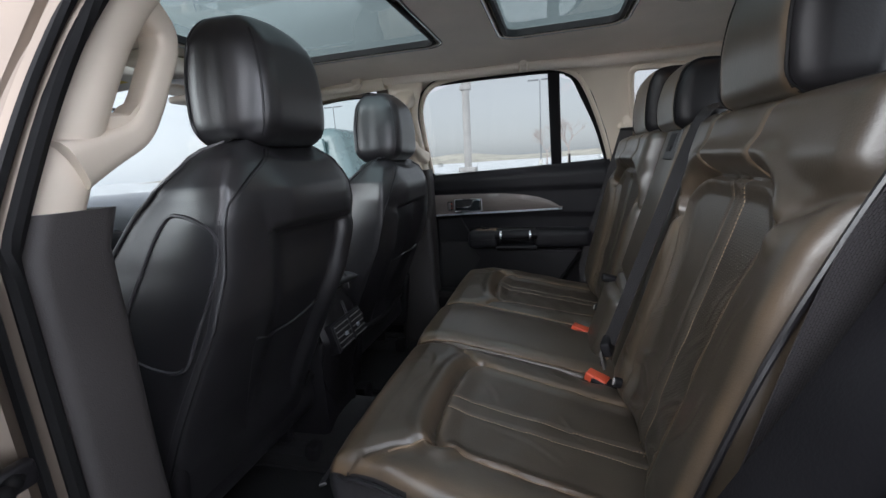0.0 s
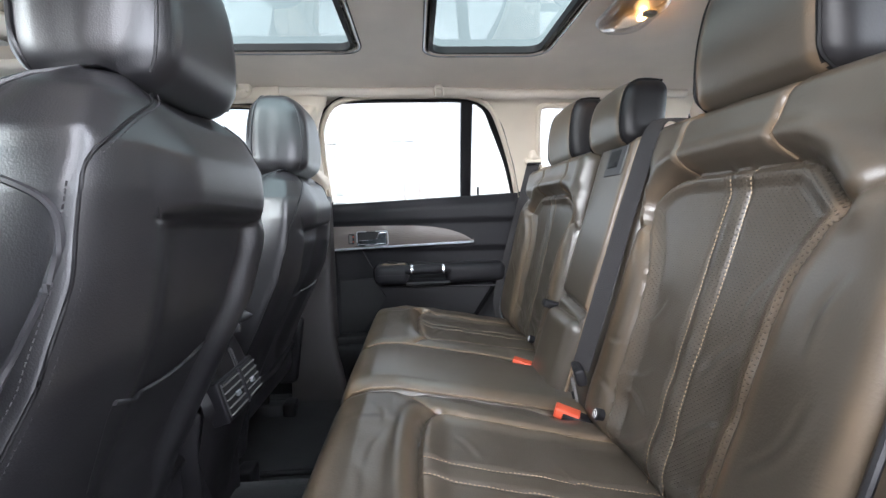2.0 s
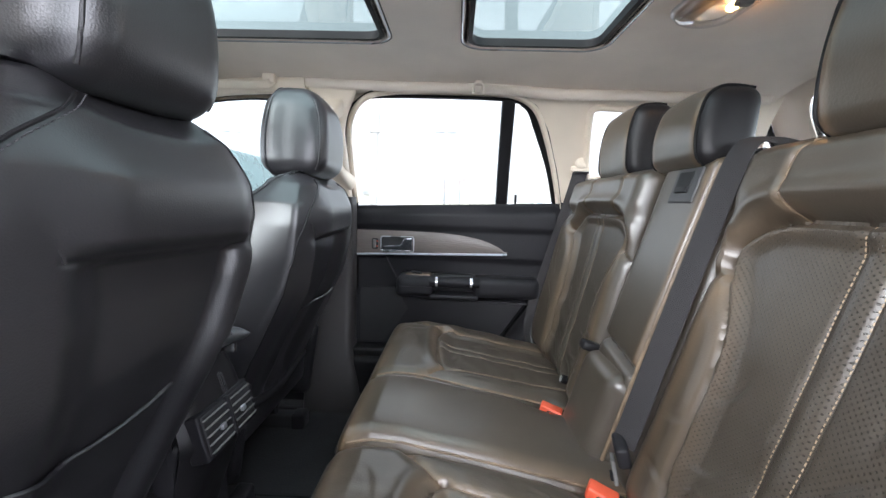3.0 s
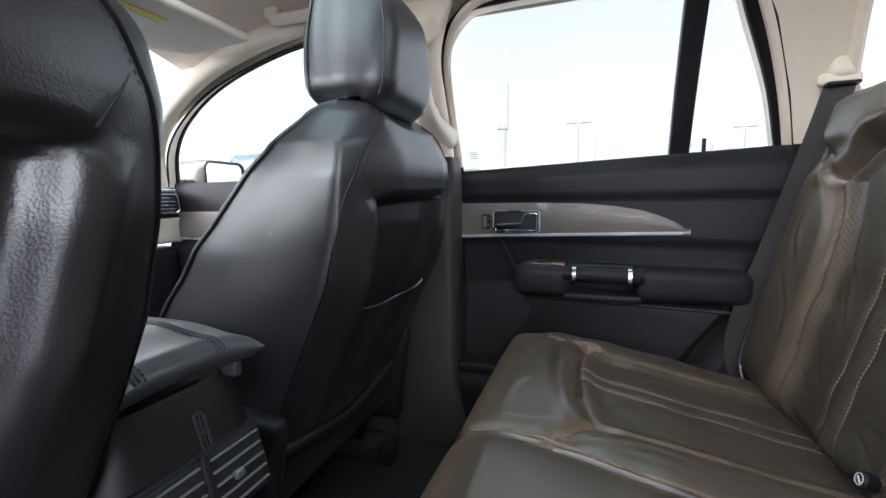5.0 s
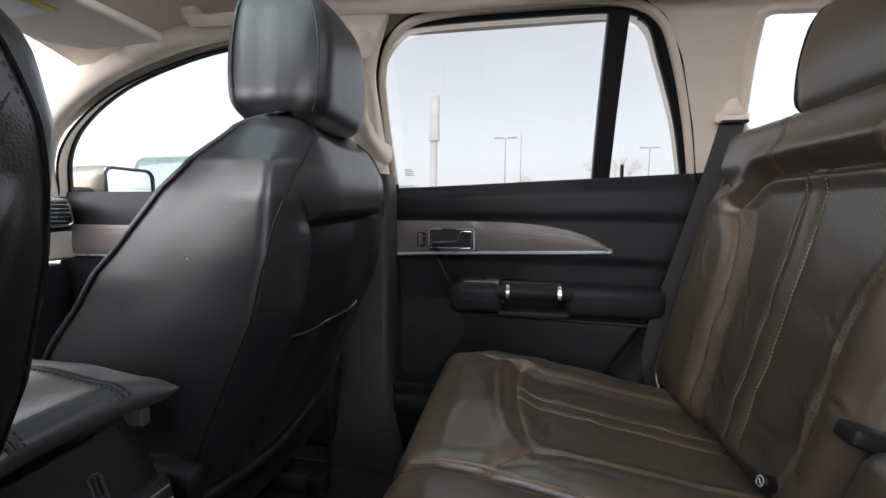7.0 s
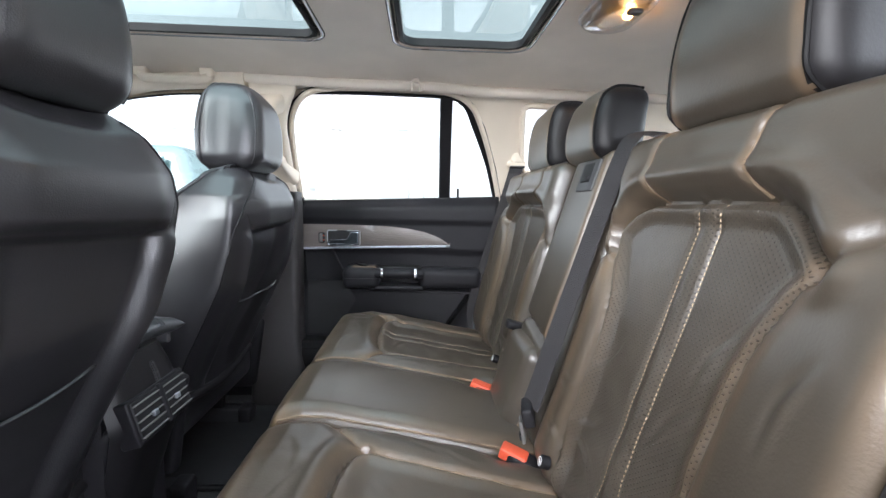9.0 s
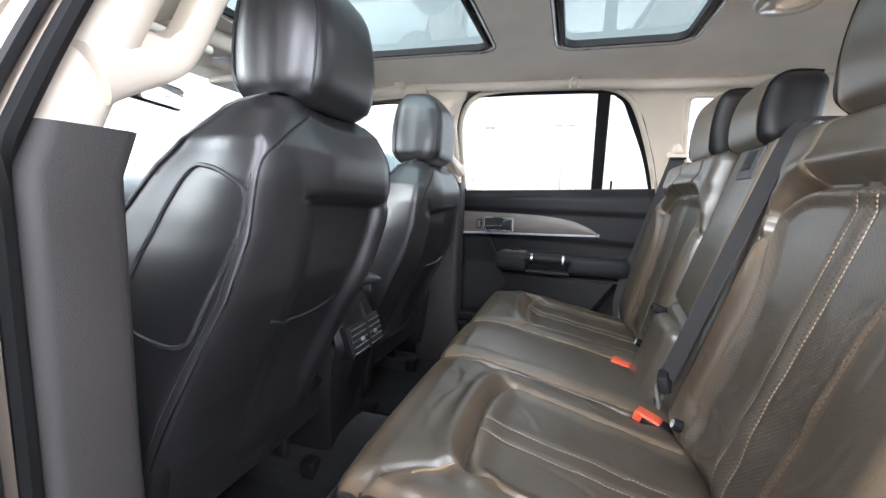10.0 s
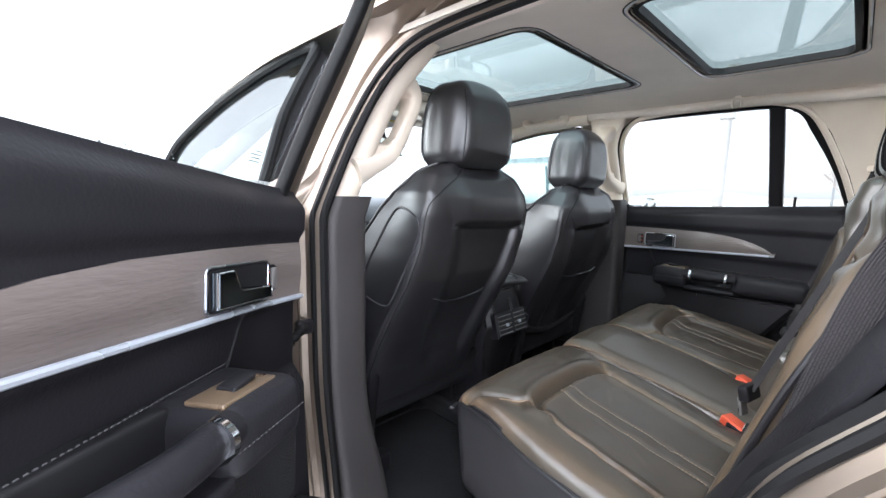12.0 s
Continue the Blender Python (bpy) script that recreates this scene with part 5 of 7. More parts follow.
rear_headrest(0.724, 0.345, 1.290, 0.225, 0.185)


# ---- front seats, seen from behind ----
def seat_rear(z):
    return np.interp(z, [0.66, 0.75, 0.85, 0.94, 1.02, 1.10, 1.18, 1.22, 1.27, 1.305], [-0.205, -0.175, -0.130, -0.084, -0.044, -0.022, -0.012, -0.012, -0.024, -0.060])


def seat_depth(z):
    return np.interp(z, [0.66, 0.80, 0.97, 1.07, 1.19, 1.24, 1.285, 1.305], [0.36, 0.37, 0.352, 0.316, 0.228, 0.168, 0.105, 0.030])


def seat_half_rear(z):
    return np.interp(z, [0.66, 0.75, 0.90, 1.10, 1.18, 1.23, 1.275, 1.295, 1.305], [0.175, 0.188, 0.202, 0.207, 0.205, 0.194, 0.160, 0.132, 0.108])


def seat_half_front(z):
    return np.interp(z, [0.66, 0.75, 0.90, 1.06, 1.18, 1.23, 1.275, 1.295, 1.305], [0.172, 0.188, 0.205, 0.201, 0.190, 0.184, 0.157, 0.132, 0.110])


def seat_flare(z):
    """How much wider a seat back is on its door side."""
    return np.interp(z, [0.66, 0.74, 0.85, 0.93, 1.04, 1.10, 1.18, 1.215], [0.072, 0.068, 0.056, 0.044, 0.026, 0.013, 0.006, 0.0])


def flank(z, t, outer):
    """A point on a seat back's flank, t from its rear corner forwards: x and half width."""
    rear, dep, wr, wf = seat_rear(z), seat_depth(z), seat_half_rear(z), seat_half_front(z)
    x0 = 0.022 if outer else 0.036
    more = seat_flare(z) * (1 - 0.5 * t) if outer else 0.0
    return rear - x0 - (dep - x0 - 0.025) * t, wr + (wf - wr) * math.sin(t * math.pi / 2) + 0.010 * math.sin(math.pi * t) + more


def pad_lift(u, z):
    """How far the upper pad of a seat back stands out, above its curved lower seam."""
    brow = np.interp(u, [-0.20, -0.165, -0.130, 0.0, 0.146, 0.176, 0.205], [1.262, 1.228, 1.152, 1.147, 1.142, 1.192, 1.255])
    return 0.016 * step(z - brow, -0.002, 0.018) * step(z, 1.285, 1.195) * step(np.abs(u - 0.008), 0.165, 0.085)


def front_seat(yc, s, lift, ahead):
    """s: the side on which the door lies. lift: how far the back is raised."""
    seat = thing("front_seat", (-0.35, yc, 0.45), "black leather front seat with map pocket and headrest", "car seat", "front seats")
    zs = np.r_[np.linspace(0.66, 1.128, 56), np.linspace(1.132, 1.172, 21), np.linspace(1.178, 1.20, 4), np.linspace(1.206, 1.305, 22)]
    rings = []
    for z in zs:
        rear = seat_rear(z)
        dep = seat_depth(z)
        wr = seat_half_rear(z)
        wf = seat_half_front(z)
        flare = seat_flare(z)
        side_t = np.linspace(0, 1, 14)[1:-1]
        # rear face, bowed; flank; front face; other flank
        ptsl = []
        for q in np.linspace(-1, 1, 81):
            outer = q * s > 0
            ptsl.append((rear - (0.016 if outer else 0.030) * abs(q) ** (10 if outer else 6) - 0.004 * q * q, q * (wr + (flare if outer else 0.0))))
        for t in side_t:
            a, b = flank(z, t, s > 0)
            ptsl.append((a, b))
        for q in np.linspace(1, -1, 15):
            ptsl.append((rear - dep + 0.028 * (1 - abs(q) ** 3) * step(z, 1.25, 1.15) + 0.012 * abs(q) ** 6, q * (wf + (0.5 * flare if q * s > 0 else 0.0))))
        for t in side_t[::-1]:
            a, b = flank(z, t, s < 0)
            ptsl.append((a, -b))
        q = np.array(ptsl)
        rings.append(np.c_[q[:, 0], q[:, 1] + yc, np.full(len(q), z)])
    g = loft(rings)
    v = g[0]
    # rear relief: pocket panel set in below an overhanging upper pad
    dy, z = (v[:, 1] - yc), v[:, 2]
    mid = seat_rear(z)
    back = step(v[:, 0] - mid, -0.030, -0.012)
    u = -s * dy
    right = np.interp(z, [0.70, 0.80, 0.98, 1.10, 1.15], [0.092, 0.104, 0.120, 0.140, 0.150])
    left = np.interp(z, [0.70, 0.95, 1.15], [-0.105, -0.125, -0.138])
    brow = np.interp(u, [-0.20, -0.165, -0.130, 0.0, 0.146, 0.176, 0.205], [1.262, 1.228, 1.152, 1.147, 1.142, 1.192, 1.255])
    hollow = step(right - u, 0.0, 0.026) * step(u - left, 0.0, 0.075) * step(brow - z, -0.006, 0.010) * step(z, 0.70, 0.80)
    v[:, 0] -= back * 0.024 * hollow
    # the rounded ridge beside the hollow
    v[:, 0] += back * 0.008 * np.exp(-(((u - right - 0.016) / 0.014) ** 2)) * step(z, 1.150, 1.12) * step(z, 0.70, 0.82)
    crease = line_gap(np.stack([u, z], 1), [(-0.130, 1.152), (0.0, 1.147), (0.146, 1.142), (0.176, 1.192), (0.190, 1.225)])
    v[:, 0] += back * (pad_lift(u, z) + dent(crease, 0.005, 0.0035) * step(np.abs(u - 0.01), 0.17, 0.11))
    v[:, 1] += -s * 0.007 * step(z, 1.06, 1.21) * step(z, 1.285, 1.21) * step(u, 0.10, 0.19) * step(v[:, 0] - mid, -0.130, -0.025)
    # dip for the headrest at the top
    v[:, 2] -= 0.016 * step(z, 1.25, 1.30) * np.exp(-((dy / 0.075) ** 4))
    shell = part("backrest", g, M_BLACK, seat, "black leather seat back", sharp=75)
    # seams at the rear corners, with stitching
    for q in (-1, 1):
        zz = np.linspace(0.74, 1.286, 90)
        if q == s:
            ctl = smooth_path([(0.74, 0.252), (0.85, 0.249), (0.93, 0.243), (0.99, 0.235), (1.04, 0.2275), (1.10, 0.216), (1.15, 0.2115), (1.187, 0.206), (1.215, 0.189), (1.242, 0.155), (1.259, 0.128), (1.286, 0.084)], 80)
        else:
            ctl = smooth_path([(0.74, 0.186), (0.90, 0.200), (1.06, 0.206), (1.10, 0.204), (1.15, 0.196), (1.21, 0.170), (1.25, 0.136), (1.29, 0.090)], 80)
        off = np.interp(zz, ctl[:, 0], ctl[:, 1])
        whole = seat_half_rear(zz) + (seat_flare(zz) if q == s else 0)
        k = np.minimum(off / whole, 1.0)
        over = pad_lift(-s * q * off, zz)
        inner_side = (0.007 * step(zz, 1.06, 1.21) * step(zz, 1.285, 1.21) * step(off, 0.10, 0.19)) if q == -s else 0 * zz
        fall = 0.016 * k**10 if q == s else 0.030 * k**6
        line = np.c_[seat_rear(zz) - fall - 0.004 * k**2 + over + 0.0022, yc + q * (off + inner_side), zz]
        part("seam", tube(line - (0.0016, 0, 0), 0.0017, 6), M_GUSSET, shell)
        part("stitching", stitches(line + (0.0006, -q * 0.007, 0), (0.9, q * 0.3, 0)), M_THREAD_D, shell, "grey stitching")
        if q == s:
            zf = zz[zz < 1.185]
            row = np.array([flank(a, 0.022, True) for a in zf])
            part("stitching", stitches(np.c_[row[:, 0], yc + q * (row[:, 1] + 0.0008), zf], (0.3, q, 0)), M_THREAD_D, shell, "grey stitching")
        # short seam running in from the shoulder
        zb = np.linspace(1.228, 1.152, 16)
        ob_ = np.interp(zb, [1.152, 1.19, 1.228], [0.128, 0.146, 0.164] if q == s else [0.150, 0.175, 0.188])
        k = ob_ / seat_half_rear(zb)
        b = np.c_[seat_rear(zb) - 0.030 * k**6 - 0.004 * k**2 + pad_lift(-s * q * ob_, zb) + 0.0006, yc + q * ob_, zb]
        part("shoulder_seam", tube(b, 0.0018, 6), M_SIDE, shell)
        # front edge piping
        zz = np.linspace(0.72, 1.30, 50)
        wf = seat_half_front(zz)
        rear = seat_rear(zz)
        dep = seat_depth(zz)
        part("piping", tube(np.c_[rear - dep + 0.022, yc + q * (wf + 0.0025 + (0.5 * seat_flare(zz) if q == s else 0)), zz], 0.0035, 8), M_BLACK, shell)
    # map pocket: a slack panel with a curved, sagging mouth
    mouth = smooth_path([(-0.150, 0.966), (-0.09, 0.946), (-0.02, 0.940), (0.05, 0.946), (0.104, 0.956)], 30)
    gy, gt = np.linspace(-1, 1, 26), np.linspace(0, 1, 14)
    gg = np.zeros((26, 14, 3))
    for i, a in enumerate(gy):
        topz = np.interp(-0.023 + a * 0.127, mouth[:, 0], mouth[:, 1])
        for j, t in enumerate(gt):
            zz = 0.735 + (topz - 0.735) * t
            lo_, hi_ = np.interp(zz, [0.735, 0.95], [-0.085, -0.140]), np.interp(zz, [0.735, 0.80, 0.95], [0.080, 0.090, 0.104])
            uu = (lo_ + hi_) / 2 + a * (hi_ - lo_) / 2
            dip = 0.026 * float(step(uu - np.interp(zz, [0.70, 0.95, 1.15], [-0.105, -0.125, -0.138]), 0.0, 0.075)) * float(step(zz, 0.70, 0.80))
            gg[i, j] = (seat_rear(zz) - dip - 0.004 * (uu / 0.2) ** 2 + 0.001 + 0.007 * (1 - abs(a) ** 2.5) * (0.3 + 0.7 * t), yc - s * uu, zz)
    if s > 0:
        gg = gg[::-1]
    pk = part("map_pocket", sheet(gg, 0.003), M_BLACK, shell, "slack leather map pocket")
    part("pocket_hem", tube(gg[:, -1] + (0.001, 0, 0.001), 0.0030, 6), M_BLACK, pk)
    # panel on the outer flank
    if s:
        ol = smooth_path([(-0.140, 1.187), (-0.105, 1.191), (-0.068, 1.178), (-0.048, 1.162), (-0.042, 1.140), (-0.047, 1.118), (-0.064, 1.072), (-0.091, 1.012), (-0.110, 0.970), (-0.128, 0.955), (-0.160, 0.954), (-0.209, 0.965), (-0.240, 0.985), (-0.222, 1.050), (-0.182, 1.132)], 100, True)
        pts = []
        for xq, z in ol:
            rear, dep = seat_rear(z), seat_depth(z)
            t = min(1.0, max(0.0, (rear - 0.022 - xq) / (dep - 0.047)))
            a, b = flank(z, t, True)
            pts.append((a, yc + s * (b + 0.0015), z))
        # the raised edge's highlight is put into its paler colour
        part("flank_panel_edge", tube(np.array(pts), 0.0032, 6, True), M_EDGE_HIGHLIGHT, shell, "raised edge of the side panel, paler as a highlight")
    # headrest: wide in front, narrower behind, with two upright seams
    v, f = rbox((-0.075, -0.122, 0.0), (0.075, 0.122, 0.222), 0.046, (12, 22, 22), 6)

    def pad(p):
        p = np.array(p, float)
        t = p[:, 2] / 0.222
        k = p[:, 0] / 0.075
        y = p[:, 1] * (1.0 - 0.15 * t**2) * (1.01 - 0.15 * step(k, -0.6, 1.0))
        x = p[:, 0] * (1 - 0.20 * t**2) + 0.004 * t + 0.010 * np.sin(np.pi * np.clip(t, 0, 1)) * np.sign(p[:, 0])
        z = p[:, 2] - 0.014 * (p[:, 1] / 0.122) ** 2 * t - 0.012 * step(k, 0.2, 1.0) * step(t, 0.5, 1.0)
        return np.stack([x, y, z], 1)

    loc = np.array([-0.098, yc - s * 0.006, 1.292])
    hr = part("headrest", (pad(v) + loc, f), M_BLACK, seat, "black leather headrest")
    for q in (-1, 1):
        zz = np.linspace(0.018, 0.205, 40)
        e = 0.0146 * (np.clip(np.abs(zz - 0.114) - 0.064, 0, 1) / 0.05) ** 2
        line = pad(np.c_[0.0612 - e, np.full(40, q * 0.1082) - q * e, zz])
        part("seam", tube(line + loc, 0.0022, 6), M_SIDE, hr)
        part("stitching", stitches(line + loc + (0.001, -q * 0.005, 0), (0.8, q * 0.5, 0)), M_THREAD_D, hr)
        part("post", tube([(-0.100, yc + q * 0.058, 1.24), (-0.098, yc + q * 0.058, 1.31)], 0.006, 12), M_CHROME, hr, "chrome headrest post")
        part("post_guide", rbox((-0.116, yc + q * 0.058 - 0.016, 1.276), (-0.080, yc + q * 0.058 + 0.016, 1.291), 0.005), M_PLASTIC, hr)
    rim = even(np.concatenate([np.asarray(rrect(0.240, 0.218, 0.050, 8)), np.asarray(rrect(0.240, 0.218, 0.050, 8))[:1]]), 90, True)
    part("piping", tube(pad(np.c_[np.full(90, -0.048), rim[:, 0], rim[:, 1] + 0.111]) + loc, 0.0026, 6, True), M_BLACK, hr, "piped front edge of the headrest")
    # cushion, lower back bar, hinge covers, rails
    v, f = rbox((-0.78, yc - 0.25, 0.60), (-0.22, yc + 0.25, 0.775), 0.045, (10, 10, 3), 4)
    v[:, 2] += 0.025 * (np.abs(v[:, 1] - yc) / 0.25) ** 3 * step(v[:, 2], 0.65, 0.77)
    part("cushion", (v, f), M_BLACK, seat)
    part("rear_bar", tube(smooth_path([(-0.220, yc - 0.20, 0.715), (-0.212, yc, 0.690), (-0.220, yc + 0.20, 0.715)], 20), 0.013, 10), M_GUSSET, seat)
    for q in (-1, 1):
        v, f = rbox((-0.30, yc + q * 0.232 - 0.020, 0.56), (-0.19, yc + q * 0.232 + 0.020, 0.80), 0.018, (2, 1, 4))
        v[:, 0] += (v[:, 2] - 0.70) * 0.15
        part("hinge_cover", (v, f), M_PLASTIC, seat)
        part("rail", rbox((-0.80, yc + q * 0.19 - 0.022, 0.45), (-0.235, yc + q * 0.19 + 0.022, 0.505), 0.006), M_DARKSTEEL, seat, "dark steel seat rail")
        part("rail_cap", rbox((-0.25, yc + q * 0.19 - 0.028, 0.445), (-0.205, yc + q * 0.19 + 0.028, 0.512), 0.010), M_PLASTIC, seat)
        part("leg", rbox((-0.62, yc + q * 0.19 - 0.012, 0.50), (-0.30, yc + q * 0.19 + 0.012, 0.62), 0.008), M_PLASTIC, seat)
    for child in seat.children:
        if child.name.split(".")[0] in ("backrest", "headrest"):
            child.location.z += lift
            child.location.x -= ahead
    return seat


front_seat(-0.345, -1, 0.012, 0.0)
front_seat(0.345, 1, -0.020, 0.034)

# ---- rear doors: built closed, then swung on the hinge ----
WINDOW = [(-0.126, 1.186), (-0.121, 1.30), (-0.111, 1.43), (-0.090, 1.503), (-0.038, 1.542), (0.05, 1.550), (0.25, 1.551), (0.43, 1.547), (0.490, 1.526), (0.528, 1.463), (0.587, 1.345), (0.630, 1.220)]


def rear_edge(z):
    return np.interp(z, [0.42, 0.62, 0.74, 0.87, 1.0, 1.12, 1.22], [0.345, 0.385, 0.455, 0.545, 0.605, 0.640, 0.640])


def lining_y(x, z):
    """Inner face of the door lining."""
    base = 0.762 - 0.11 * np.maximum(x, 0) - 0.02 * step(z, 0.9, 0.55)
    pad = -0.010 * step(z, 1.115, 1.135) * step(z, 1.20, 1.165) + 0.012 * step(z, 1.165, 1.20)
    insert = 0.010 * step(z, 1.025, 1.005) * step(z, 0.880, 0.90)
    low = -0.012 * step(z, 0.885, 0.86)
    return base + pad + insert + low


def rear_door(side, swing, lift, label):
    """lift: how far the open door rises on its slanted hinges."""
    hinge = (-0.168, side * 0.940, 0.60)
    door = thing("rear_door", hinge, label, "car door", "rear doors")

    def on(p):
        p = np.asarray(p, float)
        return p * (1, side, 1)

    def add(name, geo, mat, parent=door, lab="", **kw):
        v, f = geo
        return part(name, fixed((on(v), f)), mat, parent, lab, **kw)

    # lining
    zs = np.r_[np.linspace(0.45, 0.86, 20), np.linspace(0.865, 1.04, 24), np.linspace(1.05, 1.20, 26)]
    us = np.linspace(0, 1, 40)
    U, Z = np.meshgrid(us, zs, indexing="ij")
    X = -0.125 + U * (rear_edge(Z) + 0.125)
    G = np.stack([X, lining_y(X, Z) + 0.02 * step(U, 0.97, 1.0), Z + 0.037 * step(Z, 1.12, 1.20) * np.maximum(X + 0.11, 0)], -1)
    g = sheet(G, 0.022)
    ctr = np.array([g[0][list(q)].mean(0) for q in g[1]])
    slant = 0.012 + (1.02 - ctr[:, 2]) * 0.54
    fm = np.where((ctr[:, 2] < 1.018) & (ctr[:, 0] < slant), 1, np.where(ctr[:, 2] < 0.862, 1, 0))
    lining = add("lining", g, [M_SOFT, M_PLASTIC], lab="black padded door lining", face_mat=fm)
    zz = np.linspace(1.015, 0.885, 20)
    xx = 0.012 + (1.02 - zz) * 0.54
    add("insert_seam", tube(np.c_[xx, lining_y(xx, zz) - 0.001, zz], 0.0025, 6), M_PLASTIC, lining)
    xx = np.linspace(0.15, 0.57, 20)
    add("lower_ledge", tube(np.c_[xx, lining_y(xx, np.full(20, 0.862)) - 0.003, np.full(20, 0.868)], 0.005, 6), M_PLASTIC, lining)
    # wood strip with its bright bead
    xs = np.r_[np.linspace(-0.115, 0.26, 22), np.linspace(0.275, 0.459, 22)]
    bot = 1.022 + (xs + 0.112) * 0.037
    top = np.interp(xs, [-0.115, 0.10, 0.22, 0.30, 0.36, 0.40, 0.43, 0.459], [1.112, 1.112, 1.110, 1.103, 1.092, 1.079, 1.065, 1.0445])
    tt = np.linspace(0, 1, 9)
    G = np.stack([np.stack([xs, lining_y(xs, np.full(44, 1.07)) - 0.006 - 0.004 * math.sin(math.pi * t), bot + (top - bot) * t], 1) for t in tt], 1)
    add("wood_strip", sheet(G, 0.008), M_WOOD, lab="brushed grey-brown wood veneer strip")
    add("bright_bead", tube(np.c_[xs, lining_y(xs, np.full(44, 1.03)) - 0.011, bot - 0.002], 0.0042, 8), M_BEAD, lab="satin metal bead under the wood strip")
    # inner handle
    y0 = 0.742
    bez = np.asarray(rrect(0.121, 0.056, 0.008, 4)) + (0.062, 1.063)
    hd = add("handle_bezel", plate(bez, y0 + 0.008, y0 - 0.0025, 1, 0.002), M_PLASTIC, lab="black handle recess with a bright rim")
    add("bezel_rim", tube(np.c_[bez[:, 0], np.full(len(bez), y0 - 0.003), bez[:, 1]], 0.0017, 8, True), M_SATIN, hd)
    cup = np.asarray(rrect(0.112, 0.047, 0.006, 4)) + (0.062, 1.063)
    # flat black plate drawn in place of the shade within the handle cup
    add("handle_cup", plate(cup, y0 - 0.001, y0 - 0.0036, 1), M_RECESS_SHADE, hd)
    lev = np.array([(0.009, 1.0415), (0.117, 1.0415), (0.1175, 1.085), (0.090, 1.086), (0.086, 1.080), (0.078, 1.062), (0.072, 1.0585), (0.010, 1.0560)])
    v, f = plate(lev, y0 - 0.004, y0 - 0.016, 1, 0.003)
    add("handle", (v, f), M_DARKCHROME, hd, "chrome inner door handle, tinted dark for its reflections")
    ol = even(np.r_[lev, lev[:1]], 90, True)
    # added bright tube that draws the glint round the lever's outline
    add("handle_edge", tube(np.c_[ol[:, 0], np.full(90, y0 - 0.0150), ol[:, 1]], 0.0013, 6, True), M_CHROME, hd, "bright line for the glint along the handle's edge")
    lk = np.asarray(rrect(0.024, 0.040, 0.006, 3)) + (-0.022, 1.062)
    y1 = 0.756
    lock = add("lock_switch", plate(lk, y1, y1 - 0.008, 1, 0.001), M_PLASTIC)
    add("rocker", rbox((-0.030, y1 - 0.013, 1.046), (-0.018, y1 - 0.006, 1.078), 0.003), M_GREY, lock)
    for z in (1.053, 1.071):
        add("lock_mark", rbox((-0.016, y1 - 0.0088, z - 0.002), (-0.0125, y1 - 0.0078, z + 0.002), 0.0003), M_ORANGE, lock)
    # armrest: front block with switch plate, open cup, grab bar, rear block
    arm = add("armrest", join(rbox((0.072, 0.637, 0.888), (0.203, 0.755, 0.965), 0.024, (6, 4, 3), 4), rbox((0.345, 0.648, 0.888), (0.575, 0.735, 0.964), 0.024, (6, 4, 3), 4),
                              rbox((0.19, 0.645, 0.884), (0.36, 0.745, 0.900), 0.006, (4, 3, 1))), M_SOFT, lab="padded black armrest")
    # back of the open cup, its shade given as near-black colour
    add("cup_wall", rbox((0.195, 0.716, 0.895), (0.352, 0.745, 0.962), 0.006), M_RECESS_SHADE, arm)
    add("grab_bar", sweep(smooth_path([(0.190, 0.656, 0.944), (0.27, 0.646, 0.946), (0.36, 0.656, 0.946)], 20), circle(0.0195, 14), (0, 0, 1)), M_SOFT, arm, "padded leather grab bar")
    for x in (0.214, 0.333):
        add("ring", sweep([(x - 0.004, 0.649, 0.9445), (x + 0.004, 0.649, 0.9445)], circle(0.0215, 18), (0, 0, 1)), M_CHROME, arm, "chrome ring")
    add("arm_stitching", stitches(np.c_[np.linspace(0.085, 0.20, 20), np.full(20, 0.636), np.full(20, 0.928)], (0, -1, 0)), M_THREAD_D, arm)
    add("arm_stitching", stitches(np.c_[np.linspace(0.085, 0.57, 40), np.interp(np.linspace(0.085, 0.57, 40), [0.08, 0.57], [0.742, 0.690]), np.full(40, 0.9665)], (0, 0, 1)), M_THREAD_D, arm)
    sw = add("switch_plate", rbox((0.103, 0.660, 0.961), (0.192, 0.706, 0.9675), 0.003, (2, 2, 1)), M_BRONZE, arm, "brown metallic switch plate")
    v, f = rbox((0.122, 0.672, 0.967), (0.160, 0.696, 0.974), 0.003, (4, 2, 1))
    v[:, 2] += (v[:, 0] - 0.139) * -0.15
    add("window_switch", (v, f), M_PLASTIC, sw)
    # speaker grille and lower bin
    gr = np.array([(-0.075, 0.700), (-0.072, 0.890), (-0.060, 0.899), (0.045, 0.902), (0.062, 0.895), (0.115, 0.815), (0.155, 0.770), (0.150, 0.705), (0.14, 0.696), (-0.06, 0.694)])
    o = smooth_path(gr, 60, True)
    grille = add("speaker_grille", plate(o, 0.744, 0.736, 1, 0.002), M_GRILLE, lab="fine black mesh speaker grille")
    add("grille_rim", tube(np.c_[o[:, 0], np.full(60, 0.738), o[:, 1]], 0.003, 6, True), M_PLASTIC, grille)
    v, f = rbox((-0.11, 0.655, 0.47), (0.33, 0.745, 0.665), 0.03, (10, 3, 5), 4)
    v[:, 1] += 0.03 * step(v[:, 0], 0.1, 0.33)
    bn = add("door_bin", (v, f), M_PLASTIC, lab="moulded lower door bin")
    # solid black block for the shade in the bin's opening
    add("bin_mouth", rbox((-0.085, 0.670, 0.655), (0.20, 0.735, 0.690), 0.01), M_RECESS_SHADE, bn)
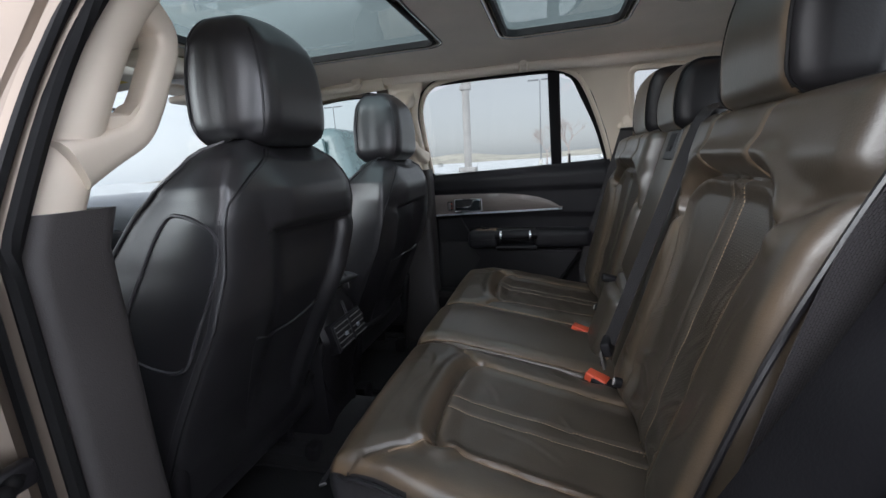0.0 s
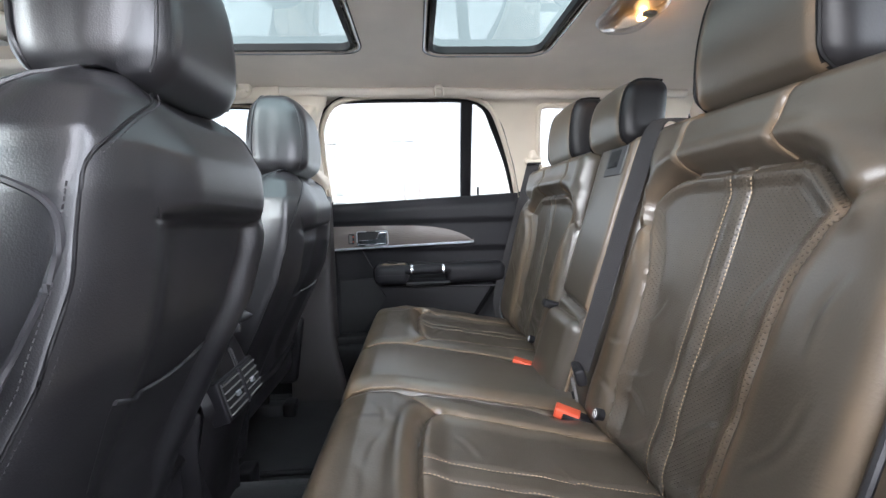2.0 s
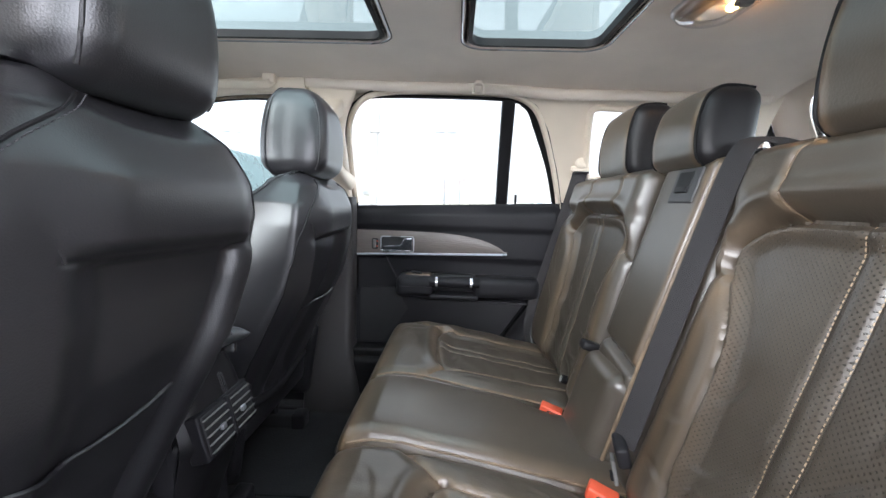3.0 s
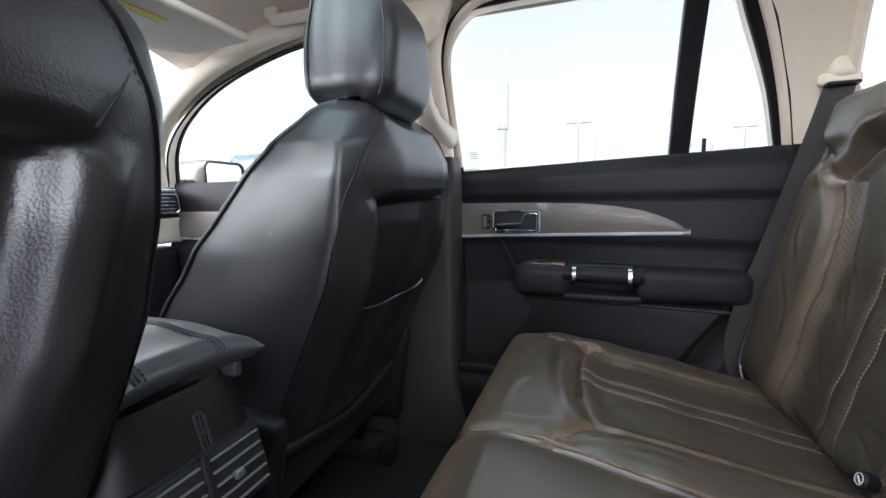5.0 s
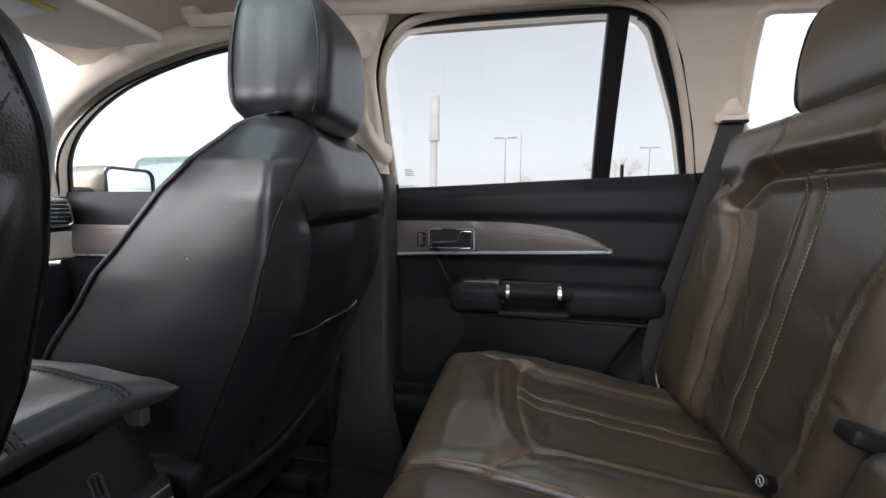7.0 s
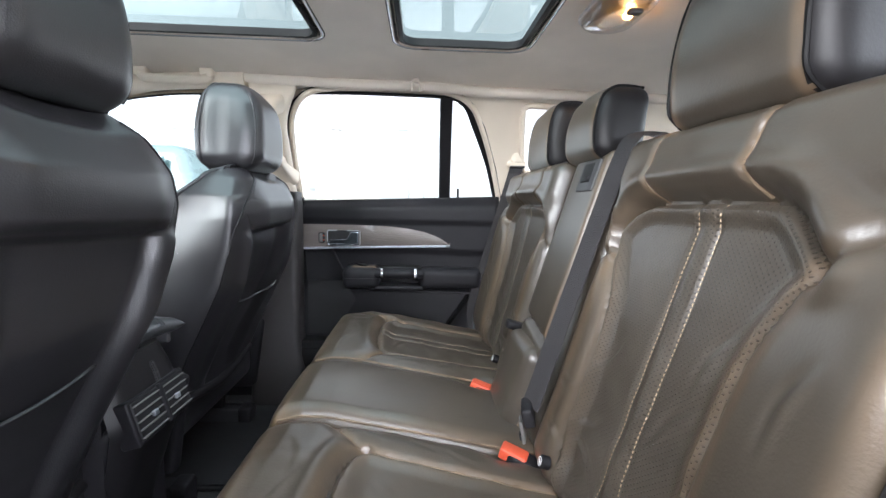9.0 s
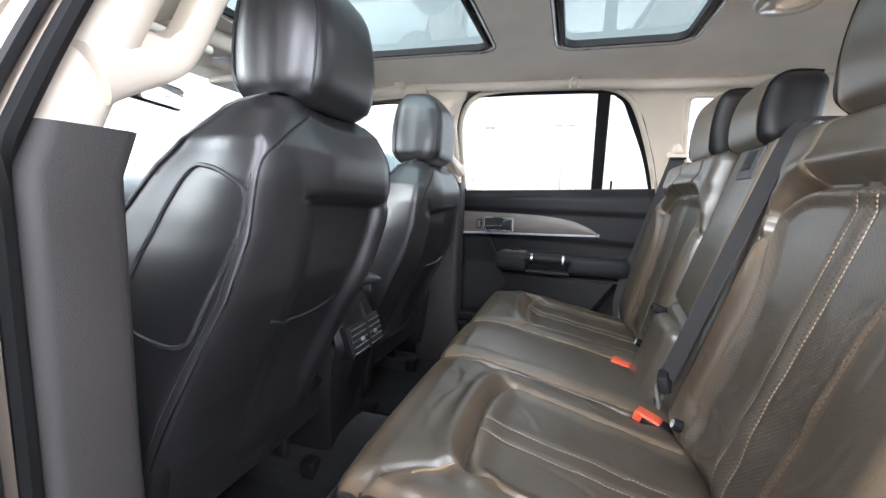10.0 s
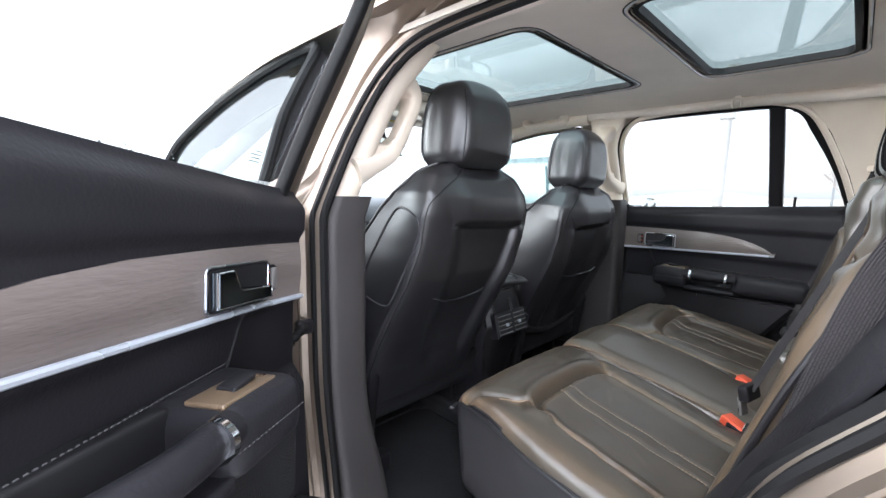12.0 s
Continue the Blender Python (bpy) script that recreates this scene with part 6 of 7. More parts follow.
    # window: glass, inner seal, frame, divider, lock pin
    back = 0.036 if swing else 0.0
    wl_ = smooth_path([(x + back * min(1, max(0, (0.15 - x) / 0.25)), z) for x, z in WINDOW], 120)
    wy = side_y(wl_[:, 1])
    add("window_seal", sweep(np.c_[wl_[:, 0], wy + 0.004, wl_[:, 1]], rrect(0.020, 0.018 if swing else 0.011, 0.005, 3), (0, 1, 0.2)), M_RUBBER, lab="black window seal")
    slope = wl_[:, 0] > 0.46
    add("rear_seal", sweep(np.c_[wl_[slope, 0] + 0.012, wy[slope] + 0.006, wl_[slope, 1] + 0.002], rrect(0.024, 0.030, 0.006, 3), (0, 1, 0.2)), M_RUBBER, lab="wide black seal behind the quarter glass")
    t = tangents(wl_, False)
    nrm = np.stack([-t[:, 1], t[:, 0]], 1)
    out_y, out_w, gap = (0.010, 0.020, 0.012) if swing else (0.045, 0.060, 0.026)
    add("window_frame", sweep(np.c_[wl_[:, 0] + nrm[:, 0] * gap, wy + out_y, wl_[:, 1] + nrm[:, 1] * gap], rrect(out_w, 0.022 if swing else 0.040, 0.008, 3), (0, 1, 0.2)), M_RUBBER if swing else M_CREAM)
    add("outer_frame", sweep(np.c_[wl_[:, 0] + nrm[:, 0] * (gap + (0.022 if swing else 0.008)), wy + out_y + (0.004 if swing else 0.026), wl_[:, 1] + nrm[:, 1] * (gap + (0.022 if swing else 0.008))], rrect(0.024, 0.030, 0.008, 3), (0, 1, 0.2)), M_PAINT if swing else M_RUBBER)
    if swing:
        k = slice(0, 80)
        add("frame_skin", sweep(np.c_[wl_[k, 0] + nrm[k, 0] * 0.046, wy[k] + 0.022, wl_[k, 1] + nrm[k, 1] * 0.046], rrect(0.030, 0.024, 0.006, 3), (0, 1, 0.2)), M_PAINT, lab="painted outer skin of the window frame")
    zz = np.linspace(1.165, 1.55, 14)
    G = []
    for z in zz:
        left = np.interp(z, [1.0, 1.43, 1.50, 1.535, 1.55], [-0.118 + back, -0.118 + back, -0.10 + back, -0.055 + back * 0.8, 0.05])
        right = np.interp(z, [1.16, 1.22, 1.34, 1.46, 1.522, 1.55], [0.65, 0.628, 0.585, 0.525, 0.487, 0.40])
        xs = np.linspace(left, right, 12)
        G.append(np.stack([xs, np.full(12, side_y(z) + 0.026), np.full(12, z)], 1))
    pane = add("pane", sheet(np.array(G), 0.004), M_GLASS)
    pane.visible_shadow = False
    zz = np.linspace(1.195, 1.552, 16)
    add("divider", sweep(np.c_[0.4385 - (zz - 1.2) * 0.026, side_y(zz) + 0.010, zz], rrect(0.030, 0.042, 0.006, 3), (0, 1, 0)), M_PLASTIC, lab="black window divider post")
    sill = np.linspace(-0.115, 0.635, 30)
    add("sill_lip", tube(np.c_[sill, np.full(30, 0.779), np.interp(sill, [-0.113, 0.628], [1.190, 1.223])], 0.006, 6), M_RUBBER)
    pin = add("lock_pin", tube([(0.490, 0.772, 1.205), (0.490, 0.772, 1.256)], [0.0045, 0.0045], 10), M_PLASTIC)
    add("pin_collar", tube(np.c_[np.array(rrect(0.030, 0.022, 0.006, 4))[:, 0] + 0.490, np.full(20, 0.7535), np.array(rrect(0.030, 0.022, 0.006, 4))[:, 1] + 1.205], 0.0025, 6, True), M_PLASTIC, pin)
    # printed glass label
    for i, (z, w) in enumerate(((1.232, 0.020), (1.227, 0.028), (1.222, 0.024), (1.217, 0.026))):
        add("glass_print", rbox((-0.075 + back, side_y(z) + 0.0185, z + 0.018), (-0.075 + back + w, side_y(z) + 0.0195, z + 0.0200), 0.0003), M_ETCH, pane)
    add("glass_code", join(*[rbox((-0.098 + back + 0.0042 * i, 0.7915 - 0.012, 1.2), (-0.098 + back + 0.0042 * i + (0.0012 + 0.0016 * ((i * 7) % 3) / 2), 0.7925 - 0.012, 1.2085), 0.0002) for i in range(13)]), M_ETCH, pane, "small printed barcode on the glass")
    if swing:
        rng = np.random.RandomState(5)
        drops = []
        ang = np.linspace(0, 2 * np.pi, 9)[:-1]
        for _ in range(280):
            r = 0.0004 + 0.0009 * rng.rand() ** 2
            x = rng.uniform(0.02, 0.62) if rng.rand() < 0.65 else rng.uniform(0.02, 0.22)
            z = np.interp(x, [-0.113, 0.628], [1.199, 1.232]) + 0.001 + abs(rng.randn()) * 0.0042
            y = float(side_y(z)) + 0.0245
            drops.append(loft([np.c_[x + r * k * np.cos(ang), np.full(8, y - r * h), z + r * 1.2 * k * np.sin(ang)] for k, h in ((1.0, 0.0), (0.8, 0.45), (0.35, 0.7))]))
        add("rain_drops", join(*drops), M_DROP, pane, "small rain drops along the sill")
    # outer skin and door edge
    zs = np.linspace(0.44, 1.195, 14)
    G = []
    for z in zs:
        xs = np.linspace(-0.150, rear_edge(z) + 0.07, 14)
        G.append(np.stack([xs, np.full(14, side_y(z) + 0.135 - 0.02 * step(z, 1.1, 1.2)), np.full(14, z)], 1))
    add("outer_panel", sheet(np.array(G), 0.008), M_PAINT)
    rings = []
    for z in np.linspace(0.44, 1.19, 12):
        sec = np.asarray(rrect(0.020, 0.12, 0.008, 3))
        rings.append(np.c_[sec[:, 0] - 0.135, sec[:, 1] + side_y(z) + 0.065, np.full(len(sec), z)])
    add("door_edge", loft(rings), M_PAINT)
    add("door_edge", tube(np.c_[rear_edge(zs) + 0.03, np.full(14, 0.85), zs], 0.04, 8), M_PAINT)
    door.rotation_euler = (0, radians(-4.2) if swing else 0, radians(swing))
    if swing:
        door.location = (-0.180, side * 0.949, 0.60 + lift)
    return door


# wood strip, bead and handle of the front doors
for side in (-1, 1):
    fd = [o for o in bpy.data.objects if o.name.startswith("front_door") and o.parent is None][0 if side < 0 else 1]
    xs = np.linspace(-1.17, -0.30, 24)
    G = np.stack([np.stack([xs, side * (side_y(np.full(24, z)) - 0.030 - b), np.full(24, z)], 1) for z, b in ((1.000, 0.0), (1.004, 0.006), (1.04, 0.009), (1.08, 0.006), (1.088, 0.0))], 1)
    part("wood_strip", sheet(G if side < 0 else G[::-1], 0.006), M_WOOD, fd, "brushed grey-brown wood veneer strip")
    part("bright_bead", tube(np.c_[xs, side * (side_y(np.full(24, 1.0)) - 0.036), np.full(24, 0.997)], 0.0042, 8), M_BEAD, fd)
    y = float(side_y(1.042)) - 0.036
    cup = part("handle_recess", rbox((-0.900, min(side * (y - 0.006), side * (y + 0.01)), 1.012), (-0.780, max(side * (y - 0.006), side * (y + 0.01)), 1.072), 0.004), M_RECESS_SHADE, fd)
    part("handle", rbox((-0.895, min(side * (y - 0.016), side * (y - 0.004)), 1.018), (-0.800, max(side * (y - 0.016), side * (y - 0.004)), 1.034), 0.004), M_CHROME, cup, "chrome inner door handle")


M_DROP = material("rain_water", (0.16, 0.18, 0.18), 0.05, spec=0.7, vary=0.0, rough_vary=0.0)
M_GRILLE = material("black_mesh", (0.012, 0.012, 0.013), 0.55, grain=1.0, grain_size=0.003)
rear_door(-1, -55.6, 0.037, "open rear door with wood strip and rain-dotted window")
rear_door(1, 0.0, 0.0, "closed rear door with wood strip and black lining")

# ---- belts and buckles ----
def belt(pts, normal, name_label, width=0.047, n=50):
    line = smooth_path(pts, n)
    th = thing("seat_belt", tuple(line[-1]), name_label, "seat belt", "rear seat belts")
    prof = rrect(0.0016, width, 0.0006, 2)
    prof = np.array([(s * 0.0008, q * width / 2) for s in (-1, 1) for q in np.linspace(-s, s, 9)])
    run = np.r_[0, np.cumsum(np.linalg.norm(np.diff(line, axis=0), axis=1))]
    weave = np.stack([np.repeat(run, len(prof)), np.tile(prof[:, 1] + 0.1, n), np.zeros(n * len(prof))], 1)
    strip = part("webbing", sweep(line, prof, normal), M_BELT, th, weave=weave)
    return th, strip, line


for side in (-1, 1):
    pts = [(0.742, -0.684, 1.338), (0.722, -0.668, 1.28), (0.702, -0.650, 1.22), (0.681, -0.640, 1.165), (0.664, -0.635, 1.10), (0.646, -0.632, 1.02), (0.612, -0.632, 0.88), (0.590, -0.632, 0.80), (0.58, -0.632, 0.72)] if side < 0 else [(0.694, side * 0.682, 1.338), (0.672, side * 0.672, 1.262), (0.645, side * 0.665, 1.170), (0.602, side * 0.662, 1.020), (0.560, side * 0.655, 0.880), (0.545, side * 0.640, 0.80), (0.56, side * 0.632, 0.72)]
    th, strip, line = belt(pts, (0.25, side, 0), "dark woven shoulder belt hanging beside the rear seat")
    # guide loop on the pillar
    dx = 0.05 if side < 0 else 0.0
    g = part("guide_loop", moved(rbox((0.660, side * 0.688 - 0.012, 1.333), (0.728, side * 0.688 + 0.012, 1.358), 0.010, (3, 1, 1)), (dx, 0, 0)), M_CREAM, th, "cream belt guide loop")
    v, f = rbox((0.673, side * 0.690 - 0.020, 1.345), (0.718, side * 0.690 + 0.014, 1.392), 0.016, (3, 2, 3), 4)
    part("guide_cover", moved((v, f), (dx, 0, 0)), M_CREAM, g)
    part("guide_slot", moved(rbox((0.668, side * 0.679 - 0.014, 1.331), (0.720, side * 0.679 + 0.010, 1.338), 0.003), (dx, 0, 0)), M_RECESS_SHADE, g)

th, strip, line = belt([(0.800, -0.108, 1.280), (0.775, -0.108, 1.312), (0.738, -0.108, 1.328), (0.706, -0.109, 1.308), (0.660, -0.120, 1.185), (0.604, -0.138, 1.03), (0.551, -0.158, 0.885), (0.540, -0.163, 0.858)], (-0.6, -0.15, 0.5), "dark woven centre belt lying over the rear seat back")
tg = part("tongue_cover", (lambda g: turned(g, pose(0.537, -0.165, 0.850, 0, -16, -14)))(rbox((-0.010, -0.028, -0.016), (0.010, 0.028, 0.016), 0.006, (1, 3, 2))), M_PLASTIC, th, "black belt tongue cover")
part("tongue", (lambda g: turned(g, pose(0.531, -0.164, 0.808, 0, -12, -14)))(rbox((-0.003, -0.013, -0.010), (0.003, 0.013, 0.030), 0.002)), M_GREY, tg, "steel belt tongue")
part("tongue_slot", (lambda g: turned(g, pose(0.5285, -0.164, 0.802, 0, -12, -14)))(rbox((-0.0035, -0.007, 0.000), (0.0035, 0.007, 0.010), 0.001)), M_RECESS_SHADE, tg)


def buckle(x, y, turn):
    b = thing("seat_belt_buckle", (x, y, 0.752), "black seat belt buckle with an orange release button", "seat belt buckle", "rear buckles")
    m = pose(x, y, 0.764, 0, 14, turn)
    part("body", turned(rbox((-0.012, -0.017, -0.016), (0.075, 0.017, 0.008), 0.007, (3, 2, 1)), m), M_PLASTIC, b)
    part("button", turned(rbox((-0.026, -0.015, -0.010), (0.022, 0.015, 0.0105), 0.004, (2, 2, 1)), m), M_ORANGE, b, "orange release button")


buckle(0.520, -0.153, -26)
buckle(0.502, 0.062, -22)
buckle(0.500, 0.116, -20)

# ---- centre console ----
CY = -0.050
con = thing("center_console", (-0.45, CY, 0.45), "black centre console with padded armrest and rear air vents", "console")
rings = []
for x, top, w in ((-0.80, 0.80, 0.10), (-0.62, 0.82, 0.10), (-0.45, 0.905, 0.090), (-0.25, 0.906, 0.088), (-0.205, 0.906, 0.086), (-0.190, 0.89, 0.080)):
    sec = np.asarray(rrect(2 * w, top - 0.45, 0.03, 4))
    rings.append(np.c_[np.full(len(sec), x), sec[:, 0] + CY, sec[:, 1] + (top + 0.45) / 2])
part("body", loft(rings), M_PLASTIC, con)
# rear face, leaning, with side cheeks
zs = np.linspace(0.46, 0.916, 24)
G = []
for z in zs:
    xf = np.interp(z, [0.46, 0.62, 0.74, 0.80, 0.88, 0.930], [-0.205, -0.185, -0.150, -0.134, -0.157, -0.180])
    w = np.interp(z, [0.46, 0.60, 0.72, 0.80, 0.86, 0.930], [0.060, 0.066, 0.085, 0.097, 0.092, 0.082])
    ys = np.linspace(-1, 1, 17)
    G.append(np.stack([xf - 0.030 * np.abs(ys) ** 6, CY + ys * w, np.full(17, z)], 1))
face = part("rear_face", sheet(np.array(G)[:, ::-1], 0.03), M_GUSSET, con, "smooth black rear face")
emb_x = lambda z: np.interp(z, [0.80, 0.88, 0.93], [-0.134, -0.157, -0.180])
ring = np.asarray(rrect(0.011, 0.044, 0.005, 5))
ring = np.c_[emb_x(ring[:, 1] + 0.868) + 0.0012, ring[:, 0] + CY + 0.012, ring[:, 1] + 0.868]
bars = [tube([(emb_x(z0) + 0.0012, CY + 0.012 + d0, z0), (emb_x(z1) + 0.0012, CY + 0.012 + d1, z1)], 0.0013, 6) for z0, d0, z1, d1 in ((0.847, 0, 0.889, 0), (0.868, -0.005, 0.868, 0.005))]
part("emblem", join(tube(ring, 0.0018, 6, True), *bars), M_SIDE, face, "small raised oblong badge")
# vents
vent = part("rear_vent", (lambda g: turned(g, pose(-0.137, CY - 0.003, 0.812, 0, -15, 0)))(rbox((-0.030, -0.082, -0.040), (0.004, 0.082, 0.042), 0.004, (1, 4, 3))), M_PLASTIC, con, "black rear air vent with two halves")
mv = pose(-0.137, CY - 0.003, 0.812, 0, -15, 0)
# black block behind the vanes, for the shade inside the vent
part("vent_opening", turned(rbox((0.000, -0.075, -0.034), (0.0075, 0.075, 0.037), 0.004), mv), M_RECESS_SHADE, vent)
for h in (-1, 1):
    for i in range(5):
        z = -0.028 + i * 0.0145
        part("vane", turned(rbox((0.002, h * 0.040 - 0.034, z - 0.0012), (0.011, h * 0.040 + 0.034, z + 0.0012), 0.001), mv), M_GREY, vent)
    part("vane_tab", turned(rbox((0.008, h * 0.034 - 0.006, -0.006), (0.015, h * 0.034 + 0.006, 0.004), 0.002), mv), M_SATIN, vent, "bright vent tab")
part("vent_bar", turned(rbox((0.002, -0.005, -0.036), (0.0125, 0.005, 0.040), 0.003), mv), M_PLASTIC, vent)
# armrest lid
def lid_shape(p):
    """A pad that rounds over and droops at its rear edge, hollowed between the rear corners."""
    p = np.array(p, float)
    a = np.abs(p[:, 1] - CY) / 0.105
    high = step(p[:, 2], 0.930, 0.974)
    z = p[:, 2] - high * (0.018 * a**4 + 0.010 * step(p[:, 0], -0.26, -0.17))
    x = p[:, 0] + (-0.014 + 0.028 * a**2.5) * step(p[:, 0], -0.32, -0.15)
    return np.stack([x, p[:, 1], z], 1)


v, f = rbox((-0.47, CY - 0.105, 0.926), (-0.145, CY + 0.105, 0.974), 0.023, (40, 30, 3), 7)
lid = part("armrest_lid", (lid_shape(v), f), M_LID, con, "padded black leather armrest lid")
arc = np.linspace(0, 1.25, 12)
for q in (-1, 1):
    along = np.r_[np.c_[np.linspace(-0.45, -0.172, 30), np.full(30, 0.974)], np.c_[-0.168 + 0.023 * np.sin(arc), 0.951 + 0.023 * np.cos(arc)]]
    for gap in (-0.0028, 0.0028):
        part("lid_seam", tube(lid_shape(np.c_[along[:, 0], np.full(42, CY + q * 0.049 + gap), along[:, 1]]), 0.0019, 6), M_SIDE, lid)
    row = lid_shape(np.c_[along[:, 0], np.full(42, CY + q * 0.041), along[:, 1]]) + (0.0006, 0, 0.0006)
    part("lid_stitching", stitches(row, (0.3, 0, 1)), M_THREAD_D, lid)
part("lid_latch", rbox((-0.185, CY + 0.066, 0.908), (-0.160, CY + 0.078, 0.928), 0.003), M_GREYPL, con)

# ---- dashboard ----
dash = thing("dashboard", (-1.3, 0, 0.9), "dark padded dashboard with a pale wood band and bright trim", "dashboard")
ys = np.linspace(-0.73, 0.74, 40)
prof = [(-1.60, 1.14), (-1.48, 1.198), (-1.32, 1.215), (-1.22, 1.205), (-1.165, 1.175), (-1.145, 1.130), (-1.155, 1.075)]
G = np.array([np.c_[np.full(40, x) + 0.05 * (np.abs(ys) / 0.74) ** 4 * 0, ys, np.full(40, z) - 0.015 * (np.abs(ys) / 0.74) ** 3] for x, z in smooth_path(prof, 26)])
part("top_pad", sheet(G, 0.03), M_SOFT2, dash, "grey-black soft top pad")
ys2 = np.r_[np.linspace(0.17, 0.74, 40)]
low = np.interp(ys2, [0.17, 0.74], [0.978, 0.992])
top = np.interp(ys2, [0.17, 0.20, 0.26, 0.36, 0.50, 0.74], [0.980, 1.010, 1.036, 1.054, 1.065, 1.072])
G = np.stack([np.stack([np.full(40, -1.150) - 0.004 * (1 - t), ys2, low + (top - low) * t], 1) for t in np.linspace(0, 1, 7)])
part("wood_band", sheet(G, 0.01), M_WOODL, dash, "pale wood veneer band")
part("bright_bead", tube(np.c_[np.full(40, -1.148), ys2, low - 0.003], 0.0045, 8), M_SATIN, dash)
part("seam_roll", tube(np.c_[np.full(40, -1.150), ys2, top + 0.008], 0.007, 8), M_SIDE, dash)
part("glove_box", rbox((-1.52, 0.13, 0.62), (-1.150, 0.74, 0.972), 0.03, (2, 6, 4)), M_PLASTIC, dash)
part("lower_dash", rbox((-1.55, -0.74, 0.60), (-1.165, -0.17, 1.06), 0.04, (2, 6, 4)), M_PLASTIC, dash)
part("centre_stack", rbox((-1.52, -0.18, 0.55), (-1.12, 0.14, 1.09), 0.03, (2, 4, 6)), M_PLASTIC, dash)
for cy in (0.655, -0.655):
    dv = part("air_vent", rbox((-1.185, cy - 0.078, 1.083), (-1.128, cy + 0.078, 1.172), 0.016, (1, 3, 2)), M_PLASTIC, dash, "side air vent with a bright rim")
    rim = np.asarray(rrect(0.142, 0.078, 0.016, 4)) * (1, 1)
    rim[:, 0] *= 1 - 0.10 * (rim[:, 1] > 0)
    part("vent_rim", tube(np.c_[np.full(len(rim), -1.127), rim[:, 0] + cy, rim[:, 1] + 1.128], 0.0045, 8, True), M_CHROME, dv)
    # black block for the shade in the vent's mouth
    part("vent_mouth", rbox((-1.135, cy - 0.062, 1.096), (-1.1265, cy + 0.062, 1.160), 0.004), M_RECESS_SHADE, dv)
    for i in range(5):
        part("vane", rbox((-1.131, cy - 0.062, 1.102 + i * 0.0125), (-1.122, cy + 0.062, 1.1045 + i * 0.0125), 0.001), M_SATIN, dv)
# steering wheel
wheel = thing("steering_wheel", (-0.83, -0.345, 1.05), "dark leather steering wheel with a bright inner rim", "steering wheel")
ang = np.linspace(0, 2 * np.pi, 61)[:-1]
mw = pose(-0.83, -0.345, 1.055, 0, 66, 0)
part("rim", turned(tube(np.c_[0.185 * np.cos(ang), 0.185 * np.sin(ang), 0 * ang], 0.0155, 12, True, (0, 0, 1)), mw), M_BLACK, wheel)
part("inner_rim", turned(tube(np.c_[0.171 * np.cos(ang), 0.171 * np.sin(ang), 0 * ang + 0.006], 0.004, 8, True, (0, 0, 1)), mw), M_SATIN, wheel)
part("hub", turned(rbox((-0.07, -0.09, -0.05), (0.07, 0.09, 0.0), 0.03, (2, 2, 1), 4), mw), M_PLASTIC, wheel)
for a in (0, math.pi, math.pi * 1.0):
    part("spoke", turned(sweep([(0, 0.06 * math.cos(a), -0.02), (0, 0.17 * math.cos(a), -0.002)], rrect(0.012, 0.05, 0.005, 3), (0, 0, 1)), mw), M_PLASTIC, wheel)
part("column", tube([(-0.86, -0.345, 1.04), (-1.20, -0.345, 0.90)], 0.045, 14), M_PLASTIC, wheel)

# ---- overhead things ----
dome = thing("dome_light", (0.765, 0.055, 1.590), "clear plastic dome light with one lit warm bulb", "ceiling light")
zr = float(roof_z(np.array(0.765), np.array(0.055)))
base = np.asarray(rrect(0.116, 0.196, 0.052, 8))


def ell(k, z):
    return np.c_[base[:, 0] * k + 0.750, base[:, 1] * k + 0.058, np.full(len(base), z)]


part("base", loft([ell(1.06, zr + 0.004), ell(1.06, zr - 0.004), ell(1.0, zr - 0.006)]), M_BULBOFF, dome)
lens = part("lens", loft([ell(0.97, zr - 0.006), ell(0.95, zr - 0.016), ell(0.82, zr - 0.024), ell(0.5, zr - 0.028)]), M_LENS, dome, "clear ribbed lens")
lens.visible_shadow = False
for y, m in ((0.012, M_BULBOFF), (0.108, M_BULBOFF)):
    part("reflector", loft([np.c_[0.762 + r * np.cos(ang), y + r * 1.1 * np.sin(ang), np.full(60, z)] for r, z in ((0.030, zr - 0.0065), (0.018, zr - 0.004), (0.004, zr - 0.004))]), M_BULBOFF, dome)
part("bulb", moved(rbox((-0.008, -0.012, -0.010), (0.008, 0.012, 0.002), 0.005, (1, 2, 1)), (0.775, 0.062, zr - 0.010)), M_BULB, dome, "glowing warm bulb")
part("switch", moved(rbox((-0.014, -0.009, -0.008), (0.014, 0.009, 0.002), 0.004), (0.762, 0.010, zr - 0.028)), M_GREY, dome)


def ceiling_hook(side):
    z = float(roof_z(np.array(0.328), np.array(0.528)))
    h = thing("coat_hook", (0.328, side * 0.528, z), "small cream coat hook on the headliner", "coat hook", "coat hooks")
    line = smooth_path([(0.315, z - 0.036), (0.314, z - 0.016), (0.319, z - 0.008), (0.328, z - 0.006), (0.337, z - 0.008), (0.342, z - 0.016), (0.341, z - 0.036)], 30)
    part("hook", tube(np.c_[line[:, 0], side * (0.524 + 0.10 * (z - line[:, 1])), line[:, 1]], 0.0042, 8), M_LINER, h)
    part("base", rbox((0.318, side * 0.528 - 0.005, z - 0.012), (0.338, side * 0.528 + 0.005, z + 0.002), 0.003), M_LINER, h)


ceiling_hook(1)
ceiling_hook(-1)


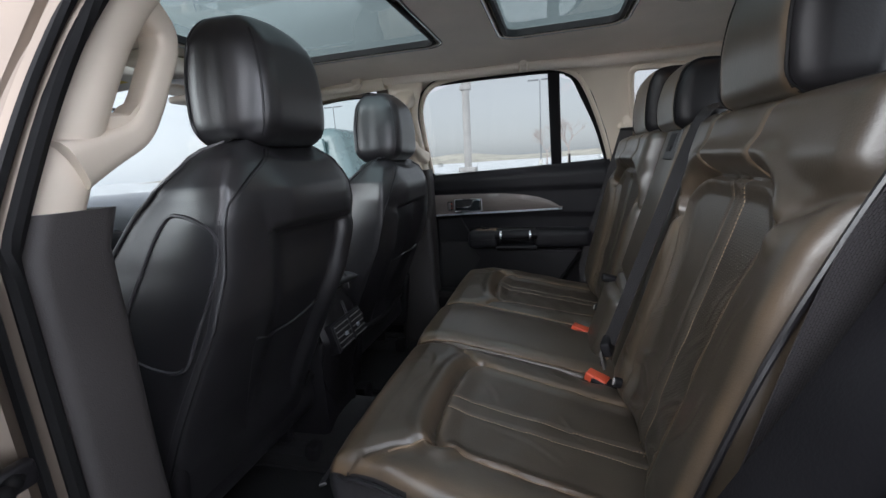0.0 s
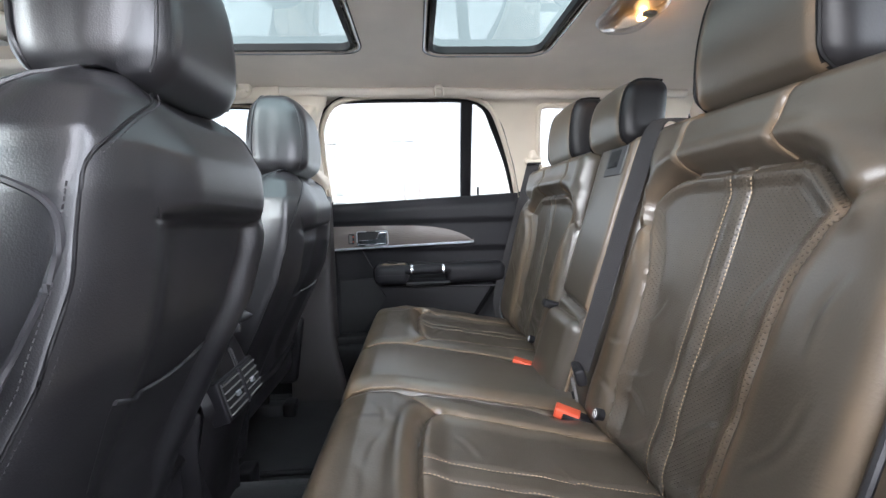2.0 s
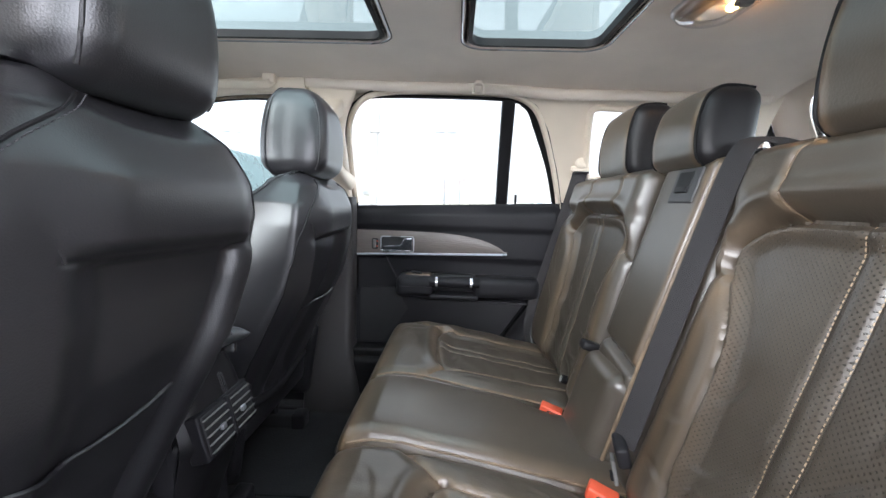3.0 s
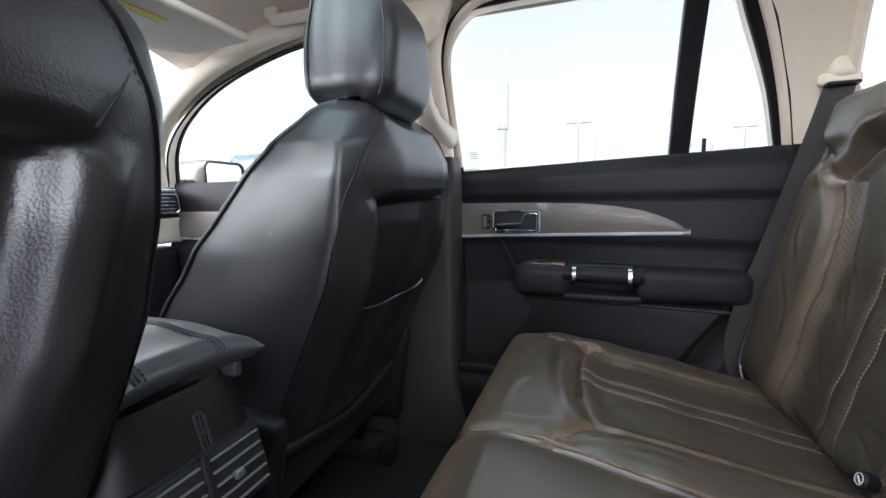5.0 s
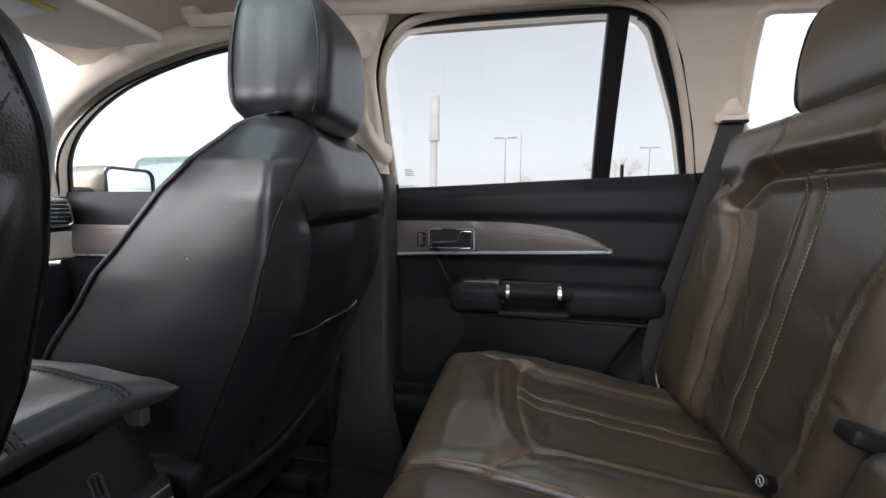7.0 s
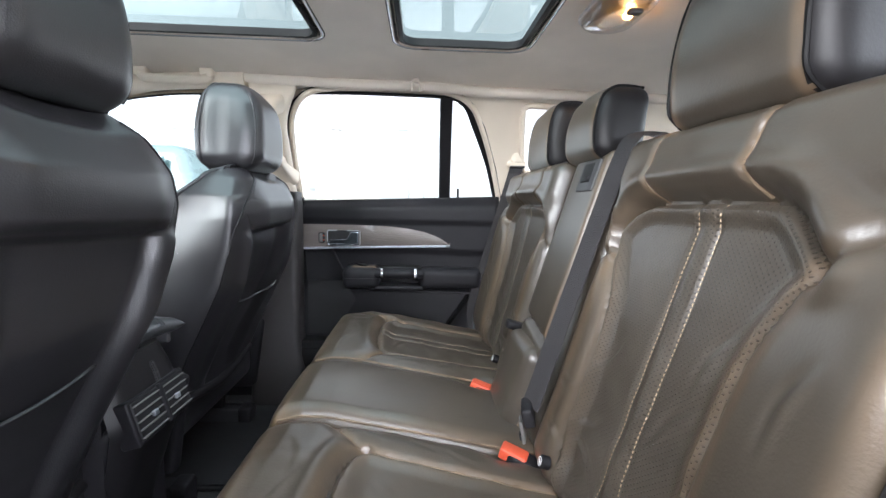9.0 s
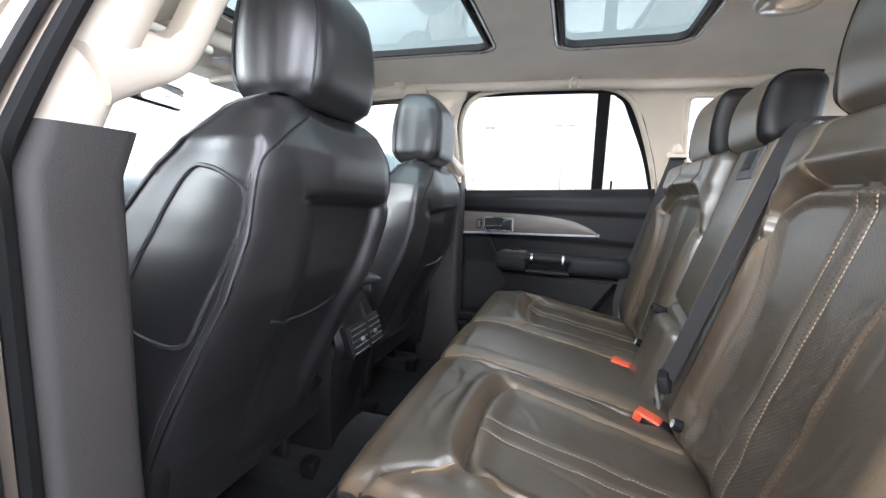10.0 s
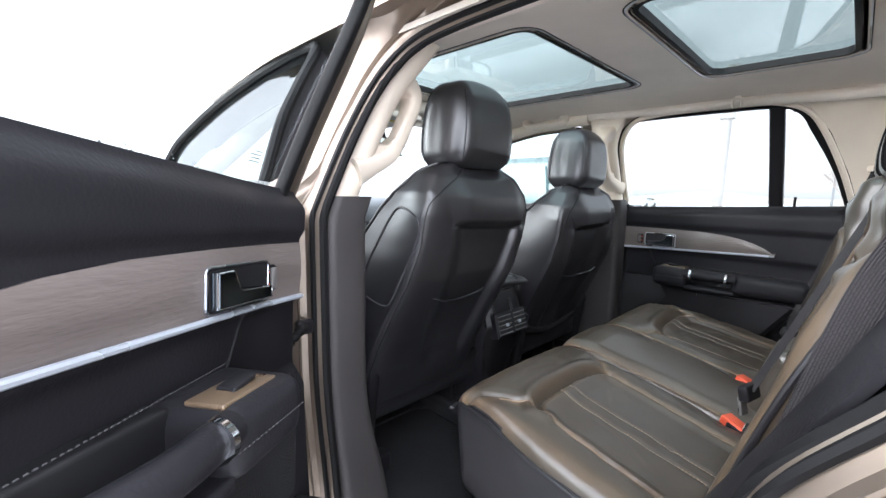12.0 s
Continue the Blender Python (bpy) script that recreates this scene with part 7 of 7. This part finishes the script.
def roof_handle(side):
    h = thing("roof_grab_handle", (-0.40, side * 0.515, 1.59), "beige fold-down grab handle on the roof rail", "grab handle", "roof grab handles")
    part("grip", sweep(smooth_path([(-0.512, side * 0.528, 1.586), (-0.500, side * 0.516, 1.566), (-0.470, side * 0.508, 1.557), (-0.33, side * 0.508, 1.557), (-0.302, side * 0.516, 1.566), (-0.290, side * 0.528, 1.586)], 40), rrect(0.014, 0.026, 0.006, 3), (0, side, 1)), M_CREAM, h)
    for x in (-0.497, -0.305):
        part("pivot", rbox((x - 0.020, side * 0.522 - 0.016, 1.563), (x + 0.020, side * 0.522 + 0.016, 1.596), 0.008), M_CREAM, h)


roof_handle(1)
roof_handle(-1)


def visor(side):
    vz = thing("sun_visor", (-0.68, side * 0.36, 1.535), "beige sun visor folded up with a printed label", "sun visor", "sun visors")
    v, f = rbox((-0.785, 0.10, 1.508), (-0.547, 0.492, 1.530), 0.010, (6, 8, 1), 4)
    v[:, 0] += 0.05 * step(v[:, 1], 0.42, 0.50) * (v[:, 0] < -0.7)
    v[:, 2] += -0.10 * (v[:, 0] + 0.565) * -1 * 0.35
    v[:, 1] *= side
    b = part("flap", fixed((v, f)), M_LINER, vz)
    lab = [((-0.735, 0.175), (-0.630, 0.322), M_WHITE, "white printed warning label"), ((-0.626, 0.175), (-0.604, 0.322), M_YELLOW, "yellow edge of the label")]
    for (x0, y0), (x1, y1), m, t in lab:
        v, f = rbox((x0, y0, 1.5055), (x1, y1, 1.5068), 0.0004)
        v[:, 2] += 0.035 * (v[:, 0] + 0.565)
        v[:, 1] *= side
        part("label", fixed((v, f)), m, b, t)
    part("pivot", tube([(-0.77, side * 0.48, 1.52), (-0.79, side * 0.545, 1.55)], 0.008, 8), M_CREAM, vz)


visor(1)
visor(-1)
mir = thing("rear_view_mirror", (-0.80, -0.07, 1.44), "black rear-view mirror hanging from the windscreen", "mirror")
v, f = rbox((-0.015, -0.125, -0.035), (0.018, 0.125, 0.035), 0.014, (1, 6, 2), 4)
part("housing", turned((v, f), pose(-0.80, -0.085, 1.437, 0, 8, 14)), M_PLASTIC, mir)
part("glass", turned(rbox((0.0175, -0.117, -0.028), (0.0195, 0.117, 0.028), 0.0008), pose(-0.80, -0.085, 1.437, 0, 8, 14)), M_MIRROR, mir)
part("stalk", tube(smooth_path([(-0.81, -0.08, 1.46), (-0.86, -0.06, 1.52), (-0.905, -0.05, 1.585)], 12), 0.010, 8), M_PLASTIC, mir)
oc = thing("overhead_console", (-0.72, -0.02, 1.575), "beige overhead console with two small map lamps", "overhead console")
part("body", rbox((-0.86, -0.13, 1.548), (-0.585, 0.09, 1.60), 0.022, (4, 4, 1), 4), M_LINER, oc)
for y in (-0.085, 0.045):
    part("map_lamp", rbox((-0.68, y - 0.030, 1.541), (-0.62, y + 0.030, 1.552), 0.008, (2, 2, 1)), M_BULBOFF, oc)

# door mirror outside, and roof aerial
for side in (-1, 1):
    dm = thing("door_mirror", (-1.25, side * 0.98, 1.20), "grey door mirror outside the front window", "mirror", "door mirrors")
    v, f = rbox((-1.40, 0.90, 1.155), (-1.21, 1.12, 1.300), 0.05, (4, 4, 4), 5)
    v[:, 1] *= side
    part("housing", fixed((v, f)), M_PAINT, dm)
    part("glass", rbox((-1.213, side * 1.01 - 0.095, 1.172), (-1.2075, side * 1.01 + 0.095, 1.285), 0.002), M_MIRROR, dm)
    o = np.asarray(rrect(0.196, 0.120, 0.030, 5)) + (side * 1.01, 1.2285)
    part("rim", tube(np.c_[np.full(len(o), -1.207), o], 0.006, 8, True), M_PLASTIC, dm, "black rim round the mirror glass")
    part("foot", tube([(-1.26, side * 0.80, 1.185), (-1.28, side * 0.95, 1.19)], 0.03, 10), M_PLASTIC, dm)
aer = thing("roof_aerial", (-0.60, -0.18, 1.66), "thin black roof aerial on a small base", "aerial")
part("rod", tube([(-0.60, -0.20, 1.68), (-0.42, -0.24, 1.98)], np.linspace(0.0045, 0.0018, 2), 8), M_RUBBER, aer)
part("base", tube([(-0.63, -0.193, 1.648), (-0.585, -0.203, 1.705)], np.array([0.016, 0.006]), 10), M_RUBBER, aer)

# floor mat and odd bits
fm = thing("floor_mat", (-0.05, -0.40, 0.455), "black rubber rear floor mat with raised rim", "floor mat", "rear floor mats")
v, f = rbox((-0.42, -0.66, 0.452), (0.10, -0.20, 0.464), 0.005, (8, 8, 1))
part("mat", (v, f), M_MAT, fm)
o = outline_round(-0.41, 0.09, -0.65, -0.21, 0.05, 60)
part("rim", tube(np.c_[o, np.full(60, 0.465)], 0.006, 6, True), M_MAT, fm)
copy_thing(fm, pose(-0.05, 0.45, 0.455))

# ---- outside ----
def street_lamp(x, y, h, arm):
    s = thing("street_lamp", (x, y, 0), "tall grey steel car park lamp with two heads", "street lamp", "street lamps")
    part("post", tube([(x, y, 0), (x, y, h)], np.array([0.12, 0.07]), 10), M_STEEL, s)
    part("footing", tube([(x, y, 0), (x, y, 0.7)], 0.3, 16), M_CONCRETE, s)
    for q in (-1, 1):
        part("head", rbox((x + q * arm * 0.55 - arm * 0.45, y - 0.25, h - 0.02), (x + q * arm * 0.55 + arm * 0.45, y + 0.25, h + 0.16), 0.05), M_STEEL, s)


street_lamp(-1.45, 60, 11.2, 1.6)
street_lamp(22.0, 75, 11.5, 1.6)
street_lamp(-36.0, 66, 11.5, 1.6)
pl = thing("flag_pole", (0.75, 62, 0), "thin pale flag pole", "pole")
part("post", tube([(0.75, 62, 0), (0.75, 62, 12.2)], np.array([0.09, 0.04]), 8), M_STEEL, pl)
sg = thing("sign_pole", (-8.85, 45, 0), "tall tan sign pylon with a box head", "sign")
part("post", tube([(-8.85, 45, 0), (-8.75, 45, 9.2)], np.array([0.42, 0.40]), 16), M_SIGN, sg)
part("footing", rbox((-9.8, 44.2, 0), (-7.9, 45.8, 0.5), 0.1), M_SIGN, sg)
part("sign_box", rbox((-9.15, 44.6, 8.9), (-8.20, 45.4, 13.4), 0.12), M_SIGN, sg)
part("collar", tube([(-8.75, 45, 8.6), (-8.75, 45, 9.0)], 0.62, 16), M_SIGN, sg)


def bare_tree(x, y, h, seed, name_label="bare winter tree with fine branches"):
    rng = random.Random(seed)
    t = thing("tree", (x, y, 0), name_label, "tree", "bare trees")
    geos = []

    def branch(p, d, ln, r, depth):
        q = p + d * ln * 0.5 + np.array([rng.uniform(-1, 1), rng.uniform(-1, 1), rng.uniform(-0.2, 0.6)]) * ln * 0.07
        e = p + d * ln
        geos.append(tube(np.array([p, q, e]), np.array([r, r * 0.8, r * 0.6]), 5))
        if depth == 0:
            return
        for _ in range(3 if depth > 1 else 4):
            a = np.array([rng.uniform(-1, 1), rng.uniform(-1, 1), rng.uniform(-0.15, 0.9)])
            nd = d * 0.75 + a * 0.75
            nd /= np.linalg.norm(nd)
            branch(p + d * ln * rng.uniform(0.55, 1.0), nd, ln * rng.uniform(0.55, 0.78), r * 0.55, depth - 1)

    trunk = tube(np.array([(x, y, 0), (x + 0.05, y, h * 0.2), (x, y, h * 0.33)]), np.array([0.03, 0.024, 0.018]) * h * 0.7, 8)
    part("trunk", trunk, M_BARK, t)
    for k in range(5):
        a = rng.uniform(0, 6.28)
        d = np.array([math.cos(a) * 0.55, math.sin(a) * 0.55, 0.85])
        branch(np.array([x, y, h * 0.30]), d / np.linalg.norm(d), h * 0.28, 0.010 * h, 4)
    part("crown", join(*geos), M_BARK, t, "fine bare twigs")


bare_tree(10.9, 50, 8.4, 4)
bare_tree(2.0, 52, 6.4, 7)
bare_tree(-0.6, 58, 5.6, 11)
bare_tree(16.5, 56, 6.2, 15)


def far_car(x, y, turn, paint, tall, label):
    c = thing("parked_car", (x, y, 0), label, "car", "parked cars")
    m = pose(x, y, 0, 0, 0, turn)
    h = 1.85 if tall else 1.48
    v, f = rbox((-2.2, -0.9, 0.35), (2.2, 0.9, 1.05 if tall else 0.92), 0.18, (6, 2, 2), 4)
    part("body", turned((v, f), m), paint, c)
    v, f = rbox((-1.9 if tall else -1.4, -0.80, 0.98), (0.75, 0.80, h), 0.15, (4, 2, 2), 4)
    v[:, 1] *= 1 - 0.16 * step(v[:, 2], 1.0, h)
    v[:, 0] += (v[:, 2] - 1.0) * (-0.35) * (v[:, 0] > 0) + (0.02 if tall else 0.3) * (v[:, 2] - 1.0) * (v[:, 0] < 0)
    cab = part("cabin", turned((v, f), m), paint, c)
    for q in (-1, 1):
        for a, b in ((-1.6 if tall else -1.1, -0.60), (-0.5, 0.35)):
            w = np.array([(a, 1.12), (b, 1.12), (b - 0.06, h - 0.16), (a + 0.06, h - 0.16)])
            g = plate(w, q * 0.745, q * 0.80, 1, 0.005)
            part("side_window", turned(g, m), M_CARGLASS, cab)
    for xx in (-1.35, 1.35):
        for q in (-1, 1):
            part("wheel", turned(tube([(xx, q * 0.70, 0.36), (xx, q * 0.92, 0.36)], 0.36, 20), m), M_TYRE, c)
    v, f = rbox((0.35, 0.82, 1.05), (0.55, 1.08, 1.22), 0.05)
    part("door_mirror", turned((v, f), m), M_PLASTIC, c)
    part("door_mirror", turned((v * (1, -1, 1), [q[::-1] for q in f]), m), M_PLASTIC, c)


far_car(-3.05, 5.2, 0, M_CAR, True, "dark green boxy off-road car parked alongside")
for i, (x, y, tn, pnt) in enumerate(((8.2, 58, 5, M_CARW), (13.5, 60, -6, M_CARW), (19, 62, 4, M_CAR), (26, 60, 0, M_CARW), (-18, 52, 90, M_CARW))):
    far_car(x, y, tn, pnt, i % 2 == 1, "parked car across the lot")
u, w = np.linspace(-260, 260, 60), np.linspace(0, 1, 6)
G = np.zeros((60, 6, 3))
for i, a in enumerate(u):
    hgt = 2.2 + 0.6 * math.sin(a * 0.021 + 1) + 0.4 * math.sin(a * 0.06) + 3.6 * math.exp(-(((a + 58) / 24) ** 2))
    for j, t in enumerate(w):
        G[i, j] = (a, 210 + 60 * t, hgt * math.sin(t * math.pi / 2))
tagged(obj("hill", (G.reshape(-1, 3), grid_faces(60, 6)), M_HILL, origin=(0, 240, 0)), "low winter hill on the horizon", "hill", kind="structure")
